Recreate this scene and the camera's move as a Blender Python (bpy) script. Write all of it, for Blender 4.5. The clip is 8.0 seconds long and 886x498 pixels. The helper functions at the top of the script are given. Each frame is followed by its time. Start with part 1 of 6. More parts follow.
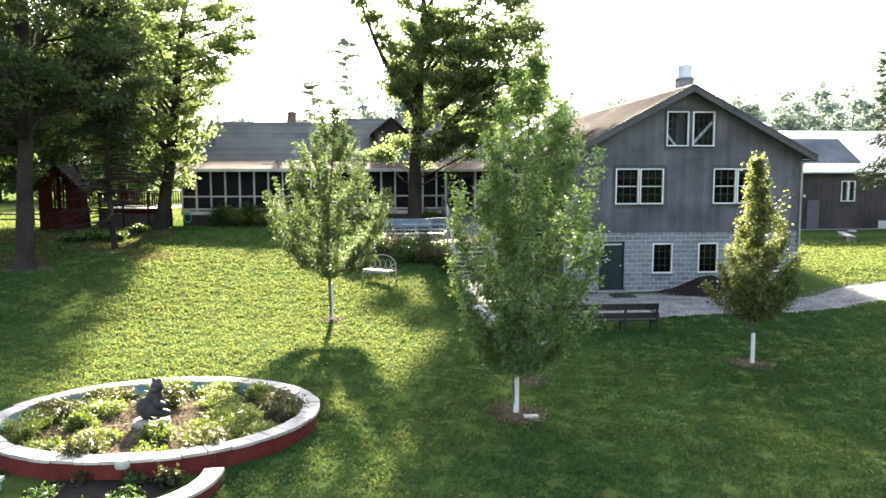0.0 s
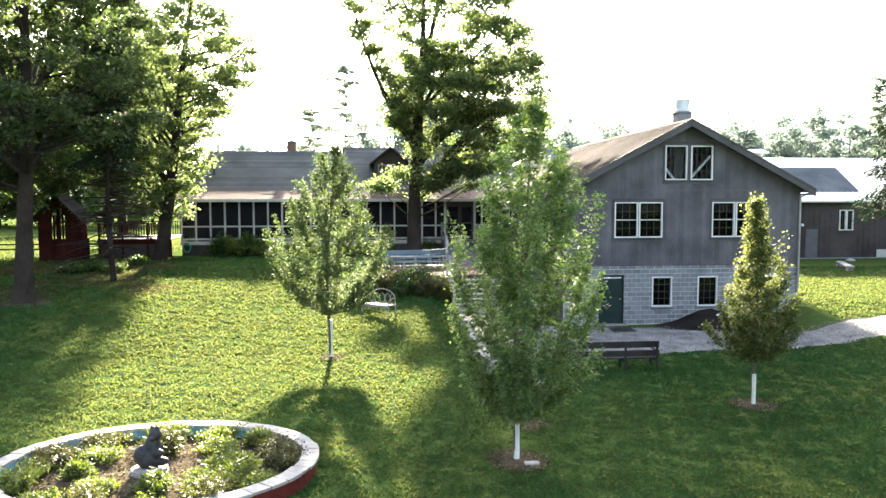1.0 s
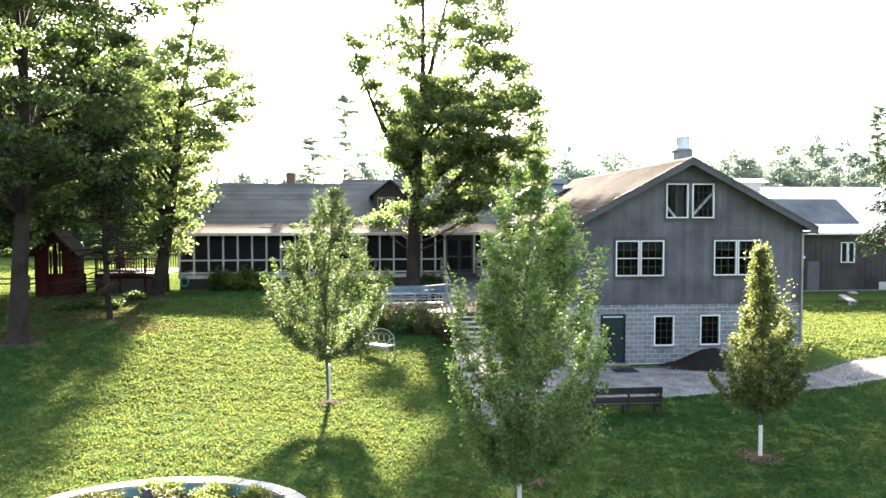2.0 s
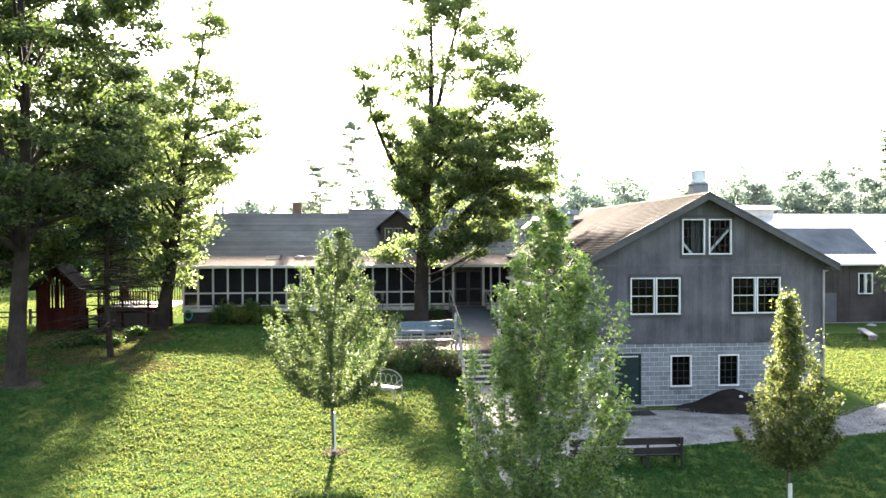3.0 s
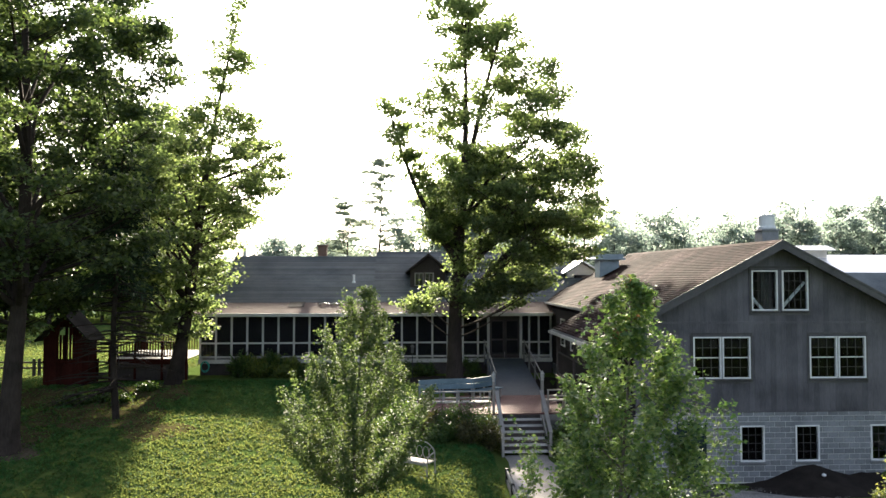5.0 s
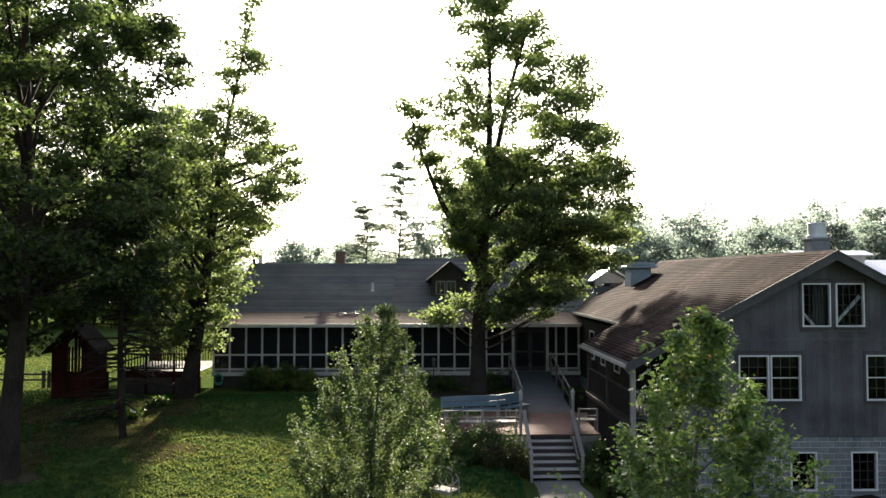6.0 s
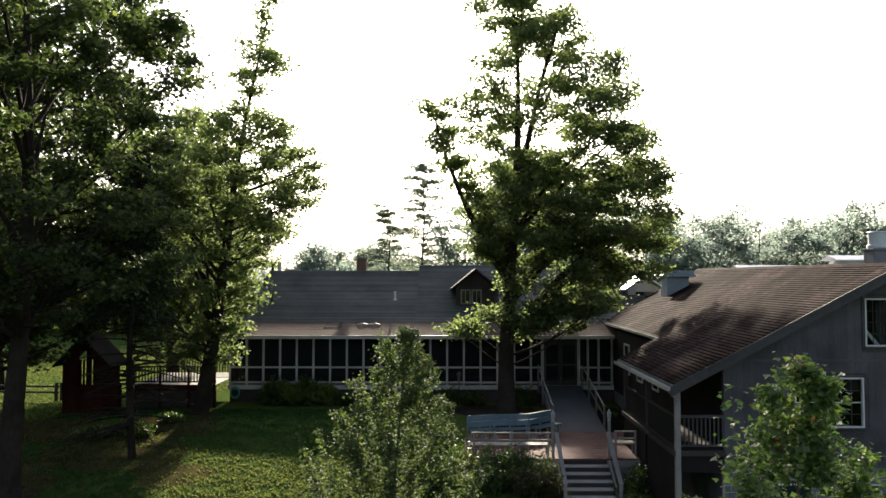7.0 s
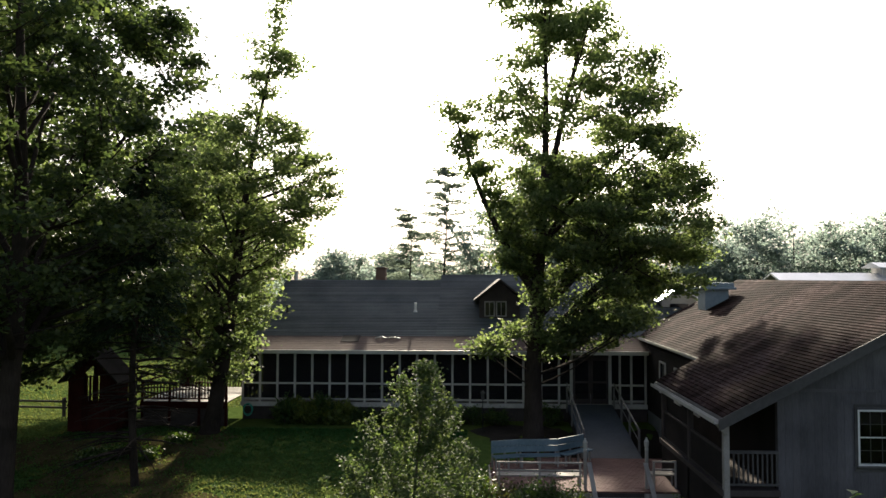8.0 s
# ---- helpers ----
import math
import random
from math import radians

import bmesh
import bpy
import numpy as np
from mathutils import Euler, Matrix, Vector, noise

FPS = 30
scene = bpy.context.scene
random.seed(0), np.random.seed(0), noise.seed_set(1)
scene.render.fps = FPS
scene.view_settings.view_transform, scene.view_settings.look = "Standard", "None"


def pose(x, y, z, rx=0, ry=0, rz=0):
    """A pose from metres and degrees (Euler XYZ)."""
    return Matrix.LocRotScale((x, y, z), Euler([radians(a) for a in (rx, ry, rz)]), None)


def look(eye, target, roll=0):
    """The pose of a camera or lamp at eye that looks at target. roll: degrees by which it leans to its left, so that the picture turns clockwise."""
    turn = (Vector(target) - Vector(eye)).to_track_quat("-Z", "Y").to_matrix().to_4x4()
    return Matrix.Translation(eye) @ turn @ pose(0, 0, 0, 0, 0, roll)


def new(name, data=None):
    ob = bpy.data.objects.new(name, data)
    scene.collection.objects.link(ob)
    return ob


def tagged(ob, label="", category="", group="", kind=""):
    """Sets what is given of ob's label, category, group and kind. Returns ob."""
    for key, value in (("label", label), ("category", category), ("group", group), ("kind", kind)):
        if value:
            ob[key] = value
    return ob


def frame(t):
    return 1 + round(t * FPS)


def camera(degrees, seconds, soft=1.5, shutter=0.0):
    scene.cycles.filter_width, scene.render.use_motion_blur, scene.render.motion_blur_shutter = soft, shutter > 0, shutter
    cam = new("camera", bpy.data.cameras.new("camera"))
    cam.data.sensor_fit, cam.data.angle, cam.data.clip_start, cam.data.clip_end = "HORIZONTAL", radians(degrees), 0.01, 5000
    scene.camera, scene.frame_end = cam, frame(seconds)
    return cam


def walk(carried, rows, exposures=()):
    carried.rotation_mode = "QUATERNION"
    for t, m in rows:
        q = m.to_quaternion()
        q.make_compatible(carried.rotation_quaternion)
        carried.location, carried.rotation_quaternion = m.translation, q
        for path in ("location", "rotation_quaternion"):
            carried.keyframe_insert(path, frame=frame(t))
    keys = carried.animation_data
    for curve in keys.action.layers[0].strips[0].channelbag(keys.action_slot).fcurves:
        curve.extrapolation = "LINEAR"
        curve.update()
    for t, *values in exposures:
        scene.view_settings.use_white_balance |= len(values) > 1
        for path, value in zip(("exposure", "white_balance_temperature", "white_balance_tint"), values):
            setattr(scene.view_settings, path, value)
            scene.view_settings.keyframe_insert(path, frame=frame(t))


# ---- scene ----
cam = camera(62.2, 8.0)
PATH = [
    (0, (-2.123, 1.01, 4.931), (-1.935, 2.991, 4.731), -0.1),
    (0.5, (-2.142, 1.022, 5.106), (-1.951, 3.006, 4.935), -0.1),
    (1, (-2.148, 1.054, 5.452), (-1.956, 3.04, 5.31), -0.1),
    (1.5, (-2.129, 1.172, 5.788), (-1.936, 3.159, 5.678), -0.1),
    (2, (-2.127, 1.386, 6.128), (-1.933, 3.375, 6.047), -0.1),
    (3.5, (-2.153, 2.894, 6.993), (-1.996, 4.888, 6.997), -0.1),
    (4, (-2.167, 3.636, 7.121), (-2.031, 5.631, 7.153), -0.0),
    (4.5, (-2.187, 4.489, 7.297), (-2.068, 6.484, 7.357), -0.0),
    (6, (-2.305, 7.167, 7.891), (-2.258, 9.165, 7.964), -0.0),
    (6.5, (-2.303, 8.078, 8.08), (-2.289, 10.076, 8.155), -0.0),
    (7, (-2.378, 8.999, 8.305), (-2.394, 10.998, 8.381), 0.0),
    (7.5, (-2.343, 9.948, 8.563), (-2.395, 11.946, 8.638), 0.0),
    (8, (-2.396, 10.96, 8.824), (-2.474, 12.957, 8.903), 0.1),
]
walk(cam, [(t, look(eye, target, roll)) for t, eye, target, roll in PATH], [(t, stops, 6150, 13) for t, stops in ((0, 3.63), (2, 3.77), (3.5, 3.63), (4.5, 3.04), (6, 2.05), (8, 1.48))])

# ---- world and sun ----
SUN_UP, SUN_TURN = 23.5, 0.0
world = bpy.data.worlds.new("sky")
scene.world = world
world.use_nodes = True
wn = world.node_tree
sky = wn.nodes.new("ShaderNodeTexSky")
sky.sky_type = "NISHITA"
sky.sun_disc = False
sky.sun_elevation, sky.sun_rotation = radians(SUN_UP), radians(SUN_TURN)
sky.air_density, sky.dust_density, sky.ozone_density = 1.0, 4.5, 1.0
hazy = wn.nodes.new("ShaderNodeHueSaturation")
hazy.inputs["Saturation"].default_value = 0.62
wn.links.new(sky.outputs[0], hazy.inputs["Color"])
wn.links.new(hazy.outputs[0], wn.nodes["Background"].inputs[0])
wn.nodes["Background"].inputs[1].default_value = 0.066
sun_data = bpy.data.lights.new("sun", "SUN")
sun_data.energy, sun_data.angle, sun_data.color = 5.0, radians(2.0), (1.0, 0.87, 0.64)
sun = new("sun", sun_data)
sun.matrix_world = pose(0, 0, 60, -(90 - SUN_UP), 0, -SUN_TURN)


# ---- materials ----
def node_mat(name):
    m = bpy.data.materials.new(name)
    m.use_nodes = True
    nt = m.node_tree
    return m, nt, nt.nodes["Principled BSDF"], nt.nodes, nt.links


def coords(nt, stretch=(1, 1, 1)):
    mp = nt.nodes.new("ShaderNodeMapping")
    mp.inputs["Scale"].default_value = stretch
    geo = nt.nodes.new("ShaderNodeNewGeometry")
    nt.links.new(geo.outputs["Position"], mp.inputs["Vector"])
    return mp.outputs[0]


def noise_tex(nt, vec, scale, detail=4.0, rough=0.6):
    n = nt.nodes.new("ShaderNodeTexNoise")
    n.inputs["Scale"].default_value, n.inputs["Detail"].default_value, n.inputs["Roughness"].default_value = scale, detail, rough
    nt.links.new(vec, n.inputs["Vector"])
    return n.outputs["Fac"]


def ramp(nt, fac, stops):
    n = nt.nodes.new("ShaderNodeValToRGB")
    cr = n.color_ramp
    while len(cr.elements) < len(stops):
        cr.elements.new(0.5)
    for e, (p, c) in zip(cr.elements, stops):
        e.position, e.color = p, (*c, 1)
    nt.links.new(fac, n.inputs[0])
    return n.outputs[0]


def mix_rgb(nt, a, b, fac, kind="MIX"):
    n = nt.nodes.new("ShaderNodeMixRGB")
    n.blend_type = kind
    for sock, v in ((n.inputs[0], fac), (n.inputs[1], a), (n.inputs[2], b)):
        if isinstance(v, (int, float)):
            sock.default_value = v
        elif isinstance(v, tuple):
            sock.default_value = (*v, 1)
        else:
            nt.links.new(v, sock)
    return n.outputs[0]


def math_node(nt, op, a, b=0.0):
    n = nt.nodes.new("ShaderNodeMath")
    n.operation = op
    for sock, v in zip(n.inputs, (a, b)):
        if isinstance(v, (int, float)):
            sock.default_value = v
        else:
            nt.links.new(v, sock)
    return n.outputs[0]


def bump(nt, height, strength, dist):
    n = nt.nodes.new("ShaderNodeBump")
    n.inputs["Strength"].default_value, n.inputs["Distance"].default_value = strength, dist
    nt.links.new(height, n.inputs["Height"])
    return n.outputs[0]


def surface(name, colour, worn, grain=8.0, stain=0.6, stretch=(1, 1, 1), rough=0.7, relief=0.004, metal=0.0, vary=0.0, island=0.0, gloss=0.25):
    """A surface whose colour runs from colour to worn at two scales; vary: by piece, island: by loose piece of a mesh."""
    m, nt, p, nodes, links = node_mat(name)
    v = coords(nt, stretch)
    fine = noise_tex(nt, v, grain, 6.0, 0.65)
    broad = noise_tex(nt, coords(nt), stain, 3.0, 0.55)
    f = math_node(nt, "ADD", math_node(nt, "MULTIPLY", fine, 0.55), math_node(nt, "MULTIPLY", broad, 0.75))
    c = ramp(nt, f, [(0.42, colour), (0.85, worn)])
    if vary:
        oi = nodes.new("ShaderNodeObjectInfo")
        g = math_node(nt, "ADD", math_node(nt, "MULTIPLY", oi.outputs["Random"], 2 * vary), 1 - vary)
        c = mix_rgb(nt, c, g, 1.0, "MULTIPLY")
    if island:
        ge = nodes.new("ShaderNodeNewGeometry")
        g = math_node(nt, "ADD", math_node(nt, "MULTIPLY", ge.outputs["Random Per Island"], 2 * island), 1 - island)
        c = mix_rgb(nt, c, g, 1.0, "MULTIPLY")
    links.new(c, p.inputs["Base Color"])
    p.inputs["Roughness"].default_value, p.inputs["Metallic"].default_value = rough, metal
    p.inputs["Specular IOR Level"].default_value = gloss
    if relief:
        links.new(bump(nt, fine, 0.6, relief), p.inputs["Normal"])
    return m


def leaf_mat(name, dark, light, tip, glow=0.5, through_tint=(1.6, 1.7, 0.5), rough=0.5, gloss=0.3, span=(0.15, 0.6, 0.95), even=None):
    m, nt, p, nodes, links = node_mat(name)
    ge = nodes.new("ShaderNodeNewGeometry")
    broad = noise_tex(nt, coords(nt), 0.7, 2.0)
    f = math_node(nt, "ADD", math_node(nt, "MULTIPLY", ge.outputs["Random Per Island"], 0.6), math_node(nt, "MULTIPLY", broad, 0.5))
    c = ramp(nt, f, list(zip(span, (dark, light, tip))))
    links.new(c, p.inputs["Base Color"])
    p.inputs["Roughness"].default_value = rough
    p.inputs["Specular IOR Level"].default_value = gloss
    tr = nodes.new("ShaderNodeBsdfTranslucent")
    warm = mix_rgb(nt, c, through_tint, 1.0, "MULTIPLY")
    if even:
        warm = mix_rgb(nt, warm, even, 0.75)
    links.new(warm, tr.inputs["Color"])
    mx = nodes.new("ShaderNodeMixShader")
    mx.inputs[0].default_value = glow
    links.new(p.outputs[0], mx.inputs[1])
    links.new(tr.outputs[0], mx.inputs[2])
    links.new(mx.outputs[0], nodes["Material Output"].inputs[0])
    return m


def grass_ground():
    m, nt, p, nodes, links = node_mat("lawn")
    v = coords(nt)
    fine = noise_tex(nt, v, 22.0, 6.0, 0.7)
    clump = noise_tex(nt, v, 3.2, 4.0, 0.6)
    broad = noise_tex(nt, v, 0.22, 3.0, 0.5)
    f = math_node(nt, "ADD", math_node(nt, "MULTIPLY", fine, 0.55), math_node(nt, "MULTIPLY", clump, 0.5))
    c = ramp(nt, f, [(0.3, (0.034, 0.06, 0.014)), (0.55, (0.06, 0.094, 0.026)), (0.8, (0.092, 0.125, 0.04))])
    dry = ramp(nt, broad, [(0.45, (0, 0, 0)), (0.75, (1, 1, 1))])
    c = mix_rgb(nt, c, (0.13, 0.11, 0.028), math_node(nt, "MULTIPLY", dry, 0.35))
    links.new(c, p.inputs["Base Color"])
    p.inputs["Roughness"].default_value = 1.0
    p.inputs["Specular IOR Level"].default_value = 0.0
    links.new(bump(nt, f, 0.9, 0.06), p.inputs["Normal"])
    return m


def glass_mat(name, tint):
    m, nt, p, nodes, links = node_mat(name)
    p.inputs["Base Color"].default_value = (*tint, 1)
    p.inputs["Roughness"].default_value = 0.06
    p.inputs["Specular IOR Level"].default_value = 0.6
    return m


def screen_mat():
    m, nt, p, nodes, links = node_mat("insect_screen")
    p.inputs["Base Color"].default_value = (0.018, 0.018, 0.02, 1)
    p.inputs["Roughness"].default_value = 0.8
    p.inputs["Specular IOR Level"].default_value = 0.1
    tr = nodes.new("ShaderNodeBsdfTransparent")
    mx = nodes.new("ShaderNodeMixShader")
    mx.inputs[0].default_value = 0.35
    links.new(p.outputs[0], mx.inputs[1])
    links.new(tr.outputs[0], mx.inputs[2])
    links.new(mx.outputs[0], nodes["Material Output"].inputs[0])
    return m


def shingle_mat():
    """Brown asphalt shingles: streaks down the slope, dark blotches of moss and painted tree shade, pale patches as sun
    flecks.
    """
    m, nt, p, nodes, links = node_mat("brown_shingle")
    streak = noise_tex(nt, coords(nt, (0.3, 1.5, 0.3)), 1.3, 6.0, 0.7)
    blotch = noise_tex(nt, coords(nt, (0.5, 0.8, 0.5)), 0.55, 4.0, 0.6)
    tab = noise_tex(nt, coords(nt, (6.5, 3.0, 6.5)), 1.0, 1.0, 0.5)
    grit = noise_tex(nt, coords(nt), 45.0, 3.0, 0.7)
    f = math_node(nt, "ADD", math_node(nt, "MULTIPLY", streak, 0.45), math_node(nt, "MULTIPLY", tab, 0.25))
    f = math_node(nt, "ADD", f, math_node(nt, "MULTIPLY", grit, 0.3))
    c = ramp(nt, f, [(0.38, (0.014, 0.009, 0.009)), (0.5, (0.04, 0.023, 0.022)), (0.62, (0.12, 0.088, 0.088))])
    # Blotches mix moss with the maple's shade, painted into the colour
    moss_shade = ramp(nt, blotch, [(0.46, (1, 1, 1)), (0.62, (0, 0, 0))])
    c = mix_rgb(nt, c, mix_rgb(nt, c, (0.3, 0.25, 0.24), 1.0, "MULTIPLY"), moss_shade)
    oi = nodes.new("ShaderNodeObjectInfo")
    g = math_node(nt, "ADD", math_node(nt, "MULTIPLY", oi.outputs["Random"], 0.3), 0.85)
    links.new(mix_rgb(nt, c, g, 1.0, "MULTIPLY"), p.inputs["Base Color"])
    p.inputs["Roughness"].default_value = 0.9
    p.inputs["Specular IOR Level"].default_value = 0.02
    links.new(bump(nt, f, 0.7, 0.01), p.inputs["Normal"])
    return m


LAWN = grass_ground()
BLADE = leaf_mat("grass_blade", (0.005, 0.034, 0.009), (0.014, 0.088, 0.022), (0.03, 0.12, 0.034), 0.45, (2.4, 1.85, 0.85), 0.8, 0.1, (0.25, 0.6, 0.9), (0.2, 0.198, 0.055))
GRAVEL = surface("gravel", (0.09, 0.085, 0.08), (0.42, 0.4, 0.37), 60.0, 1.3, rough=0.95, relief=0.04, gloss=0.1)
CONCRETE = surface("concrete", (0.16, 0.15, 0.138), (0.34, 0.32, 0.295), 14.0, 0.9, rough=0.9, gloss=0.2)
SIDING = surface("grey_stained_boards", (0.056, 0.053, 0.059), (0.136, 0.131, 0.141), 9.0, 0.7, (6, 6, 0.5), 0.75, 0.004, vary=0.14)
DARKWOOD = surface("dark_brown_boards", (0.035, 0.03, 0.029), (0.085, 0.072, 0.068), 9.0, 0.6, (5, 5, 0.7), 0.85, 0.004, vary=0.1, gloss=0.1)
FASCIA = surface("grey_fascia_paint", (0.045, 0.043, 0.044), (0.1, 0.096, 0.095), 6.0, 0.8, rough=0.6)
WHITE = surface("white_paint", (0.62, 0.62, 0.6), (0.82, 0.82, 0.8), 10.0, 1.2, rough=0.5, relief=0.001)
CREAM = surface("weathered_white_frame", (0.34, 0.33, 0.3), (0.55, 0.53, 0.5), 12.0, 1.0, rough=0.65, relief=0.001)
BLOCK = surface("concrete_block", (0.12, 0.127, 0.138), (0.25, 0.257, 0.266), 26.0, 1.6, rough=0.92, relief=0.006, vary=0.2, gloss=0.2)
MORTAR = surface("mortar", (0.5, 0.5, 0.49), (0.7, 0.7, 0.68), 30.0, 1.5, rough=0.95, gloss=0.2)
SHINGLE = shingle_mat()
SHINGLE_GREY = surface("grey_shingle", (0.045, 0.055, 0.06), (0.13, 0.142, 0.146), 16.0, 0.5, rough=0.85, relief=0.008, vary=0.26, gloss=0.2)
ROLL_ROOF = surface("rolled_porch_roofing", (0.07, 0.048, 0.042), (0.145, 0.105, 0.09), 9.0, 0.5, rough=0.9, relief=0.004, gloss=0.12)
METAL_ROOF = surface("pale_metal_roof", (0.55, 0.56, 0.57), (0.75, 0.75, 0.76), 4.0, 0.4, rough=0.35, relief=0.0, metal=0.6)
GALV = surface("galvanised_metal", (0.5, 0.52, 0.54), (0.7, 0.72, 0.74), 5.0, 1.0, rough=0.35, relief=0.0, metal=0.8)
DRUM = surface("weathered_zinc", (0.5, 0.52, 0.53), (0.7, 0.71, 0.72), 6.0, 1.5, rough=0.5, relief=0.0, metal=0.15)
VENT_BLUE = surface("blue_grey_metal", (0.22, 0.28, 0.32), (0.36, 0.42, 0.46), 5.0, 0.9, rough=0.5, relief=0.0, metal=0.2)
BRICK = surface("chimney_brick", (0.13, 0.08, 0.065), (0.24, 0.16, 0.13), 20.0, 1.5, rough=0.9, relief=0.006, vary=0.25)
GREEN_DOOR = surface("dark_green_paint", (0.008, 0.02, 0.02), (0.016, 0.032, 0.03), 5.0, 1.0, rough=0.4, relief=0.001)
# Room darkness is painted: near-black albedo on slabs, partitions and blinds
INSIDE = surface("painted_dark_interior", (0.009, 0.006, 0.007), (0.022, 0.016, 0.016), 3.0, 0.6, rough=0.9, relief=0.0)
GLASS = glass_mat("window_glass", (0.012, 0.013, 0.016))
SCREEN = screen_mat()
BLUEGREY = surface("blue_grey_deck_paint", (0.09, 0.145, 0.18), (0.18, 0.255, 0.295), 8.0, 0.9, (1, 5, 1), 0.6)
RAMP_PAINT = surface("slate_ramp_paint", (0.035, 0.042, 0.058), (0.07, 0.082, 0.105), 8.0, 0.7, rough=0.7)
PAVER = surface("red_paver", (0.07, 0.032, 0.03), (0.145, 0.075, 0.068), 14.0, 1.1, rough=0.85, vary=0.2)
OLDWOOD = surface("weathered_grey_wood", (0.2, 0.185, 0.17), (0.4, 0.375, 0.35), 12.0, 1.0, (2, 2, 2), 0.8)
RAIL_GREY = surface("grey_stained_rail", (0.1, 0.095, 0.09), (0.21, 0.2, 0.19), 12.0, 1.0, (2, 2, 2), 0.8)
PALE_TREAD = surface("bleached_tread", (0.34, 0.325, 0.3), (0.58, 0.56, 0.53), 12.0, 1.4, (2, 2, 2), 0.8)
REDWOOD = surface("dark_red_stain", (0.026, 0.007, 0.006), (0.056, 0.016, 0.013), 8.0, 0.8, (4, 4, 0.8), 0.9, vary=0.15, gloss=0.03)
BARK = surface("maple_bark", (0.015, 0.012, 0.0105), (0.056, 0.044, 0.037), 7.0, 0.9, (3, 3, 0.5), 0.95, 0.03, gloss=0.08)
BARK_YOUNG = surface("young_bark", (0.06, 0.05, 0.04), (0.15, 0.13, 0.105), 20.0, 2.0, (2, 2, 1), 0.9, 0.004)
GUARD = surface("white_trunk_guard", (0.6, 0.62, 0.56), (0.8, 0.82, 0.76), 10.0, 2.0, rough=0.5, relief=0.001)
SOIL = surface("bare_soil", (0.03, 0.025, 0.017), (0.125, 0.102, 0.07), 30.0, 2.5, rough=0.95, relief=0.04, gloss=0.0)
CHIP = leaf_mat("straw_and_chips", (0.035, 0.028, 0.016), (0.1, 0.08, 0.045), (0.24, 0.2, 0.12), 0.1, (1, 1, 0.8), 0.9, 0.05)
PEBBLE = leaf_mat("gravel_stone", (0.06, 0.058, 0.055), (0.24, 0.23, 0.215), (0.55, 0.53, 0.5), 0.02, (1, 1, 1), 0.9, 0.1)
WOOD_EDGE = leaf_mat("dark_wood_edge_leaf", (0.03, 0.055, 0.024), (0.06, 0.095, 0.038), (0.1, 0.14, 0.055), 0.45, (1.5, 1.55, 0.8))
LITTER = surface("needle_litter", (0.03, 0.026, 0.013), (0.09, 0.08, 0.036), 26.0, 1.2, rough=1.0, relief=0.03, gloss=0.0)
# Near black: paints shade on the house flank, plain dark roofing elsewhere
NEAR_BLACK = surface("near_black_finish", (0.014, 0.012, 0.012), (0.035, 0.031, 0.03), 9.0, 0.6, (5, 5, 0.7), 0.9, 0.004, vary=0.1, gloss=0.06)
MULCH_SHADE = surface("dark_mulch_and_shade", (0.01, 0.008, 0.007), (0.032, 0.026, 0.022), 18.0, 1.4, rough=0.95, relief=0.02, gloss=0.1)
POND_RED = surface("oxide_red_paint", (0.085, 0.012, 0.01), (0.17, 0.032, 0.026), 6.0, 1.2, rough=0.7, relief=0.003, gloss=0.2)
POND_BLUE = surface("pool_blue_paint", (0.1, 0.26, 0.33), (0.2, 0.4, 0.46), 7.0, 1.5, rough=0.6)
CAPSTONE = surface("pale_coping_stone", (0.26, 0.245, 0.22), (0.48, 0.46, 0.42), 9.0, 2.0, rough=0.85, vary=0.14, gloss=0.2)
BRONZE = surface("dark_stone_statue", (0.014, 0.014, 0.016), (0.05, 0.05, 0.056), 12.0, 3.0, rough=0.55)
BENCH_DARK = surface("dark_bench_wood", (0.016, 0.014, 0.013), (0.045, 0.04, 0.036), 10.0, 1.0, (1, 4, 4), 0.65)
BLACK = surface("black_metal", (0.012, 0.012, 0.013), (0.03, 0.03, 0.03), 10.0, 2.0, rough=0.5, relief=0.0)
HOSE = surface("green_hose", (0.03, 0.22, 0.17), (0.08, 0.38, 0.3), 10.0, 2.0, rough=0.4, relief=0.0)
# Leaf colour is greyed, partly to paint haze over the crowns
MAPLE_LEAF = leaf_mat("maple_leaf", (0.046, 0.068, 0.034), (0.098, 0.13, 0.064), (0.17, 0.195, 0.105), 0.64, (1.95, 2.0, 1.15), 0.62, 0.2)
DARK_LEAF = leaf_mat("dark_maple_leaf", (0.024, 0.038, 0.02), (0.054, 0.078, 0.038), (0.11, 0.135, 0.06), 0.5, (1.8, 1.9, 1.0), 0.5, 0.25)
# Painted light: same leaf brightened for the shaded tree, darkened for the sunlit one
YOUNG_BRIGHTENED = leaf_mat("young_maple_leaf", (0.034, 0.076, 0.03), (0.115, 0.18, 0.064), (0.23, 0.28, 0.115), 0.54, (1.6, 1.65, 0.85), 0.46, 0.42)
YOUNG_DARKENED = leaf_mat("darkened_young_maple_leaf", (0.026, 0.05, 0.02), (0.072, 0.108, 0.044), (0.13, 0.165, 0.075), 0.48, (1.65, 1.6, 0.95), 0.65, 0.2)
RED_LEAF = leaf_mat("new_red_leaf", (0.1, 0.05, 0.03), (0.18, 0.1, 0.055), (0.26, 0.17, 0.1), 0.45, (1.3, 1.1, 0.8))
YOUNG_WARM = leaf_mat("warm_young_maple_leaf", (0.036, 0.06, 0.022), (0.105, 0.135, 0.05), (0.24, 0.25, 0.115), 0.52, (1.75, 1.65, 0.9), 0.6, 0.25)
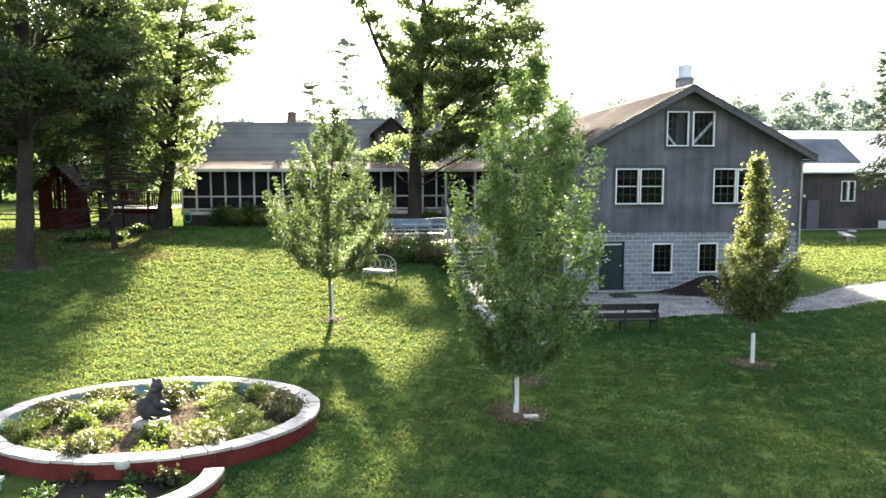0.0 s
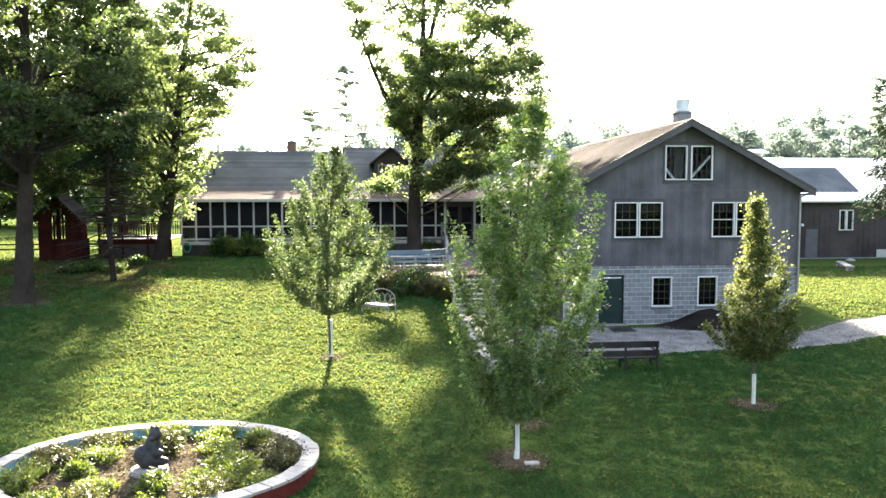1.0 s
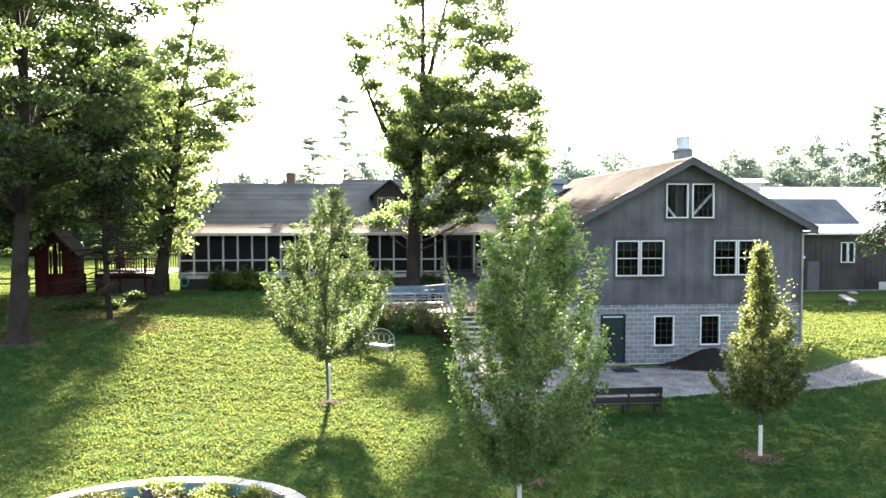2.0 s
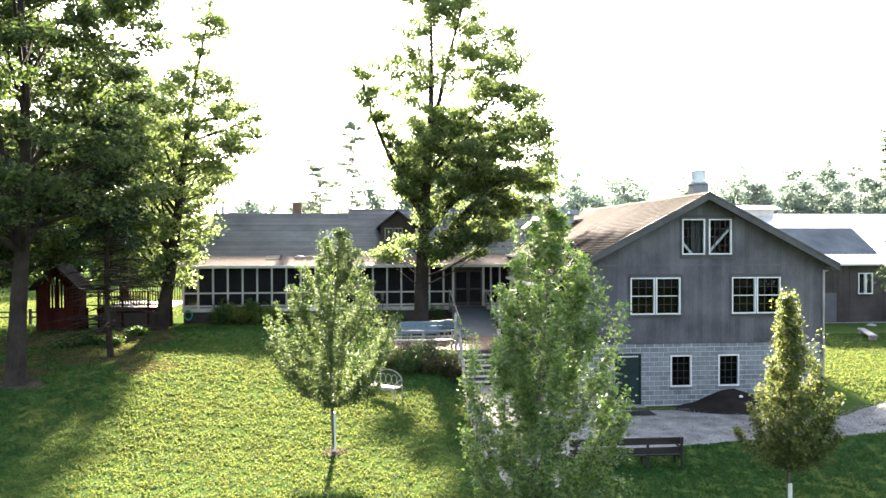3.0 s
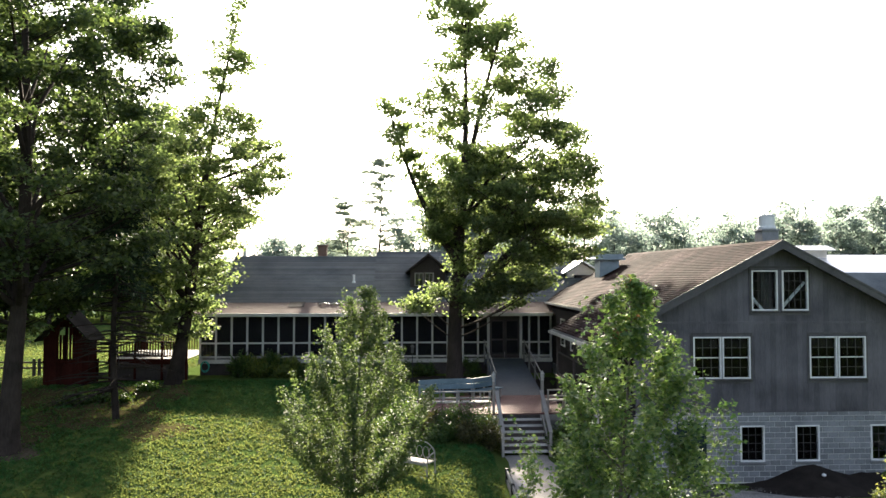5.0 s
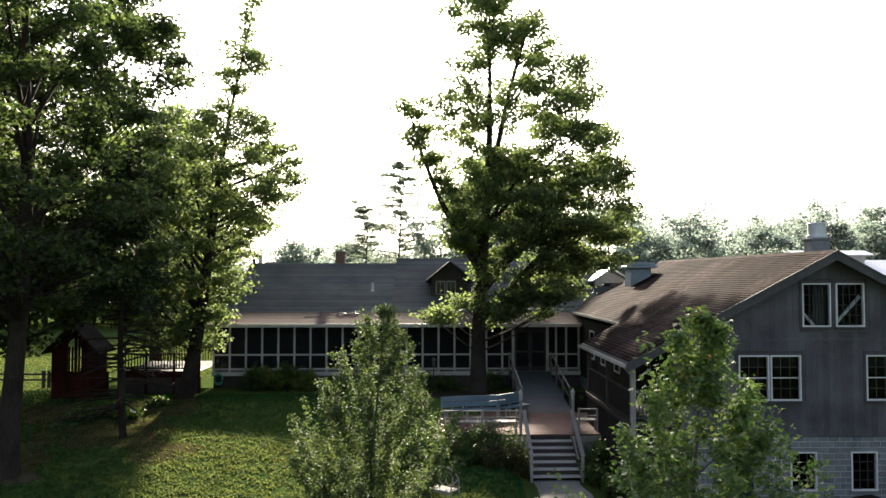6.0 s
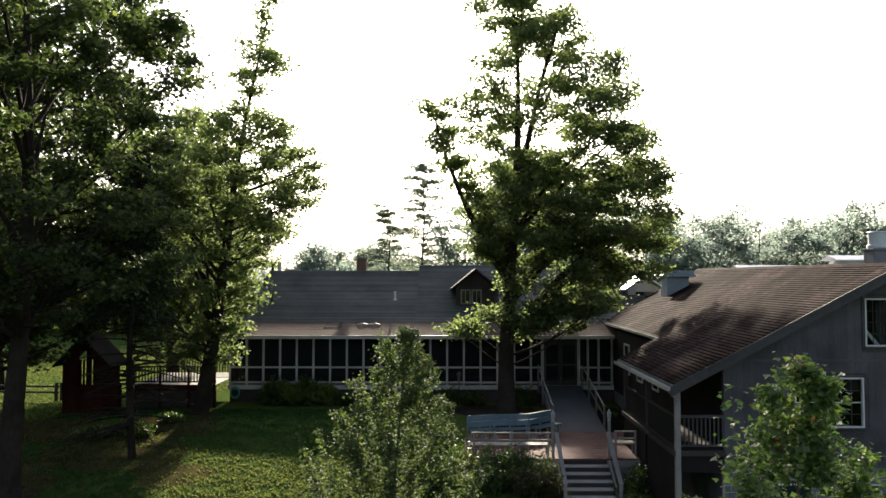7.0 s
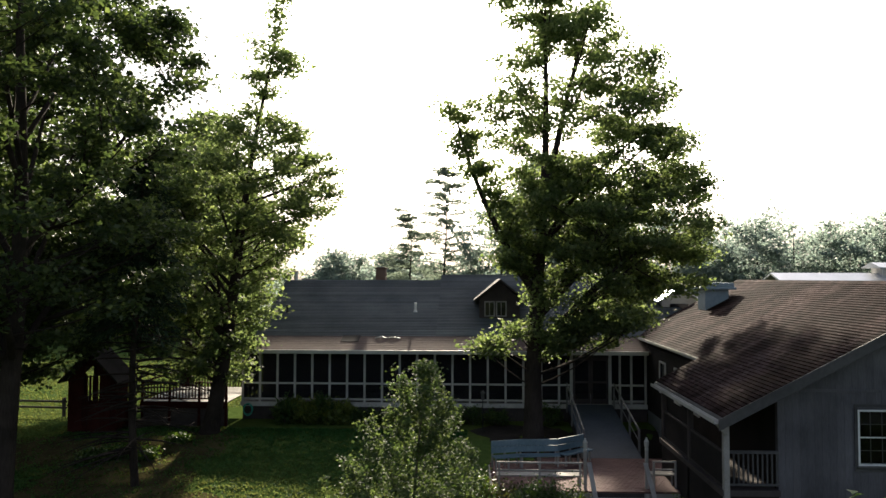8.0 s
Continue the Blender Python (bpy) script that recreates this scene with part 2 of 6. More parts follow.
NEEDLE = leaf_mat("conifer_needles", (0.012, 0.026, 0.014), (0.026, 0.046, 0.024), (0.045, 0.068, 0.032), 0.1, (1.2, 1.3, 0.7), 0.7, 0.1)
# Distance haze is painted into both far leaf colours, pale and bluish grey
HAZED_NEEDLE = leaf_mat("hazed_conifer_needles", (0.12, 0.15, 0.13), (0.17, 0.2, 0.17), (0.22, 0.25, 0.2), 0.62, (1.3, 1.35, 1.15), 0.7, 0.1)
HAZED_LEAF = leaf_mat("hazed_woodland_leaf", (0.13, 0.165, 0.15), (0.18, 0.215, 0.19), (0.24, 0.27, 0.23), 0.68, (1.45, 1.55, 1.45))
SHRUB_LEAF = leaf_mat("shrub_leaf", (0.02, 0.045, 0.014), (0.05, 0.095, 0.025), (0.12, 0.15, 0.05), 0.4)
HERB_LEAF = leaf_mat("lime_perennial_leaf", (0.06, 0.09, 0.022), (0.13, 0.165, 0.045), (0.24, 0.25, 0.085), 0.4)
DRY_HERB = leaf_mat("dark_perennial_leaf", (0.03, 0.035, 0.015), (0.07, 0.075, 0.03), (0.14, 0.12, 0.06), 0.35)


# ---- building helpers ----
PLACE = {}


def thing(name, x, y, z, label, category, group="", kind=""):
    ob = new(name)
    ob.location = (x, y, z)
    ob.empty_display_size = 0.2
    PLACE[ob] = Matrix.Translation((x, y, z))
    return tagged(ob, label, category, group, kind)


def mesh_of(name, bm, material):
    me = bpy.data.meshes.new(name)
    bm.to_mesh(me)
    bm.free()
    me.materials.append(material)
    return me


def part(name, bm, material, parent=None, label="", me=None):
    """One mesh object, in world coordinates, under a thing or a part."""
    ob = new(name, me or mesh_of(name, bm, material))
    if parent is not None:
        ob.parent = parent
        if parent in PLACE:
            ob.matrix_parent_inverse = PLACE[parent].inverted()
    return tagged(ob, label)


def piece(name, me, parent, m):
    """A small piece that shares its mesh with others, at the pose m."""
    ob = new(name, me)
    if parent is not None:
        ob.parent = parent
        if parent in PLACE:
            ob.matrix_parent_inverse = PLACE[parent].inverted()
    ob.matrix_basis = m
    return ob


def box(bm, x0, x1, y0, y1, z0, z1, m=None):
    vs = [bm.verts.new((x, y, z)) for x in (x0, x1) for y in (y0, y1) for z in (z0, z1)]
    for f in ((0, 1, 3, 2), (4, 6, 7, 5), (0, 4, 5, 1), (2, 3, 7, 6), (0, 2, 6, 4), (1, 5, 7, 3)):
        bm.faces.new([vs[i] for i in f])
    if m is not None:
        for v in vs:
            v.co = m @ v.co
    return vs


def boxes(*rows, bevel=0.0):
    bm = bmesh.new()
    for r in rows:
        box(bm, *r)
    if bevel:
        bmesh.ops.bevel(bm, geom=bm.edges[:], offset=bevel, segments=1, affect="EDGES")
    return bm


def beam(bm, a, b, w, h, up=(0, 0, 1)):
    """A bar of width w and height h from a to b."""
    a, b = Vector(a), Vector(b)
    d = (b - a).normalized()
    s = d.cross(Vector(up)).normalized()
    u = s.cross(d)
    vs = [bm.verts.new(p + s * i * w / 2 + u * j * h / 2) for p in (a, b) for i in (-1, 1) for j in (-1, 1)]
    for f in ((0, 1, 3, 2), (4, 6, 7, 5), (0, 4, 5, 1), (2, 3, 7, 6), (0, 2, 6, 4), (1, 5, 7, 3)):
        bm.faces.new([vs[i] for i in f])
    bmesh.ops.recalc_face_normals(bm, faces=bm.faces[:])


def beams(rows, bevel=0.0):
    bm = bmesh.new()
    for r in rows:
        beam(bm, *r)
    if bevel:
        bmesh.ops.bevel(bm, geom=bm.edges[:], offset=bevel, segments=1, affect="EDGES")
    return bm


def prism(points, axis, a, b):
    """A flat outline pushed along an axis: points are (u, v); axis x: u=y v=z, y: u=x v=z, z: u=x v=y."""
    bm = bmesh.new()
    put = {"x": lambda u, v, w: (w, u, v), "y": lambda u, v, w: (u, w, v), "z": lambda u, v, w: (u, v, w)}[axis]
    lo = [bm.verts.new(put(u, v, a)) for u, v in points]
    hi = [bm.verts.new(put(u, v, b)) for u, v in points]
    bm.faces.new(lo), bm.faces.new(hi)
    for i in range(len(points)):
        j = (i + 1) % len(points)
        bm.faces.new((lo[i], lo[j], hi[j], hi[i]))
    bmesh.ops.recalc_face_normals(bm, faces=bm.faces[:])
    return bm


def lathe(profile, cx, cy, n=14, bm=None):
    """Rings of (radius, z) round a vertical axis."""
    bm = bm or bmesh.new()
    rings = [[bm.verts.new((cx + r * math.cos(6.2832 * k / n), cy + r * math.sin(6.2832 * k / n), z)) for k in range(n)] for r, z in profile]
    for p, q in zip(rings, rings[1:]):
        for k in range(n):
            bm.faces.new((p[k], p[(k + 1) % n], q[(k + 1) % n], q[k]))
    bm.faces.new(rings[0][::-1]), bm.faces.new(rings[-1])
    return bm


def smooth(a, b, v):
    t = np.clip((v - a) / (b - a), 0, 1)
    return t * t * (3 - 2 * t)


def height(x, y):
    """The lie of the land."""
    left = np.interp(y, [0, 16, 20, 26, 32, 37, 42, 47, 60, 100], [-0.55, -0.35, -0.2, 0.08, 0.68, 1.3, 1.95, 1.9, 2.0, 1.6])
    left = left + 0.45 * smooth(-7, -15, x) * smooth(24, 31, y) * (1 - smooth(33, 41, y))
    walk_way = np.interp(y, [0, 16, 20, 24, 30, 34, 37], [-0.55, -0.4, -0.27, -0.18, 0.05, 0.36, 0.4])
    yard = np.interp(y, [0, 16, 20, 24, 28, 33], [-0.55, -0.4, -0.27, -0.18, -0.15, -0.14])
    right = np.interp(y, [0, 16, 22, 28, 32, 40, 48, 70], [-0.5, -0.35, -0.15, 0.3, 0.8, 0.95, 1.05, 1.6])
    mid = walk_way + (yard - walk_way) * smooth(4.0, 6.5, x)
    back = smooth(41, 46, y)
    mid = mid * (1 - back) + left * back
    z = left + (mid - left) * smooth(0.3, 1.6, x)
    z = z + (right - z) * smooth(13.8, 17.6, x)
    return z


# ---- the land ----
def sheet(name, xs, ys, lift, material, label, keep=None):
    gx, gy = np.meshgrid(xs, ys)
    gz = height(gx, gy) + lift
    nx, ny = len(xs), len(ys)
    verts = np.stack([gx, gy, gz], -1).reshape(-1, 3)
    faces = [(j * nx + i, j * nx + i + 1, (j + 1) * nx + i + 1, (j + 1) * nx + i) for j in range(ny - 1) for i in range(nx - 1)]
    me = bpy.data.meshes.new(name)
    me.from_pydata(verts.tolist(), [], faces)
    me.materials.append(material)
    me.polygons.foreach_set("use_smooth", [True] * len(faces))
    return tagged(new(name, me), label, name, kind="structure")


span = lambda *rows: np.concatenate([np.arange(a, b, s) for a, b, s in rows])
sheet("ground", span((-2400, -100, 230), (-100, -26, 6), (-26, 32, 0.5), (32, 100, 6), (100, 2500, 240)),
      span((-2400, -60, 260), (-60, 2, 6), (2, 50, 0.5), (50, 120, 5), (120, 2500, 238)), 0.0, LAWN, "green mown lawn of clover and grass, dappled with sun")


def strip(name, line, lift, material, label, category):
    """A band over the land along a line of (x, y, half width)."""
    xs, ys, ws = [np.interp(np.linspace(0, len(line) - 1, 24 * (len(line) - 1) + 1), range(len(line)), [p[i] for p in line]) for i in range(3)]
    bm = bmesh.new()
    rows = []
    for k in range(len(xs)):
        a, b = max(k - 6, 0), min(k + 6, len(xs) - 1)
        d = Vector((xs[b] - xs[a], ys[b] - ys[a])).normalized()
        row = []
        for i in range(9):
            s = (i / 4 - 1) * (ws[k] + 0.22 * noise.noise((xs[k] * 0.9, ys[k] * 0.9, i)))
            x, y = xs[k] - d.y * s, ys[k] + d.x * s
            edge = 0.03 if i in (0, 8) else 0.0
            row.append(bm.verts.new((x, y, float(height(x, y)) + lift - edge)))
        rows.append(row)
    for p, q in zip(rows, rows[1:]):
        for i in range(8):
            f = bm.faces.new((p[i], p[i + 1], q[i + 1], q[i]))
            f.smooth = True
    bmesh.ops.recalc_face_normals(bm, faces=bm.faces[:])
    return tagged(part(name, bm, material), label, category, kind="structure")


strip("concrete_walk", [(2.25, 22.5, 0.85), (2.35, 27, 0.95), (2.45, 31, 0.9), (2.5, 34.3, 0.9)], 0.03, CONCRETE, "pale concrete walk leading up to the deck stairs", "path")
strip("gravel_drive", [(1.6, 26.5, 1.5), (6.5, 28.7, 3.1), (10.0, 28.7, 2.4), (13.0, 28.0, 1.6), (15.5, 27.6, 1.15), (19.0, 28.2, 1.2), (26.0, 30.0, 1.6), (45, 34, 2)], 0.022, GRAVEL, "pale crushed gravel drive past the basement door", "drive")


# ---- houses ----
def clear_glass():
    m, nt, p, nodes, links = node_mat("clear_pane")
    p.inputs["Base Color"].default_value = (0.75, 0.8, 0.82, 1)
    p.inputs["Roughness"].default_value = 0.02
    p.inputs["Transmission Weight"].default_value = 1.0
    p.inputs["IOR"].default_value = 1.18
    p.inputs["Specular IOR Level"].default_value = 0.2
    return m


PANE = clear_glass()


def window(house, x0, x1, y, z0, z1, cols, rows, sash=True, frame_w=0.045, name="window", trim=None):
    """A window in a wall that faces -y: a frame, glazing bars, a pane and a sill."""
    bm = boxes((x0, x0 + frame_w, y - 0.05, y + 0.08, z0, z1), (x1 - frame_w, x1, y - 0.05, y + 0.08, z0, z1),
               (x0 + frame_w, x1 - frame_w, y - 0.05, y + 0.08, z1 - frame_w, z1), (x0 + frame_w, x1 - frame_w, y - 0.05, y + 0.08, z0, z0 + frame_w))
    w = part(name, bm, WHITE, house, "white painted window with small panes")
    for i in range(1, cols):
        x = x0 + frame_w + (x1 - x0 - 2 * frame_w) * i / cols
        part("glazing_bar", boxes((x - 0.007, x + 0.007, y + 0.004, y + 0.03, z0 + frame_w, z1 - frame_w)), FASCIA, w)
    for j in range(1, rows):
        z = z0 + frame_w + (z1 - z0 - 2 * frame_w) * j / rows
        t = 0.016 if sash and 2 * j == rows else 0.007
        part("glazing_bar", boxes((x0 + frame_w, x1 - frame_w, y + 0.001, y + 0.033, z - t, z + t)), WHITE if t > 0.01 else FASCIA, w)
    part("pane", boxes((x0 + frame_w, x1 - frame_w, y + 0.036, y + 0.042, z0 + frame_w, z1 - frame_w)), PANE, w, "dark reflecting glass").visible_shadow = False
    part("sill", boxes((x0 - 0.05, x1 + 0.05, y - 0.09, y + 0.02, z0 - 0.06, z0 - 0.003), bevel=0.008), trim or FASCIA, w)
    return w


def wall_with_holes(x0, x1, z0, z1, holes, y0, y1):
    """A wall across x with holes (x0, x1, z0, z1), cut into clean slabs."""
    bm = bmesh.new()
    cuts = sorted({x0, x1, *[h[0] for h in holes], *[h[1] for h in holes]})
    for a, b in zip(cuts, cuts[1:]):
        spans = sorted((h[2], h[3]) for h in holes if h[0] < b - 1e-6 and h[1] > a + 1e-6)
        low = z0
        for s, e in spans:
            if s > low + 1e-4:
                box(bm, a, b, y0, y1, low, s)
            low = e
        if low < z1 - 1e-4:
            box(bm, a, b, y0, y1, low, z1)
    return bm


GY = 31.9
RIDGE_X, RIDGE_Z, PITCH = 11.38, 8.72, 0.527
roof_z = lambda x: RIDGE_Z - PITCH * abs(x - RIDGE_X)
UPPER = [(8.27, 9.31, 3.67, 5.2), (9.36, 10.40, 3.67, 5.2), (12.64, 13.68, 3.67, 5.2), (13.73, 14.77, 3.67, 5.2)]
LOFT = [(10.48, 11.46, 6.16, 7.64), (11.64, 12.62, 6.16, 7.64)]
CELLAR = [(10.0, 10.9, 0.64, 1.95), (12.07, 12.97, 0.64, 1.95), (14.92, 15.82, 0.64, 1.95)]
DOOR_HOLE = (7.62, 8.74, -0.2, 2.04)


def gable_house():
    h = thing("gable_house", 11.4, 31.9, -0.14, "grey board-sided gabled house over a concrete block basement", "house")
    # block basement: mortar core; the blocks are laid at the end
    core = wall_with_holes(6.1, 16.7, -0.3, 2.49, CELLAR + [DOOR_HOLE], GY + 0.012, GY + 0.2)
    wall = part("basement_wall", core, MORTAR, h, "grey concrete block basement wall")
    for q in ((6.1, 6.3), (16.5, 16.7)):
        part("side_basement_wall", boxes((q[0], q[1], GY + 0.2, 47.0 if q[0] < 10 else 49.3, -0.3, 2.49)), BLOCK, h)
    # framed walls behind the boards
    holes = UPPER
    part("wall", wall_with_holes(6.1, 16.7, 2.5, 5.72, holes, GY + 0.012, GY + 0.16), SIDING, h)
    gab = bmesh.new()
    for a, b, z0, z1 in ((10.48, 12.62, 5.72, 6.16), (11.46, 11.64, 6.16, 7.64)):
        box(gab, a, b, GY + 0.012, GY + 0.16, z0, z1)
    part("loft_wall", gab, SIDING, h)
    for s, pts in ((0, [(6.1, 5.72), (10.48, 5.72), (10.48, roof_z(10.48) - 0.12), (6.1, roof_z(6.1) - 0.05)]),
                   (1, [(12.62, 5.72), (16.7, 5.72), (16.7, roof_z(16.7) - 0.05), (12.62, roof_z(12.62) - 0.12)]),
                   (2, [(10.48, 7.64), (12.62, 7.64), (12.62, roof_z(12.62) - 0.12), (RIDGE_X, RIDGE_Z - 0.14), (10.48, roof_z(10.48) - 0.12)])):
        part("loft_wall", prism(pts, "y", GY + 0.013, GY + 0.16), SIDING, h)
    part("side_wall", boxes((16.54, 16.7, GY + 0.16, 49.3, 2.5, 5.75)), SIDING, h)
    # Left flank is near black to paint in its shade
    part("side_wall", boxes((6.1, 6.26, GY + 0.16, 47.0, 2.5, 5.6)), NEAR_BLACK, h)
    part("back_wall", prism([(6.1, -0.3), (16.7, -0.3), (16.7, 5.8), (RIDGE_X, 8.5), (6.1, 5.7)], "y", 49.1, 49.3), SIDING, h)
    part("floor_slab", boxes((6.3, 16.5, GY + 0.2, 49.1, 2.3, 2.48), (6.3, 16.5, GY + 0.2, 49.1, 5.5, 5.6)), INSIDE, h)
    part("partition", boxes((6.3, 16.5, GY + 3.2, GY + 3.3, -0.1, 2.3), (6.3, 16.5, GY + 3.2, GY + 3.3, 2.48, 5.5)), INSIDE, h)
    # vertical siding boards with their grooves, cut round the windows
    def board_run(x, w, holes):
        z = 2.47
        top = min(roof_z(x), roof_z(x + w)) - 0.1
        for s, e in sorted((q[2] - 0.02, q[3] + 0.02) for q in holes if q[0] - 0.02 < x + w and q[1] + 0.02 > x):
            if s > z:
                yield z, s
            z = e
        yield z, top
    x = 6.1
    while x < 16.68:
        w = min(0.203, 16.7 - x)
        for a, b in board_run(x, w, UPPER + LOFT):
            part("siding_board", boxes((x + 0.0025, x + w - 0.0025, GY - 0.004, GY + 0.014, a, b)), SIDING, h)
        x += 0.203
    part("belly_band", boxes((6.1, 16.7, GY - 0.028, GY - 0.009, 5.68, 5.76)), SIDING, h)
    part("skirt_board", boxes((6.1, 16.7, GY - 0.02, GY + 0.01, 2.44, 2.469)), SIDING, h)
    for q in UPPER:
        window(h, q[0], q[1], GY - 0.005, q[2], q[3], 3, 4)
    for q in LOFT:
        window(h, q[0], q[1], GY - 0.005, q[2], q[3], 4, 4, sash=False)
    for q, c in zip(CELLAR, (3, 3, 3)):
        window(h, q[0], q[1], GY + 0.02, q[2], q[3], c, 4, sash=False, frame_w=0.046, trim=BLOCK)
    for q in ((8.19, 10.48, 3.57, 5.28), (12.56, 14.85, 3.57, 5.28), (10.4, 12.7, 6.06, 7.72)):
        part("window_casing", boxes((q[0], q[0] + 0.078, GY - 0.03, GY - 0.009, q[2], q[3]), (q[1] - 0.078, q[1], GY - 0.03, GY - 0.009, q[2], q[3]),
                                    (q[0], q[1], GY - 0.031, GY - 0.009, q[3] + 0.001, q[3] + 0.07), (q[0], q[1], GY - 0.031, GY - 0.009, q[2] - 0.07, q[2] - 0.001)), FASCIA, h)
    # things seen behind the loft panes
    part("brace", beams([((10.5, GY + 0.2, 6.75), (11.05, GY + 0.2, 6.1), 0.09, 0.09), ((11.68, GY + 0.2, 6.2), (12.6, GY + 0.2, 7.2), 0.09, 0.09)]), WHITE, h)
    cur = bmesh.new()
    for i in range(9):
        box(cur, 10.98 + i * 0.05, 11.015 + i * 0.05, GY + 0.24 + 0.02 * (i % 2), GY + 0.27 + 0.02 * (i % 2), 6.1, 7.6)
    part("curtain", cur, FASCIA, h, "grey hanging curtain")
    for q in UPPER:
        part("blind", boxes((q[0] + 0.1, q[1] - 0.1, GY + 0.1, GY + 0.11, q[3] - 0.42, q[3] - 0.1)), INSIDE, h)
    # basement door
    d = part("door", boxes((7.68, 8.68, GY + 0.05, GY + 0.1, -0.1, 2.0), (7.8, 8.56, GY + 0.035, GY + 0.05, 1.2, 1.85), (7.8, 8.56, GY + 0.035, GY + 0.05, 0.15, 1.0), bevel=0.006), GREEN_DOOR, h, "closed dark green basement door")
    part("door_frame", boxes((7.62, 7.677, GY, GY + 0.12, -0.12, 2.04), (8.683, 8.74, GY, GY + 0.12, -0.12, 2.04), (7.677, 8.683, GY, GY + 0.12, 2.003, 2.04)), GREEN_DOOR, h)
    part("threshold", boxes((7.5, 8.86, GY - 0.25, GY + 0.05, -0.16, -0.08), bevel=0.01), CONCRETE, h)
    sign = part("door_sign", boxes((7.72, 8.64, GY + 0.03, GY + 0.049, 1.87, 1.98)), GREEN_DOOR, d)
    part("sign_bars", boxes(*[(7.76 + 0.088 * i, 7.82 + 0.088 * i, GY + 0.024, GY + 0.0295, 1.895, 1.955) for i in range(10)]), WHITE, sign, "row of small white letters, unreadable")
    part("knob", lathe([(0.02, 0.95), (0.035, 0.97), (0.035, 1.01), (0.02, 1.03)], 8.58, GY + 0.02, 10), GALV, d)
    # roof: slabs, courses, rakes, soffits, gutters
    def slope_slab(xa, xb, y0, y1):
        za, zb = roof_z(xa), roof_z(xb)
        return prism([(xa, za - 0.03), (xb, zb - 0.03), (xb, zb - 0.17), (xa, za - 0.17)], "y", y0, y1)
    part("roof", slope_slab(RIDGE_X, 6.05, 31.35, 49.7), FASCIA, h, "brown asphalt shingle roof, mossy, with tree shade and sun streaks painted in")
    part("roof", slope_slab(6.049, 4.36, 31.35, 38.6), FASCIA, h)
    part("roof", slope_slab(RIDGE_X, 16.95, 31.35, 49.7), FASCIA, h)
    ang = math.atan(PITCH)
    step = 0.15
    for side, low_x in ((-1, 4.36), (1, 17.0)):
        n = int(abs(low_x - RIDGE_X) / math.cos(ang) / step)
        for k in range(n):
            s = k * step + 0.02
            xa, xb = RIDGE_X + side * s * math.cos(ang), RIDGE_X + side * (s + step + 0.03) * math.cos(ang)
            y1 = 49.75 if side > 0 or xb > 6.02 else 38.65
            za, zb = roof_z(xa), roof_z(xb)
            bm = prism([(xa, za - 0.028), (xa, za - 0.018), (xb, zb + 0.012), (xb, zb - 0.028)], "y", 31.3, y1)
            part("shingle_course", bm, SHINGLE, h)
    part("ridge_cap", prism([(RIDGE_X - 0.16, roof_z(RIDGE_X - 0.16) + 0.005), (RIDGE_X, RIDGE_Z + 0.04), (RIDGE_X + 0.16, roof_z(RIDGE_X + 0.16) + 0.005)], "y", 31.28, 49.78), SHINGLE, h)
    for side, low_x in ((-1, 4.3), (1, 17.02)):
        za, zb = RIDGE_Z, roof_z(low_x)
        part("rake_board", prism([(RIDGE_X, za - 0.01), (low_x, zb - 0.01), (low_x, zb - 0.29), (RIDGE_X, za - 0.3)], "y", 31.26, 31.345), FASCIA, h)
        part("rake_trim", prism([(RIDGE_X, za + 0.03), (low_x, zb + 0.03), (low_x, zb - 0.05), (RIDGE_X, za - 0.05)], "y", 31.235, 31.262), FASCIA, h)
    part("eave_return", boxes((16.72, 16.98, 31.36, 31.9, 5.5, 5.56), (16.72, 16.98, 31.9, 49.4, 5.5, 5.56)), FASCIA, h)
    gut = prism([(0, 0), (0.12, 0.0), (0.14, 0.11), (0.125, 0.11), (0.105, 0.015), (0.015, 0.015), (0.015, 0.11), (0, 0.11)], "y", 31.4, 38.5)
    bmesh.ops.translate(gut, verts=gut.verts[:], vec=(4.2, 0, roof_z(4.3) - 0.13))
    part("gutter", gut, CREAM, h, "white rain gutter along the eave")
    gut = prism([(0, 0), (0.12, 0.0), (0.14, 0.11), (0.125, 0.11), (0.105, 0.015), (0.015, 0.015), (0.015, 0.11), (0, 0.11)], "y", 38.7, 49.6)
    bmesh.ops.translate(gut, verts=gut.verts[:], vec=(5.9, 0, roof_z(6.05) - 0.13))
    part("gutter", gut, CREAM, h, "white rain gutter along the eave")
    part("downpipe", beams([((16.66, 31.84, 5.5), (16.66, 31.84, 0.75), 0.07, 0.09, (0, 1, 0)), ((16.95, 31.6, 5.6), (16.66, 31.84, 5.4), 0.07, 0.07)]), OLDWOOD, h)
    part("downpipe", beams([((4.3, 31.55, 4.85), (4.64, 31.72, 4.5), 0.06, 0.06)]), OLDWOOD, h)
    # corner porch under the low eave
    part("porch_floor", boxes((4.5, 6.098, 31.75, 38.5, 2.82, 2.98)), DARKWOOD, h)
    # Skirt colour carries the corner porch's shade
    part("porch_skirt", boxes((4.56, 4.62, 31.85, 38.4, 0.4, 2.8), (4.621, 6.098, 31.85, 31.9, 2.3, 2.8)), NEAR_BLACK, h)
    for y in (31.8, 35.1, 38.35):
        part("porch_post", boxes((4.56, 4.72, y - 0.08, y + 0.08, -0.2 if y < 32 else 0.3, roof_z(4.64) - 0.17), bevel=0.01), OLDWOOD if y < 32 else DARKWOOD, h, "weathered porch post")
    rail = part("porch_railing", boxes((4.74, 6.09, 31.78, 31.86, 3.98, 4.06)), FASCIA, h)
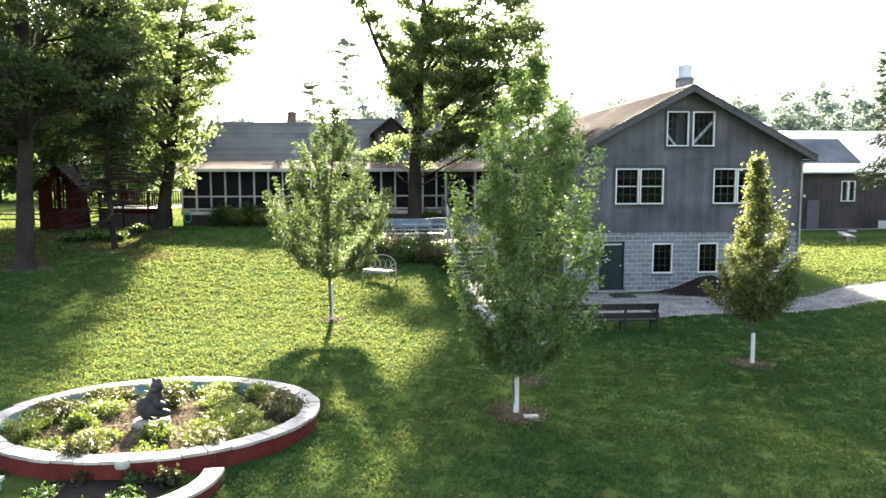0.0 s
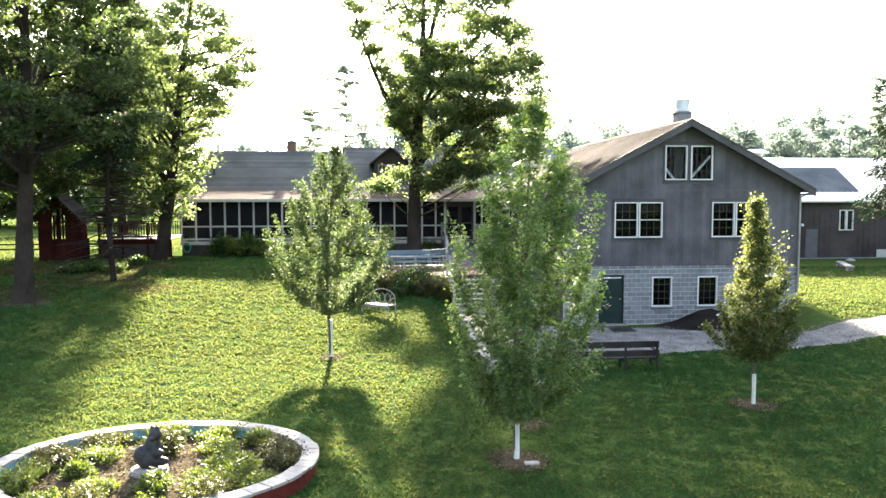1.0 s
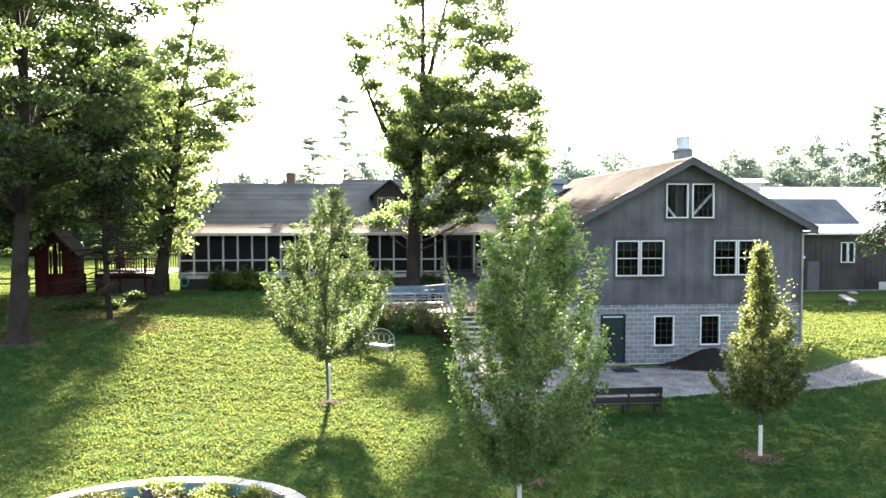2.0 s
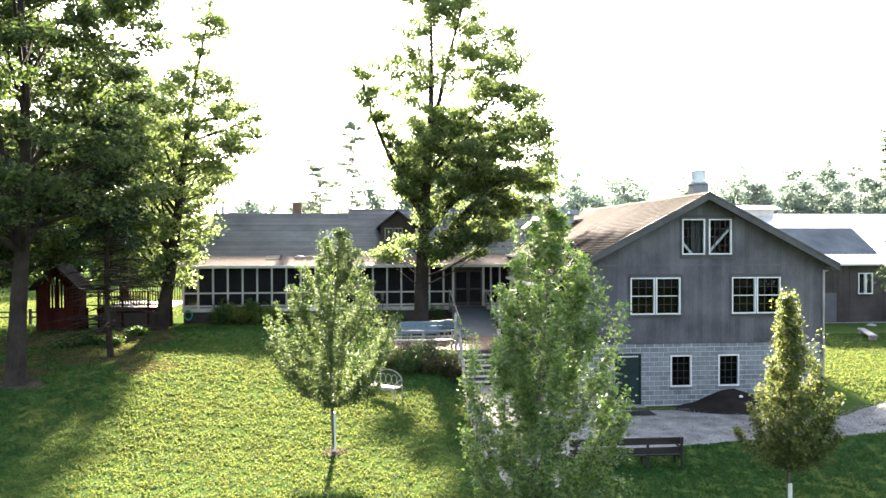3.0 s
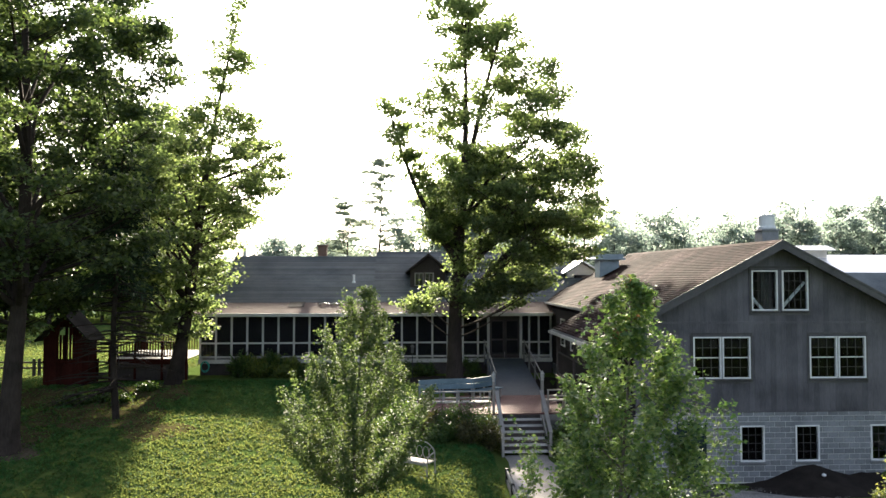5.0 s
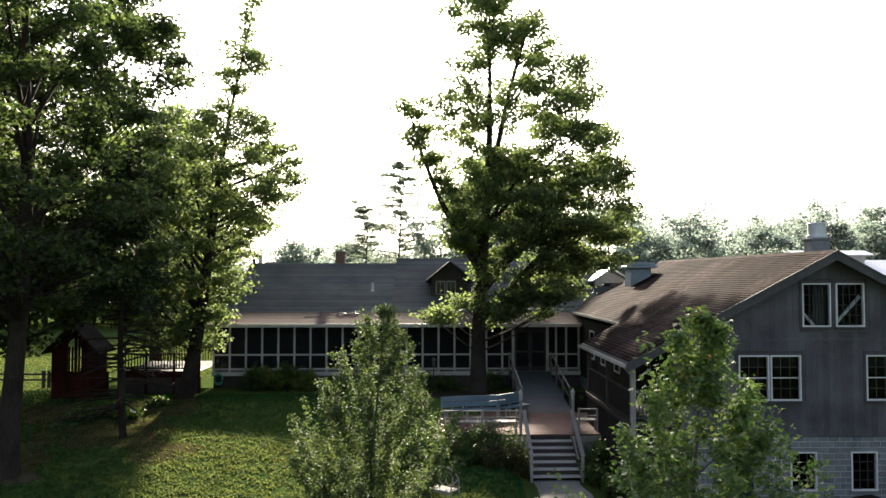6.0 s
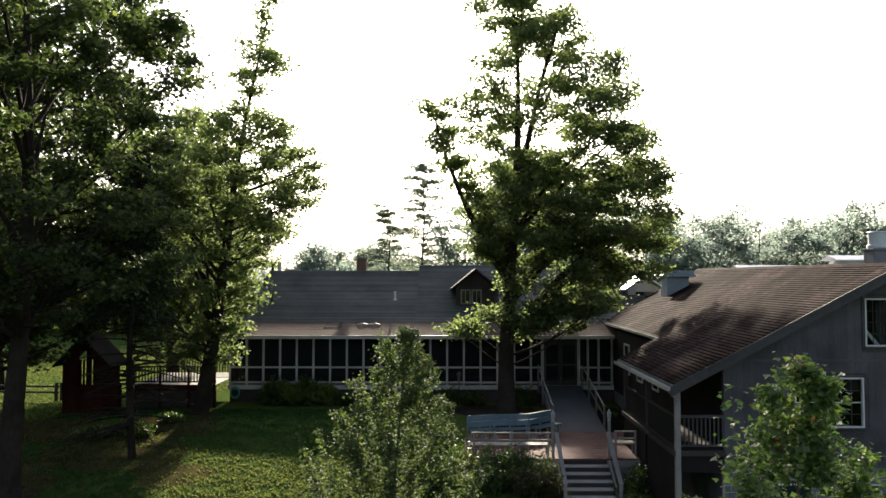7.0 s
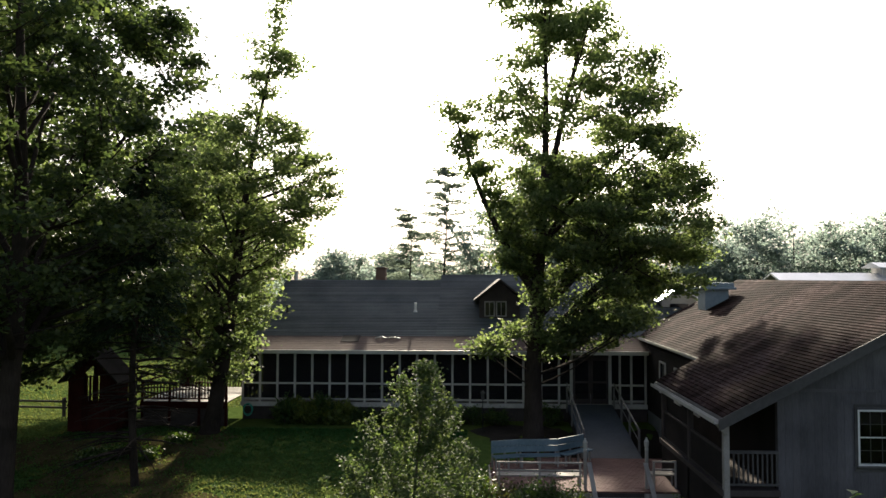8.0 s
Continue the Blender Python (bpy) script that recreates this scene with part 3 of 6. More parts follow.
    part("bottom_rail", boxes((4.74, 6.09, 31.79, 31.85, 3.1, 3.16)), FASCIA, h)
    for i in range(10):
        part("baluster", boxes((4.84 + i * 0.13, 4.88 + i * 0.13, 31.8, 31.84, 3.161, 3.979)), FASCIA, rail)
    for y0, y1 in ((31.9, 35.0), (35.2, 38.25)):
        # Panels are near black too, shade painted under the low eave
        part("side_panel", boxes((4.62, 4.66, y0, y1, 3.0, 3.95)), NEAR_BLACK, h)
        part("side_rail", boxes((4.6, 4.68, y0, y1, 3.951, 4.01), (4.59, 4.61, y0, y1, 3.02, 3.08)), DARKWOOD, h)
    # side windows in the dark flank
    for y0, y1, z0, z1 in ((38.85, 39.75, 3.65, 5.1), (41.3, 42.2, 3.65, 5.1), (43.6, 44.6, 3.7, 5.12)):
        w = part("side_window", boxes((6.04, 6.098, y0, y0 + 0.07, z0, z1), (6.04, 6.098, y1 - 0.07, y1, z0, z1), (6.04, 6.098, y0 + 0.07, y1 - 0.07, z1 - 0.07, z1), (6.04, 6.098, y0 + 0.07, y1 - 0.07, z0, z0 + 0.07)), CREAM, h)
        part("pane", boxes((6.07, 6.096, y0 + 0.07, y1 - 0.07, z0 + 0.07, z1 - 0.07)), GLASS, w)
    # chimney near the front of the ridge
    ch = part("chimney", boxes((11.58, 12.22, 33.18, 33.82, 8.2, 9.18), (11.54, 12.26, 33.14, 33.86, 9.18, 9.25), bevel=0.01), BLOCK, h, "block chimney stack with a metal drum cap")
    part("chimney_cap", lathe([(0.34, 9.251), (0.36, 9.28), (0.35, 9.36), (0.31, 9.38), (0.31, 9.76), (0.34, 9.78), (0.29, 9.82)], 11.9, 33.5, 20), DRUM, ch, "bright galvanised drum cap")
    v = part("roof_vent", boxes((8.7, 9.8, 46.4, 47.5, 6.9, 8.3)), VENT_BLUE, h, "blue-grey rooftop exhaust hood")
    part("vent_cap", boxes((8.42, 10.08, 46.12, 47.78, 8.3, 8.42), (8.5, 10.0, 46.2, 47.7, 8.42, 8.62), bevel=0.02), VENT_BLUE, v)
    return h, wall


house, block_wall = gable_house()

PY, PORCH_X0, BAY = 46.94, -13.65, 0.86
FLOOR_Z, SILL_Z, MID_Z, TOP_Z = 2.75, 2.91, 3.66, 5.17
main_roof = lambda y: 5.92 + 0.45 * (y - 48.5)


def lodge():
    h = thing("lodge", -4, 50, 2.0, "long low lodge with a screened porch and grey shingle roof", "house")
    xr = 6.05
    for q in ((-13.6, xr, 50.2, 50.4, 1.5, 5.9), (-13.45, -13.25, 50.4, 61, 1.5, 6.0), (8.5, 8.7, 50.4, 61, 1.5, 6.0), (-13.45, 8.7, 61, 61.2, 1.5, 6.0)):
        part("wall", boxes(q), DARKWOOD, h)
    part("porch_floor", boxes((-13.7, xr, PY - 0.1, 50.2, FLOOR_Z - 0.15, FLOOR_Z)), OLDWOOD, h)
    part("porch_ceiling", boxes((-13.6, xr, PY + 0.1, 50.2, 5.2, 5.26)), DARKWOOD, h)
    part("foundation_skirt", boxes((-13.65, 2.3, PY + 0.02, PY + 0.1, 1.4, FLOOR_Z - 0.16), (4.4, xr, PY + 0.02, PY + 0.1, 1.4, FLOOR_Z - 0.16), (-13.65, -13.57, PY + 0.1, 50.2, 1.4, FLOOR_Z - 0.16)), DARKWOOD, h, "dark boarded skirt under the porch")
    part("rim_board", boxes((-13.72, 2.42, PY - 0.14, PY - 0.1, FLOOR_Z - 0.2, FLOOR_Z + 0.02), (4.3, xr, PY - 0.14, PY - 0.1, FLOOR_Z - 0.2, FLOOR_Z + 0.02)), CREAM, h)
    part("wall_plate", boxes((-13.72, xr, PY - 0.06, PY + 0.06, TOP_Z, TOP_Z + 0.14)), CREAM, h)
    xs = [PORCH_X0 + BAY * k for k in range(19)] + [2.42, 4.28, 4.75, 5.3, 5.98]
    for x in xs:
        wide = 0.05 if x not in (2.42, 4.28) else 0.07
        part("porch_post", boxes((x - wide, x + wide, PY - 0.05, PY + 0.05, SILL_Z - 0.2, TOP_Z - 0.002), bevel=0.006), CREAM, h)
    for a, b in zip(xs, xs[1:]):
        if a == 2.42 or b - a < 0.3:
            continue
        x0, x1 = a + 0.06, b - 0.06
        for za, zb, zt in ((MID_Z - 0.045, MID_Z + 0.045, TOP_Z - 0.003), (SILL_Z - 0.06, SILL_Z + 0.03, MID_Z - 0.046)):
            r = part("screen_rail", boxes((x0, x1, PY - 0.035, PY + 0.035, za, zb)), CREAM, h)
            part("screen", boxes((x0, x1, PY - 0.004, PY + 0.004, zb + 0.001, zt)), SCREEN, r, "dark insect screen")
    for k in range(4):
        y = PY + 0.8 * k + 0.4
        part("porch_post", boxes((-13.7, -13.6, y - 0.05, y + 0.05, SILL_Z - 0.2, TOP_Z)), CREAM, h)
    part("end_screen", boxes((-13.655, -13.645, PY + 0.06, 50.2, SILL_Z, TOP_Z)), SCREEN, h)
    part("end_rail", boxes((-13.69, -13.61, PY + 0.06, 50.2, MID_Z - 0.04, MID_Z + 0.04)), CREAM, h)
    # screen doors at the head of the ramp
    for a, b in ((2.52, 3.33), (3.37, 4.18)):
        d = part("screen_door", boxes((a, a + 0.09, PY - 0.02, PY + 0.02, FLOOR_Z + 0.02, 4.93), (b - 0.09, b, PY - 0.02, PY + 0.02, FLOOR_Z + 0.02, 4.93),
                                      (a + 0.09, b - 0.09, PY - 0.02, PY + 0.02, FLOOR_Z + 0.02, 3.0), (a + 0.09, b - 0.09, PY - 0.02, PY + 0.02, 3.75, 3.85), (a + 0.09, b - 0.09, PY - 0.02, PY + 0.02, 4.83, 4.93)), DARKWOOD, h, "closed dark wooden screen door")
        part("screen", boxes((a + 0.09, b - 0.09, PY - 0.004, PY + 0.004, 3.0, 4.83)), SCREEN, d)
    part("door_head", boxes((2.49, 4.21, PY - 0.04, PY + 0.04, 4.95, TOP_Z - 0.002)), DARKWOOD, h)
    # roofs
    part("porch_roof", prism([(46.38, 5.3), (48.5, 5.9), (48.5, 5.78), (46.38, 5.2)], "x", -13.95, 6.6), ROLL_ROOF, h, "low porch roof of faded brown roll roofing")
    part("porch_fascia", boxes((-13.97, 6.0, 46.33, 46.379, 5.16, 5.32)), CREAM, h)
    part("drip_edge", boxes((-13.97, 6.0, 46.32, 46.36, 5.322, 5.34)), WHITE, h)
    for k in range(1, 9):
        y = 46.4 + 2.1 * k / 9
        z = 5.306 + 0.2833 * (y - 46.4)
        part("roofing_seam", prism([(y, z - 0.01), (y, z + 0.008), (y + 0.04, z + 0.017), (y + 0.04, z)], "x", -13.94, 6.0), ROLL_ROOF, h)
    for x0, x1, ry in ((-13.5, -4.2, 54.6), (-4.2, 8.9, 55.35)):
        rz = main_roof(ry)
        part("roof", prism([(48.4, main_roof(48.4) - 0.03), (ry, rz - 0.03), (62.0, 5.6), (62.0, 5.45), (ry, rz - 0.2), (48.4, main_roof(48.4) - 0.17)], "x", x0, x1), FASCIA, h, "grey asphalt shingle roof")
        y, n = 48.38, 0
        while y < ry - 0.05:
            y2 = min(y + 0.16, ry)
            bm = prism([(y, main_roof(y) - 0.028), (y, main_roof(y) + 0.014), (y2 + 0.02, main_roof(y2 + 0.02) - 0.016), (y2 + 0.02, main_roof(y2 + 0.02) - 0.028)], "x", x0 - 0.04 * (n % 2 == 0), x1)
            part("shingle_course", bm, SHINGLE_GREY, h)
            y, n = y2, n + 1
        part("ridge_cap", prism([(ry - 0.15, rz - 0.04), (ry, rz + 0.03), (ry + 0.15, rz - 0.04)], "x", x0 - 0.03, x1), SHINGLE_GREY, h)
    part("end_gable", prism([(48.5, 5.5), (54.6, 8.3), (61, 5.9)], "x", -13.45, -13.35), DARKWOOD, h)
    # dormer
    dx0, dx1, dy = -2.1, 0.28, 50.25
    d = part("dormer", prism([(dx0 + 0.12, main_roof(dy) - 0.1), (dx1 - 0.12, main_roof(dy) - 0.1), (dx1 - 0.12, 7.72), (-0.875, 8.62), (dx0 + 0.12, 7.72)], "y", dy, 54.2), DARKWOOD, h, "small gabled dormer with paired casements")
    for s in (-1, 1):
        xe = -0.875 + s * 1.4
        part("dormer_roof", prism([(-0.875, 8.78), (xe, 7.66), (xe, 7.56), (-0.875, 8.66)], "y", dy - 0.3, 54.6), DARKWOOD, d)
    for a, b in ((-1.72, -1.16), (-1.1, -0.54)):
        w = part("dormer_window", boxes((a, a + 0.06, dy - 0.05, dy - 0.002, 6.78, 7.6), (b - 0.06, b, dy - 0.05, dy - 0.002, 6.78, 7.6), (a + 0.06, b - 0.06, dy - 0.05, dy - 0.002, 7.54, 7.6), (a + 0.06, b - 0.06, dy - 0.05, dy - 0.002, 6.78, 6.84), (a + 0.26, a + 0.29, dy - 0.04, dy - 0.002, 6.84, 7.54)), OLDWOOD, d)
        part("pane", boxes((a + 0.06, b - 0.06, dy - 0.02, dy - 0.003, 6.84, 7.54)), GLASS, w)
    # a patch of torn roofing under the main eave
    lie = lambda y: 5.3 + 0.283 * (y - 46.38)
    part("roof_patch", prism([(47.55, lie(47.55) + 0.012), (48.42, lie(48.42) + 0.012), (48.42, lie(48.42) + 0.02), (47.55, lie(47.55) + 0.024)], "x", -8.95, -8.05), NEAR_BLACK, h, "dark torn patch of roofing")
    # pipes and chimney
    c = part("chimney", boxes((-8.2, -7.6, 55.3, 55.85, 8.0, 9.38), (-8.26, -7.54, 55.24, 55.91, 9.38, 9.46), bevel=0.008), BRICK, h, "red brick chimney")
    part("chimney_pot", boxes((-8.12, -7.68, 55.38, 55.77, 9.46, 9.52)), CONCRETE, c)
    for x, y, r, hh, mt in ((-5.45, 50.9, 0.06, 0.5, WHITE), (-12.45, 50.8, 0.05, 0.4, BLACK), (-13.35, 54.7, 0.09, 0.5, BLACK), (-13.0, 55.0, 0.12, 0.75, GALV), (-12.3, 55.4, 0.38, 0.3, CONCRETE)):
        z = min(main_roof(y), 8.5) - 0.1
        part("vent_pipe", lathe([(r * 1.9, z), (r * 1.9, z + 0.1), (r, z + 0.2), (r, z + hh), (r * 1.25, z + hh + 0.01), (r * 1.25, z + hh + 0.08)], x, y, 12), mt, h)
    # pale-roofed cross dormer at the meeting of the two houses
    d2 = part("cross_dormer", prism([(7.95, 6.3), (9.85, 6.3), (9.85, 7.6), (8.9, 8.2), (7.95, 7.6)], "y", 51.5, 55.0), CREAM, h, "pale cross dormer with a metal roof")
    for s in (-1, 1):
        part("dormer_roof", prism([(8.9, 8.38), (8.9 + s * 1.25, 7.6), (8.9 + s * 1.25, 7.52), (8.9, 8.29)], "y", 51.1, 55.2), METAL_ROOF, d2)
    part("pane", boxes((8.4, 9.4, 51.46, 51.498, 6.85, 7.45)), GLASS, d2)
    return h


lodge()


def roof_scraps():
    """A bent strip of white gutter left lying on the porch roof."""
    g = thing("gutter_scrap", -6.6, 48.0, 5.76, "bent white strip of gutter lying on the porch roof", "gutter")
    xs = (-7.25, -6.95, -6.6, -6.3, -5.95)
    zs = (5.79, 5.86, 5.8, 5.85, 5.79)
    for a, b, za, zb in zip(xs, xs[1:], zs, zs[1:]):
        part("strip", beams([((a, 48.05, za), (b - 0.04, 48.02, zb), 0.09, 0.03)], 0.006), WHITE, g)


roof_scraps()


def far_shed():
    h = thing("shed", 32, 50, 1.0, "dark brown single-storey shed with a pale metal eave", "shed")
    sx0, sx1, sy = 24.0, 46.0, 49.5
    part("wall", wall_with_holes(sx0, sx1, 0.6, 5.15, [(30.35, 31.4, 3.05, 4.5)], sy, sy + 0.2), DARKWOOD, h)
    x = sx0
    while x < 36:
        if not 30.1 < x < 31.5:
            part("batten", boxes((x, x + 0.05, sy - 0.022, sy - 0.001, 1.2, 5.12)), DARKWOOD, h)
        x += 0.41
    for xa, xb in ((30.36, 30.86), (30.89, 31.39)):
        window(h, xa, xb, sy - 0.01, 3.06, 4.49, 2, 4, sash=False, frame_w=0.06)
    part("side_wall", boxes((sx0, sx0 + 0.2, sy + 0.2, 60, 0.6, 5.15), (sx1 - 0.2, sx1, sy + 0.2, 60, 0.6, 5.15), (sx0, sx1, 60, 60.2, 0.6, 5.15)), DARKWOOD, h)
    part("foundation", boxes((sx0, sx1, sy - 0.05, sy - 0.002, 0.6, 1.15)), BLOCK, h)
    part("eave_roof", prism([(48.9, 5.15), (51.2, 5.75), (51.2, 5.65), (48.9, 5.03)], "x", sx0 - 0.5, sx1), METAL_ROOF, h, "pale standing-seam metal eave")
    for i in range(50):
        xx = sx0 - 0.4 + i * 0.42
        part("roof_seam", prism([(48.9, 5.16), (51.2, 5.76), (51.2, 5.785), (48.9, 5.185)], "x", xx, xx + 0.03), METAL_ROOF, h)
    part("roof", prism([(51.0, 5.66), (54.1, 7.62), (57.2, 5.6), (57.2, 5.5), (54.1, 7.47), (51.0, 5.5)], "x", 22.0, 33.0), SHINGLE_GREY, h, "blue-grey shingle roof")
    part("roof", prism([(51.0, 5.65), (58.0, 7.4), (64, 5.6), (64, 5.5), (58.0, 7.3), (51.0, 5.55)], "x", 33.0, sx1), METAL_ROOF, h)
    part("wall_vent", boxes((33.2, 34.4, sy - 0.09, sy - 0.051, 1.15, 1.7)), CREAM, h)
    d = part("side_door", boxes((27.9, 28.8, sy - 0.06, sy - 0.001, 1.16, 3.15), bevel=0.01), SIDING, h, "grey plank door")
    part("door_lamp", lathe([(0.05, 3.35), (0.1, 3.4), (0.06, 3.55)], 27.6, sy - 0.12, 10), WHITE, h)
    b = thing("barn", 40, 72, 1.0, "distant barn with a long pale metal roof", "barn")
    part("wall", boxes((24, 62, 66, 78, 0.8, 7.2)), DARKWOOD, b)
    part("roof", prism([(65.4, 7.1), (72, 9.3), (78.6, 7.1), (78.6, 7.0), (72, 9.15), (65.4, 7.0)], "x", 22, 64), METAL_ROOF, b, "long pale metal roof")
    m = part("roof_monitor", boxes((30.5, 36.5, 71.2, 72.8, 9.0, 9.75)), CREAM, b)
    part("monitor_roof", prism([(70.6, 9.75), (72, 10.15), (73.4, 9.75), (73.4, 9.68), (70.6, 9.68)], "x", 30, 37), METAL_ROOF, m)


far_shed()


# ---- deck, stairs and ramp before the lodge ----
DECK_Z = 1.7


def deck():
    d = thing("landing_deck", 1.8, 38, DECK_Z, "raised brick-paved landing with built-in benches", "deck")
    part("frame", boxes((-1.75, 5.4, 36.0, 40.6, DECK_Z - 0.3, DECK_Z - 0.06)), OLDWOOD, d)
    for q in ((-1.7, 1.45, 36.05, 36.1), (3.5, 5.3, 36.05, 36.1), (-1.7, -1.65, 36.1, 40.5)):
        part("skirt", boxes((*q, 0.1, DECK_Z - 0.301)), CONCRETE, d)
    return d


landing = deck()


def stairs():
    s = thing("stairs", 2.5, 35, 0.36, "wooden stairs with pale worn treads and handrails", "stairs")
    n, rise, run = 7, (DECK_Z - 0.36) / 7, 0.3
    for k in range(n - 1):
        z = DECK_Z - rise * (k + 1)
        y = 36.0 - run * k
        part("tread", boxes((1.62, 3.38, y - run - 0.03, y, z - 0.045, z), bevel=0.01), PALE_TREAD, s, "pale weathered tread")
        part("riser", boxes((1.64, 3.36, y - 0.03, y - 0.005, z + 0.001, z + rise - 0.046)), DARKWOOD, s)
    for x in (1.56, 3.44):
        part("stringer", beams([((x, 36.0, DECK_Z - 0.18), (x, 34.15, 0.42), 0.06, 0.3)]), OLDWOOD, s)
        part("handrail", beams([((x, 36.15, DECK_Z + 0.92), (x, 34.1, 1.3), 0.15, 0.05)], 0.01), OLDWOOD, s, "weathered grey handrail")
        part("rail_post", boxes((x - 0.05, x + 0.05, 34.1, 34.2, 0.25, 1.3)), OLDWOOD, s)
    for x, y in ((1.44, 36.2), (3.54, 36.4)):
        p = part("lamp_post", boxes((x - 0.05, x + 0.05, y - 0.05, y + 0.05, DECK_Z - 0.06, 3.0), bevel=0.008), OLDWOOD, s)
        part("post_lamp", lathe([(0.055, 3.0), (0.07, 3.02), (0.05, 3.08), (0.075, 3.14), (0.075, 3.26), (0.09, 3.28), (0.03, 3.38), (0.03, 3.42)], x, y, 12), CREAM, p, "small pale lantern on a post")
    return s


stairs()


def wall_bench(name, line, seat_mat, back_mat, label):
    """A plank bench along a line of corners (x, y), backrest on the outer side given by the line's left."""
    cx, cy = line[0]
    b = thing(name, cx, cy, DECK_Z, label, "bench", "benches round the landing")
    for (x0, y0), (x1, y1) in zip(line, line[1:]):
        d = Vector((x1 - x0, y1 - y0, 0)).normalized()
        n = Vector((-d.y, d.x, 0))
        a, e = Vector((x0, y0, 0)), Vector((x1, y1, 0))
        for k in range(3):
            o = n * (-0.1 - 0.15 * k) + Vector((0, 0, DECK_Z + 0.43))
            part("seat_plank", beams([(a + o, e + o, 0.135, 0.045)]), seat_mat, b)
        for k, z in enumerate((0.62, 0.86)):
            o = n * 0.02 + Vector((0, 0, DECK_Z + z))
            part("back_plank", beams([(a + o, e + o, 0.04, 0.225)]), back_mat, b)
        for t in (0.05, 0.5, 0.95):
            q = a.lerp(e, t)
            part("bench_leg", beams([(q + n * 0.06 + Vector((0, 0, DECK_Z - 0.06)), q + n * 0.06 + Vector((0, 0, DECK_Z + 0.9)), 0.05, 0.08, (n.x, n.y, 0)), (q - n * 0.35 + Vector((0, 0, DECK_Z - 0.06)), q - n * 0.35 + Vector((0, 0, DECK_Z + 0.4)), 0.05, 0.08, (n.x, n.y, 0))]), OLDWOOD, b)
    return b


wall_bench("deck_bench", [(-1.65, 39.0), (-0.6, 39.35), (0.9, 39.5), (2.05, 40.5)], BLUEGREY, BLUEGREY, "blue-grey plank bench curving round the deck's back edge")


def low_bench(x0, x1, y):
    b = thing("deck_bench", x0, y, DECK_Z, "weathered plank bench with a thin rail at the deck's front edge", "bench", "benches round the landing")
    for k in range(3):
        part("seat_plank", boxes((x0, x1, y + 0.06 + 0.15 * k, y + 0.195 + 0.15 * k, DECK_Z + 0.4, DECK_Z + 0.445), bevel=0.006), OLDWOOD, b)
    part("back_rail", boxes((x0, x1, y - 0.03, y + 0.03, DECK_Z + 0.86, DECK_Z + 0.91), bevel=0.006), OLDWOOD, b)
    part("back_rail", boxes((x0, x1, y - 0.02, y + 0.02, DECK_Z + 0.6, DECK_Z + 0.65), bevel=0.006), OLDWOOD, b)
    for t in (0.03, 0.5, 0.97):
        x = x0 + (x1 - x0) * t
        part("bench_leg", boxes((x - 0.03, x + 0.03, y - 0.05, y + 0.02, DECK_Z - 0.05, DECK_Z + 0.86), (x - 0.03, x + 0.03, y + 0.4, y + 0.46, DECK_Z - 0.05, DECK_Z + 0.4)), OLDWOOD, b)
    return b


low_bench(-1.55, 1.35, 36.2)
low_bench(3.75, 5.3, 36.5)


def ramp():
    r = thing("ramp", 3.3, 43, DECK_Z, "slate-painted wooden ramp with handrails up to the porch doors", "ramp")
    part("ramp_deck", prism([(40.6, DECK_Z), (46.8, FLOOR_Z), (46.8, FLOOR_Z - 0.15), (40.6, DECK_Z - 0.15)], "x", 2.2, 4.35), RAMP_PAINT, r)
    part("ramp_skirt", prism([(40.6, 1.2), (46.8, 1.2), (46.8, FLOOR_Z - 0.151), (40.6, DECK_Z - 0.151)], "x", 2.25, 4.3), DARKWOOD, r)
    for x in (2.16, 4.39):
        part("handrail", beams([((x, 41.2, DECK_Z + 0.95), (x, 46.6, FLOOR_Z + 1.05), 0.07, 0.05), ((x, 41.2, DECK_Z + 0.5), (x, 46.6, FLOOR_Z + 0.55), 0.03, 0.045)], 0.008), RAIL_GREY, r)
        for k in range(4):
            y = 41.3 + k * 1.75
            z = DECK_Z + (y - 40.6) / 6.2 * (FLOOR_Z - DECK_Z)
            part("rail_post", boxes((x - 0.04, x + 0.04, y - 0.04, y + 0.04, z - 0.3, z + 0.9)), RAIL_GREY, r)
    return r


ramp()


# ---- trees and plants ----
LEAF_SHAPE = [(0, 0), (0.46, 0.34), (0.24, 0.62), (0, 1.0), (-0.24, 0.62), (-0.46, 0.34)]
LOBED = [(0, 0), (0.2, 0.2), (0.5, 0.38), (0.24, 0.56), (0, 1.0), (-0.24, 0.56), (-0.5, 0.38), (-0.2, 0.2)]
DIAMOND = [(0, 0), (0.36, 0.45), (0, 1.0), (-0.36, 0.45)]
SPRAY = [(0, 0), (0.12, 0.4), (0.05, 1.0), (-0.05, 1.0), (-0.12, 0.4)]


def tube(verts, faces, pts, radii, n):
    """Adds a tapered limb along pts to the lists."""
    pts = np.asarray(pts, float)
    d = np.gradient(pts, axis=0)
    d /= np.linalg.norm(d, axis=1)[:, None] + 1e-9
    ref = np.array([0.31, 0.95, 0.1]) if abs(d[0][2]) > 0.7 else np.array([0, 0, 1.0])
    s = np.cross(d, ref)
    s /= np.linalg.norm(s, axis=1)[:, None] + 1e-9
    u = np.cross(s, d)
    a = np.arange(n) * 2 * np.pi / n
    base = len(verts)
    for p, si, ui, r in zip(pts, s, u, radii):
        for k in a:
            verts.append(p + r * (np.cos(k) * si + np.sin(k) * ui))
    for i in range(len(pts) - 1):
        for k in range(n):
            q = base + i * n
            faces.append((q + k, q + (k + 1) % n, q + n + (k + 1) % n, q + n + k))
    faces.append(tuple(base + (len(pts) - 1) * n + k for k in range(n)))


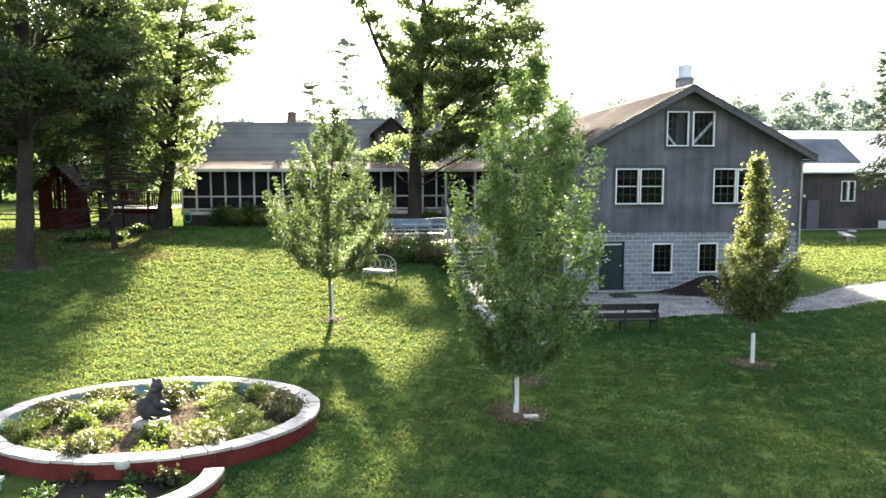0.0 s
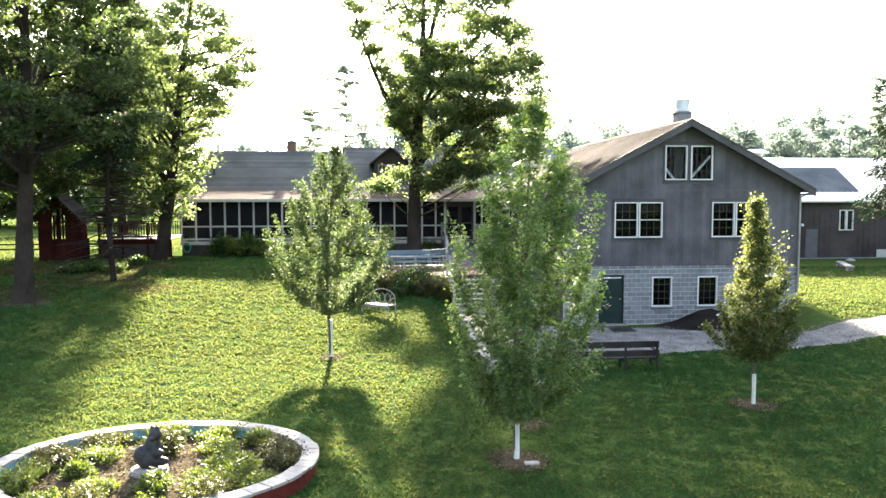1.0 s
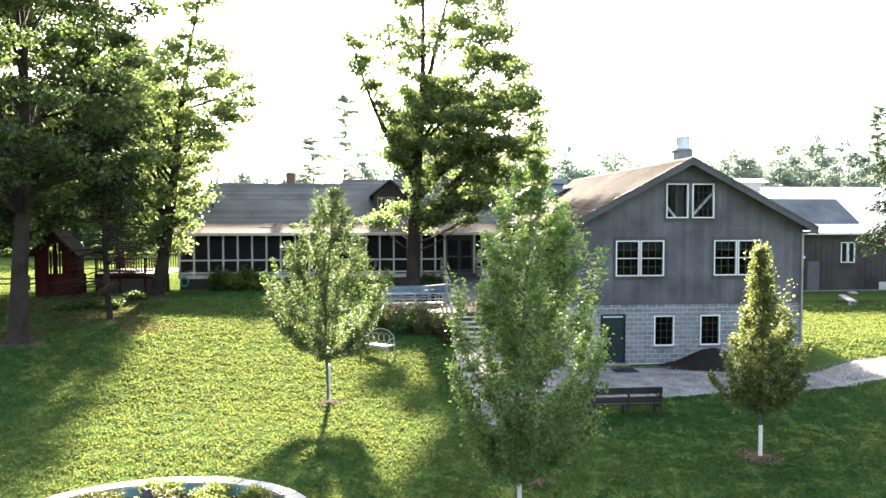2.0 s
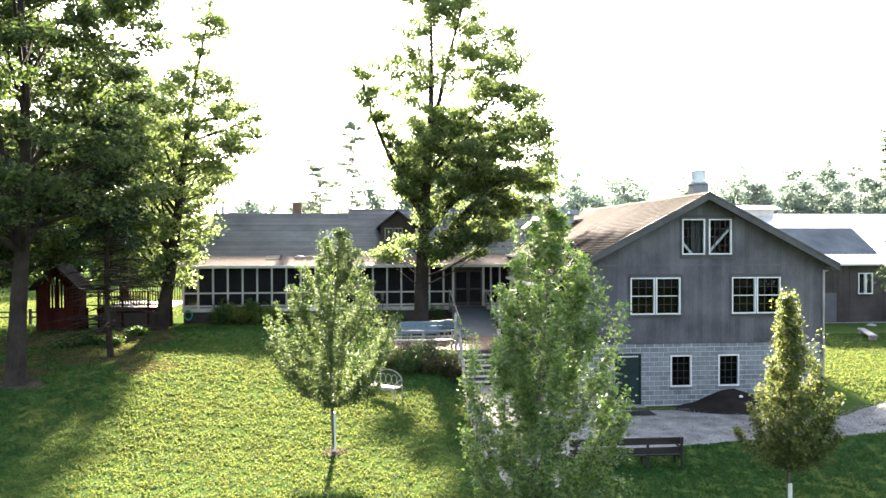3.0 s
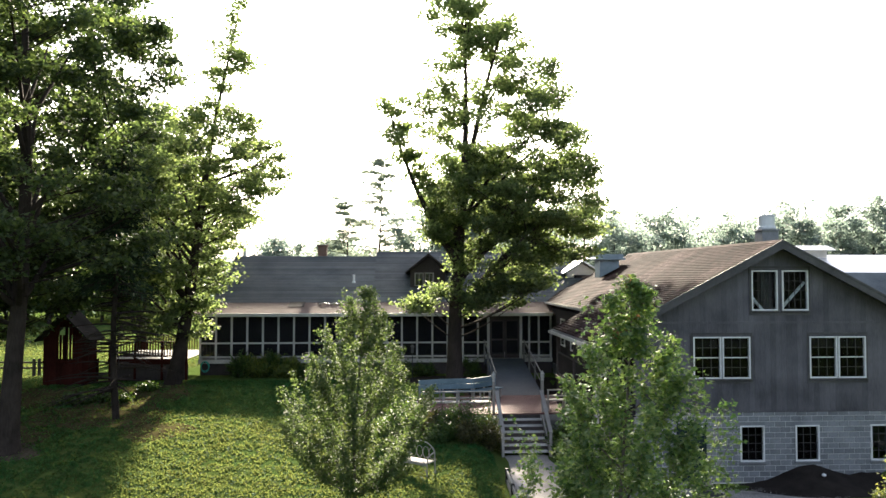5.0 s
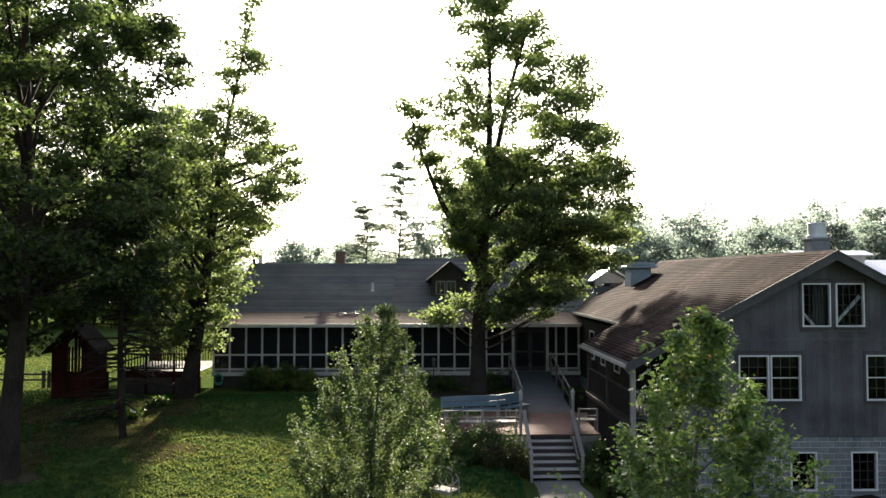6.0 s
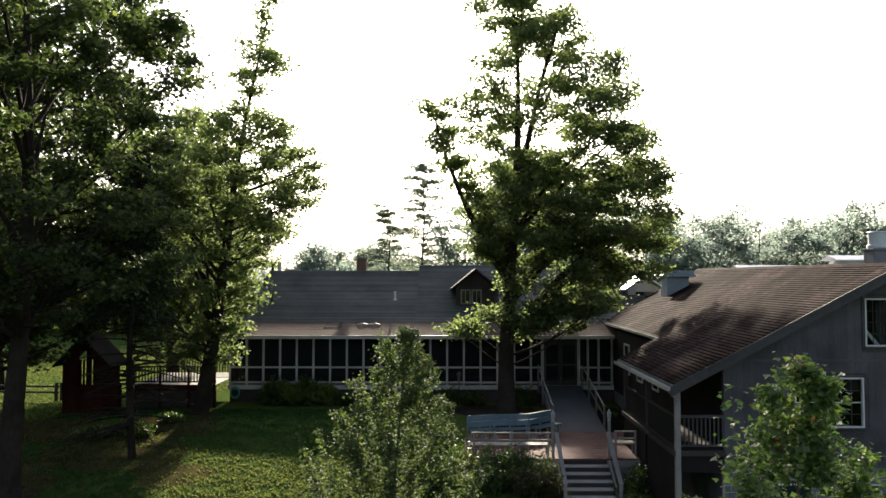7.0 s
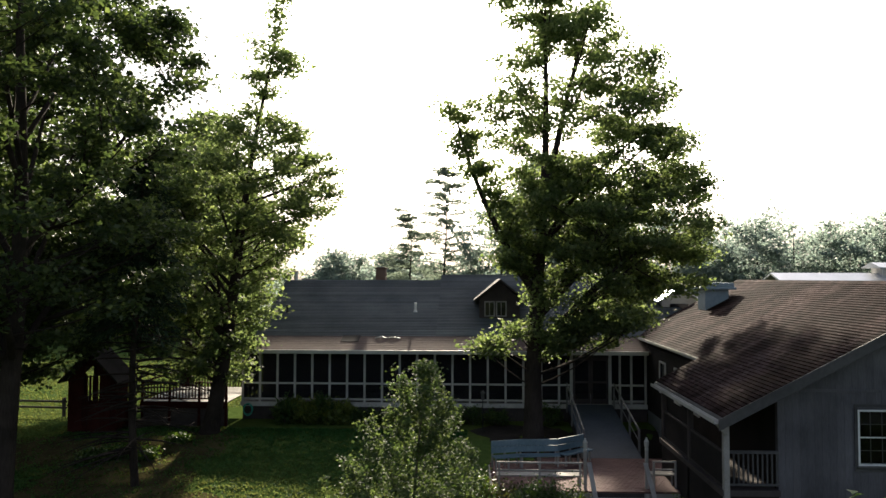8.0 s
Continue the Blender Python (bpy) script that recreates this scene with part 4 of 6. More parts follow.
def raw_mesh(name, verts, faces, material, shade=False):
    me = bpy.data.meshes.new(name)
    me.from_pydata([tuple(v) for v in verts], [], faces)
    me.materials.append(material)
    if shade:
        me.polygons.foreach_set("use_smooth", [True] * len(me.polygons))
    return me


def leaf_mesh(name, centres, sizes, rng, material, shape, upward=0.5, droop=0.0, along=None, facing=None):
    """One mesh of many loose leaves at the given centres."""
    n = len(centres)
    nor = rng.normal(size=(n, 3))
    nor[:, 2] = np.abs(nor[:, 2]) + upward
    if facing is not None:
        nor = rng.normal(size=(n, 3)) * 0.42 + np.array(facing)
    nor /= np.linalg.norm(nor, axis=1)[:, None]
    t = rng.normal(size=(n, 3)) if along is None else along + 0.35 * rng.normal(size=(n, 3))
    t[:, 2] -= droop
    t -= nor * np.sum(t * nor, 1)[:, None]
    t /= np.linalg.norm(t, axis=1)[:, None] + 1e-9
    s = np.cross(nor, t)
    k = len(shape)
    sh = np.array(shape)
    v = centres[:, None, :] + sizes[:, None, None] * (sh[None, :, 0, None] * s[:, None, :] + (sh[None, :, 1, None] - 0.4) * t[:, None, :]
                                                       - (np.abs(sh[None, :, 0, None]) * 0.5 + 0.12 * sh[None, :, 1, None] ** 2) * nor[:, None, :])
    me = bpy.data.meshes.new(name)
    me.vertices.add(n * k)
    me.vertices.foreach_set("co", v.reshape(-1))
    me.loops.add(n * k)
    me.loops.foreach_set("vertex_index", np.arange(n * k))
    me.polygons.add(n)
    me.polygons.foreach_set("loop_start", np.arange(n) * k)
    me.update(calc_edges=True)
    me.materials.append(material)
    return me


def broadleaf(name, x, y, top, trunk_r, reach, crown0, clumps, sigma, leaves, leaf, material, bark, label, seed, lean=(0, 0), shape=DIAMOND, limbs=12, steep=0.5, flat=0.5,
              along=0.4, guard=None, group="", sides=9, taper=1.0, shell=0.1, flare=0.3, rough=0.08, extra=(), thin=None, forks=(), gap_at=None):
    """A tree: trunk, main limbs, and leaf clumps spread inside reach(z, azimuth), each on a branch of its own."""
    rng = np.random.default_rng(seed)
    z0 = float(height(x, y)) - 0.08
    t = thing(name, x, y, z0, label, "tree", group)
    verts, faces = [], []
    zs = np.linspace(0, 1, 16)
    wob = 0.02 * (top - z0) * np.stack([np.sin(zs * 5 + seed), np.cos(zs * 4.3 + seed)], 1) * zs[:, None] * (1 - zs[:, None]) * 2
    axis = np.stack([x + lean[0] * zs + wob[:, 0], y + lean[1] * zs + wob[:, 1], z0 + (top - z0) * zs], 1)
    at = lambda z: np.array([np.interp(z, axis[:, 2], axis[:, i]) for i in range(3)])
    rad = lambda z: trunk_r * (0.04 + 0.96 * max(0.0, 1 - (z - z0) / (top - z0)) ** taper)
    rise = np.sort(np.concatenate([axis[:, 2], z0 + trunk_r * np.array([0.5, 1.2, 2.2, 4.0])]))
    tube(verts, faces, [at(z) for z in rise], [rad(z) * (1.0 + flare * math.exp(-(z - z0) / (1.5 * trunk_r))) for z in rise], sides)
    bone = [(p, rad(p[2])) for p in (at(z) for z in np.linspace(z0 + 0.5 * (crown0 - z0), top - 0.02 * (top - z0), 40))]
    # where the clumps sit
    levels = np.linspace(crown0, top - 0.5 * sigma, 80)
    weight = np.array([np.mean([reach(z, q) for q in (0, 0.8, 1.57, 3.14, 4.71, 5.5)]) + 0.15 * sigma for z in levels]) ** 1.6
    share = np.cumsum(weight) / weight.sum()
    spots = []
    tries = 0
    gap = sigma * 1.25
    while len(spots) < clumps and tries < clumps * 30:
        tries += 1
        z = float(np.interp(rng.random(), share, levels))
        az = rng.uniform(0, 6.2832)
        if thin is not None and rng.random() > np.interp(z, *thin):
            continue
        if rng.random() > (reach(z, az) / max(reach(z, 0), reach(z, math.pi), 0.01)) ** 1.5:
            continue
        r = reach(z, az) * math.sqrt(rng.uniform(shell, 1.0)) * rng.uniform(0.82, 1.0 + rough)
        c = at(z) + np.array([math.cos(az) * r, math.sin(az) * r, 0])
        if gap_at is not None and gap_at[0] < c[0] < gap_at[1] and gap_at[2] < c[2] < gap_at[3] and rng.random() > gap_at[4]:
            continue
        if tries > clumps * 12 or all((abs(c - s) < gap).sum() < 3 or np.linalg.norm(c - s) > gap for s in spots):
            spots.append(c)
    spots += [np.array(q, float) for q in extra]
    # main limbs towards some of the outer clumps
    def branch(a, e, r0, n, k, sag):
        m = (a + e) / 2 + np.array([0, 0, sag]) + rng.normal(size=3) * 0.05 * np.linalg.norm(e - a)
        s = np.linspace(0, 1, n)[:, None]
        pts = (1 - s) ** 2 * a + 2 * s * (1 - s) * m + s ** 2 * e
        tube(verts, faces, pts, np.linspace(r0, max(0.22 * r0, 0.003), n), k)
        return pts
    for a, e, r0 in forks:
        pts = branch(np.array(a, float), np.array(e, float), r0, 11, 9, -0.25)
        bone += list(zip(pts[3:], np.linspace(r0, 0.22 * r0, 11)[3:]))
    if limbs:
        ends = [spots[i] for i in rng.permutation(len(spots))[:limbs * 3]]
        ends = sorted(ends, key=lambda q: -np.linalg.norm(q[:2] - at(q[2])[:2]))[:limbs]
        for e in ends:
            d = np.linalg.norm(e[:2] - at(e[2])[:2])
            za = max(z0 + 0.98 * (crown0 - z0), e[2] - (0.75 + 0.4 * rng.random()) * d)
            e2 = at(e[2]) + (e - at(e[2])) * 0.85
            r0 = min(0.5 * rad(za), 0.03 + 0.02 * d)
            pts = branch(at(za), e2, r0, 9, 6, 0.06 * d)
            bone += list(zip(pts[1:], np.linspace(r0, 0.25 * r0, 9)[1:]))
    bp = np.array([p for p, _ in bone])
    br = np.array([r for _, r in bone])
    pos = []
    n = leaves // len(spots)
    for c in spots:
        dv = c - bp
        hd = np.linalg.norm(dv[:, :2], axis=1)
        cost = np.linalg.norm(dv, axis=1) + 1.6 * np.maximum(0, steep * hd - dv[:, 2])
        i = int(np.argmin(cost))
        a = bp[i]
        ln = np.linalg.norm(c - a)
        branch(a, c, min(br[i] * 0.6, 0.004 + 0.012 * ln), 5, 4, -0.04 * ln)
        m = int(n * rng.uniform(0.55, 1.45))
        u = 1.05 - min(1.0, along * 3 * sigma / (ln + 1e-6)) * rng.random((m, 1)) ** 1.3
        p = a + (c - a) * u + rng.normal(size=(m, 3)) * sigma * np.array([0.62, 0.62, 0.62 * flat]) * rng.uniform(0.75, 1.25)
        pos.append(p)
        for q in p[:: max(1, m // 7)]:
            tube(verts, faces, [a + (c - a) * rng.uniform(0.6, 1.0), q], [0.006 + 0.01 * sigma, 0.002], 3)
    part("trunk", None, None, t, me=raw_mesh("trunk", verts, faces, bark, True))
    pos = np.concatenate(pos)
    part("crown", None, None, t, me=leaf_mesh("crown", pos, leaf * rng.uniform(0.65, 1.25, len(pos)), rng, material, shape))
    if guard:
        part("trunk_guard", lathe([(trunk_r * 1.75, z0), (trunk_r * 1.5, z0 + 0.15), (trunk_r * 1.3, guard - 0.01), (trunk_r * 1.1, guard)], x, y, 12), GUARD, t, "white spiral trunk guard")
    return t


def two_sided(zs, right, left):
    """Reach to the right (+x) and the left, by height."""
    def reach(z, az):
        a, b = float(np.interp(z, zs, right)), float(np.interp(z, zs, left))
        off, r = (a - b) / 2, (a + b) / 2
        return off * math.cos(az) + math.sqrt(max(0.0, r * r - (off * math.sin(az)) ** 2))
    return reach


def conifer(name, x, y, top, trunk_r, reach, z_low, whorls, per, sprays, size, label, seed, droop=0.25, bare=0.0, base_z=None, spread=0.22, material=None):
    rng = np.random.default_rng(seed)
    z0 = float(height(x, y)) - 0.08 if base_z is None else base_z
    t = thing(name, x, y, z0, label, "tree")
    verts, faces = [], []
    zs = np.linspace(z0, top, 12)
    wx, wy = 0.12 * np.sin(zs * 0.5 + seed), 0.1 * np.cos(zs * 0.4)
    tube(verts, faces, np.stack([x + wx - wx[0], y + wy - wy[0], zs], 1), trunk_r * (0.05 + 0.95 * (1 - (zs - z0) / (top - z0)) ** 0.9), 8)
    ctr, dirs = [], []
    for i in range(whorls):
        f = i / max(whorls - 1, 1)
        z = z_low + (top - 0.3 - z_low) * f
        for k in range(per):
            az = rng.uniform(0, 6.283)
            r = reach(f) * (rng.uniform(0.65, 1.1) if droop > 0 else rng.uniform(0.3, 1.15))
            a = np.array([x, y, z + rng.uniform(-0.5, 0.5) * (top - z_low) / whorls])
            e = a + np.array([math.cos(az) * r, math.sin(az) * r, -droop * r + 0.12 * r * rng.normal()])
            m = (a + e) / 2 + np.array([0, 0, 0.1 * r])
            s = np.linspace(0, 1, 6)[:, None]
            pts = (1 - s) ** 2 * a + 2 * s * (1 - s) * m + s ** 2 * e
            tube(verts, faces, pts, np.linspace(0.025 + 0.008 * r, 0.006, 6), 4)
            if f < bare:
                for q in range(9):
                    u = rng.uniform(0.2, 1)
                    p = pts[int(u * 5)]
                    w = p + rng.normal(size=3) * np.array([0.3, 0.3, 0.1])
                    tube(verts, faces, [p, w], [0.008, 0.003], 3)
                continue
            u = rng.uniform(0.12, 1.0, sprays)[:, None]
            p = (1 - u) ** 2 * a + 2 * u * (1 - u) * m + u ** 2 * e
            ctr.append(p + rng.normal(size=(sprays, 3)) * spread * r ** 0.5 * np.array([0.8, 0.8, 0.35]))
            dirs.append(np.tile((e - a) / (r + 1e-9), (sprays, 1)))
    part("trunk", None, None, t, me=raw_mesh("trunk", verts, faces, BARK, True))
    if ctr:
        c, d = np.concatenate(ctr), np.concatenate(dirs)
        part("crown", None, None, t, me=leaf_mesh("crown", c, size * rng.uniform(0.6, 1.3, len(c)), rng, material or NEEDLE, SPRAY, 0.3, 0.5, d))
    return t


# the big maple before the porch
ml = np.random.default_rng(8)
tuft = lambda x, y, z, r, n: [(x + ml.uniform(-r, r), y + ml.uniform(-r, r), z + ml.uniform(-0.7, 0.7) * r) for _ in range(n)]
broadleaf("maple_tree", 0.2, 42.2, 22.4, 0.41, two_sided([5.6, 6.4, 7.5, 8.6, 10, 11.5, 13, 14.5, 16.3, 17.6, 19, 20.8, 22.4], [2.2, 3.6, 5.6, 6.8, 7.1, 7.2, 7.3, 6.3, 5.8, 4.8, 4.3, 3.0, 0.6], [0.2, 0.2, 0.2, 0.4, 1.5, 2.1, 2.0, 2.0, 2.2, 2.4, 2.6, 2.1, 0.4]),
          5.7, 285, 0.55, 100000, 0.18, MAPLE_LEAF, BARK, "tall old maple with a forked trunk before the porch", 11, (0.6, 0), limbs=12, steep=0.55, sides=14, taper=1.15, shell=0.06, thin=([6, 12, 14.5, 19, 24], [1.0, 1.0, 0.5, 0.45, 0.5]), flat=0.42, gap_at=(-0.9, 2.9, 13.8, 19.5, 0.4),
          forks=(((0.25, 42.2, 8.2), (-3.0, 41.8, 15.4), 0.19), ((0.3, 42.2, 9.4), (2.6, 42.5, 20.0), 0.2), ((0.3, 42.2, 7.6), (5.2, 43.4, 12.4), 0.17)),
          extra=tuft(2.0, 41.6, 6.7, 0.8, 7) + tuft(3.6, 41.4, 7.3, 0.9, 8) + tuft(-0.7, 42, 11.9, 0.4, 2) + tuft(-1.4, 41.9, 12.8, 0.6, 3) + tuft(-2.0, 41.9, 13.8, 0.7, 3) + tuft(-2.6, 41.8, 14.8, 0.8, 4) + tuft(-3.2, 41.8, 15.9, 0.7, 3) + tuft(-1.2, 42.2, 16.6, 1.2, 5) + tuft(-0.9, 41.2, 9.4, 0.6, 4) + tuft(-1.7, 41.0, 6.3, 0.4, 3) + tuft(-0.7, 40.6, 6.7, 0.4, 3) + tuft(5.9, 43.8, 9.0, 1.4, 8) + tuft(6.9, 44.2, 10.6, 1.3, 8) + tuft(6.7, 44, 12.6, 1.4, 7) + tuft(4.4, 44.4, 7.6, 1.2, 6) + tuft(6.0, 43, 14.6, 1.0, 4))
# the old maples on the edge of the lawn
broadleaf("maple_tree", -16.3, 32.3, 23.0, 0.36, two_sided([6.4, 7.2, 9, 14, 18, 21, 23], [1.0, 2.6, 4.8, 5.8, 5.2, 3.2, 0.8], [3, 5, 7, 7, 6, 3.5, 0.6]),
          6.4, 290, 0.56, 70000, 0.19, DARK_LEAF, BARK, "tall dark maple at the edge of the lawn", 12, (0.5, 0), limbs=18, steep=0.35, sides=14, taper=1.1, shell=0.25, flat=0.4)
broadleaf("maple_tree", -21.0, 38.5, 22.0, 0.4, two_sided([5.2, 6.5, 12, 18, 22], [3, 5, 6, 5, 0.6], [3, 6, 7, 6, 0.6]),
          5.2, 230, 0.7, 56000, 0.24, DARK_LEAF, BARK, "tall dark maple behind the playhouse lawn", 13, (0, 0), limbs=14, steep=0.4, sides=12, taper=1.1)
broadleaf("maple_tree", -14.0, 43.3, 22.8, 0.37, two_sided([5.0, 6, 7.5, 9, 10, 11.2, 12.5, 14.5, 15.8, 16.6, 18.2, 19.5, 20.2, 21.2, 22.8], [1.5, 1.9, 2.1, 2.3, 3.0, 3.6, 3.9, 3.2, 1.5, 0.35, 1.5, 1.0, 0.3, 0.7, 0.2], [2.6, 3.6, 4.2, 4.6, 4.6, 4.7, 4.6, 3.5, 1.6, 0.5, 1.4, 1.0, 0.3, 0.6, 0.2]),
          4.6, 280, 0.5, 46000, 0.19, MAPLE_LEAF, BARK, "tall maple with a slender leaning top beside the deck", 14, (3.4, 0), limbs=14, steep=0.4, sides=12, taper=1.4, shell=0.25, flat=0.4,
          extra=tuft(-14.6, 41.4, 6.3, 1.4, 7) + tuft(-12.7, 41.6, 6.7, 1.1, 6) + tuft(-16.6, 41.6, 6.5, 1.2, 5))
broadleaf("maple_tree", -20.0, 56.0, 20.0, 0.36, two_sided([6.5, 8, 12, 16, 20], [3, 5, 5.5, 4, 0.6], [3, 5, 5.5, 4, 0.6]),
          6.6, 130, 0.9, 30000, 0.34, MAPLE_LEAF, BARK, "dark maple on the sunny lawn beyond the playhouse", 17, (0, 0), limbs=10, steep=0.4, sides=10, taper=1.1)
broadleaf("maple_tree", -27.5, 50.0, 19.0, 0.38, two_sided([5, 7, 12, 19], [3, 4.6, 5, 0.6], [4, 6, 6, 0.6]),
          6.0, 120, 0.9, 26000, 0.34, MAPLE_LEAF, BARK, "dark maple beyond the playhouse", 16, (0, 0), limbs=10, steep=0.4, sides=10, taper=1.1)
conifer("pine_tree", -14.2, 36.6, 13.5, 0.15, lambda f: 2.7 * (1 - 0.65 * f), 2.9, 26, 8, 80, 0.26, "slim pine with bare dead lower branches", 15, 0.1, 0.4)

def raw_tips(pos, rng):
    return leaf_mesh("new_leaves", pos, 0.08 * rng.uniform(0.7, 1.2, len(pos)), rng, RED_LEAF, LEAF_SHAPE, 0.5, 0.3)


def young_tree(x, y, top, trunk_r, reach, crown0, twigs, leaf, guard, label, seed, material=None, lean=0.0):
    """A slim tree: steep scaffold limbs, many leafy twigs that fill the crown, and feathery shoots past its outline."""
    rng = np.random.default_rng(seed)
    z0 = float(height(x, y)) - 0.06
    t = thing("young_tree", x, y, z0, label, "tree", "young lawn trees")
    verts, faces, tw = [], [], []
    zs = np.linspace(0, 1, 14)
    axis = np.stack([x + 0.06 * np.sin(zs * 6 + seed) + lean * zs ** 2, y + 0.06 * np.cos(zs * 5 + seed), z0 + (top - 0.2 - z0) * zs], 1)
    axis[:, 0] -= axis[0, 0] - x
    axis[:, 1] -= axis[0, 1] - y
    at = lambda z: np.array([np.interp(z, axis[:, 2], axis[:, i]) for i in range(3)])
    rad = lambda z: trunk_r * (0.08 + 0.92 * max(0.0, 1 - (z - z0) / (top - z0)) ** 0.9)
    tube(verts, faces, axis, [rad(p[2]) for p in axis], 9)
    bone = [(at(z), rad(z)) for z in np.linspace(crown0 - 0.1, top - 0.25, 40)]

    def limb(a, e, r0, n, k, sweep):
        m = a + (e - a) * np.array([sweep, sweep, 1 - sweep])
        s = np.linspace(0, 1, n)[:, None]
        pts = (1 - s) ** 2 * a + 2 * s * (1 - s) * m + s ** 2 * e
        tube(verts, faces, pts, np.linspace(r0, max(0.25 * r0, 0.0025), n), k)
        return pts

    pos, way = [], []
    for k in range(42):
        f = (k + rng.uniform(0.1, 0.9)) / 42
        az = k * 2.39996 + rng.uniform(-0.35, 0.35)
        ez = crown0 + 0.45 + (top - crown0 - 0.45) * f
        r = reach(ez, az) * rng.uniform(0.55, 1.12)
        e = at(ez) + np.array([math.cos(az) * r, math.sin(az) * r, 0])
        a = at(max(crown0 - 0.15, ez - rng.uniform(1.0, 1.7) * r - 0.15))
        r0 = min(rad(a[2]) * 0.55, 0.008 + 0.009 * r)
        pts = limb(a, e, r0, 9, 5, 0.68)
        n = int(230 * np.linalg.norm(e - a) + 90)
        u = 0.3 + 0.74 * rng.random((n, 1)) ** 0.8
        w = 1 - u
        run = w * w * a + 2 * u * w * (a + (e - a) * np.array([0.68, 0.68, 0.32])) + u * u * e
        off = rng.normal(size=(n, 3)) * np.array([0.12, 0.12, 0.09]) * (1.5 - 0.95 * u)
        pos.append(run + off), way.append(off / (np.linalg.norm(off, axis=1)[:, None] + 1e-6))
        bone += list(zip(pts[2:], np.linspace(r0, 0.25 * r0, 9)[2:]))
    bp, br = np.array([b[0] for b in bone]), np.array([b[1] for b in bone])
    levels = np.linspace(crown0 + 0.05, top - 0.15, 60)
    weight = np.array([np.mean([reach(z, q) for q in (0, 1.57, 3.14, 4.71)]) + 0.1 for z in levels]) ** 1.1
    share = np.cumsum(weight) / weight.sum()
    for k in range(twigs):
        z = float(np.interp((k + rng.random()) / twigs, share, levels))
        az = rng.uniform(0, 6.2832)
        edge = reach(z, az)
        lump = 0.74 + 0.3 * math.sin(3 * az + 2.1 * z + seed) * math.sin(2.7 * z + az)
        u = math.sqrt(rng.uniform(0.05, 1.0)) * lump
        e = at(z) + np.array([math.cos(az) * edge * u, math.sin(az) * edge * u, 0])
        dv = e - bp
        cost = np.linalg.norm(dv, axis=1) + 1.4 * np.maximum(0, 0.7 * np.linalg.norm(dv[:, :2], axis=1) - dv[:, 2])
        i = int(np.argmin(cost))
        limb(bp[i], e, min(0.6 * br[i], 0.006), 4, 4, 0.6)
        d = e - bp[i]
        ln = np.linalg.norm(d) + 1e-6
        tw.append((e - d / ln * min(ln, 0.34), e))
        if u > 0.66 and rng.random() < 0.42:
            tip = e + np.array([math.cos(az) * rng.uniform(0.0, 0.28), math.sin(az) * rng.uniform(0.0, 0.28), rng.uniform(0.25, 0.7)])
            limb(e, tip, 0.0045, 4, 4, 0.6)
            tw.append((e, tip))
    part("trunk", None, None, t, me=raw_mesh("trunk", verts, faces, BARK_YOUNG, True))
    for a, e in tw:
        n = int(rng.uniform(36, 80))
        u = rng.uniform(0.0, 1.08, (n, 1))
        off = rng.normal(size=(n, 3)) * np.array([0.1, 0.1, 0.06]) * (1.2 - 0.5 * u)
        pos.append(a + (e - a) * u + off)
        way.append(off / (np.linalg.norm(off, axis=1)[:, None] + 1e-6))
    pos, way = np.concatenate(pos), np.concatenate(way)
    part("crown", None, None, t, me=leaf_mesh("crown", pos, leaf * rng.uniform(0.6, 1.3, len(pos)), rng, material or YOUNG_BRIGHTENED, LOBED, 0.7, 0.45, way))
    if material is None and crown0 < 1:
        tips = sorted((q[1] for q in tw), key=lambda q: -q[2])[:16:5]
        red = np.concatenate([q + rng.normal(size=(14, 3)) * np.array([0.05, 0.05, 0.07]) for q in tips])
        part("new_leaves", None, None, t, "reddish new leaves at the shoot tips", raw_tips(red, rng))
    part("trunk_guard", lathe([(trunk_r * 1.12, z0 + 0.05), (trunk_r * 1.08, z0 + 0.2), (trunk_r * 1.06, guard - 0.01), (trunk_r * 1.0, guard)], x, y, 12), GUARD, t, "white spiral trunk guard")
    return t


# the three young trees with white guards
young_tree(-3.55, 25.64, 7.3, 0.06, two_sided([1.5, 2.1, 3.1, 4.3, 5.3, 6.2, 7.3], [0.95, 1.5, 2.3, 2.2, 1.5, 0.8, 0.12], [0.95, 1.5, 2.0, 1.85, 1.35, 0.8, 0.12]),
           1.65, 260, 0.074, 1.35, "young maple with yellow-green leaves and a white trunk guard", 21, YOUNG_DARKENED, 0.2)
young_tree(0.98, 16.64, 7.6, 0.06, two_sided([0.55, 1.0, 1.9, 3.0, 4.2, 5.2, 6.2, 7.6], [0.8, 1.4, 2.0, 2.3, 2.2, 1.6, 0.85, 0.12], [0.85, 1.3, 1.55, 1.65, 1.7, 1.4, 0.9, 0.12]),
           0.7, 340, 0.08, 0.6, "young maple with dense green leaves and a white trunk guard", 22, None, 0.3)
young_tree(8.22, 19.93, 5.55, 0.05, two_sided([0.95, 1.4, 2.1, 2.8, 3.6, 4.4, 5.55], [0.55, 1.1, 1.35, 1.05, 0.6, 0.25, 0.05], [0.55, 1.05, 1.25, 0.95, 0.5, 0.25, 0.05]),
           1.05, 150, 0.08, 0.6, "slender young maple with yellowish leaves and a white trunk guard", 23, YOUNG_WARM, -0.1)

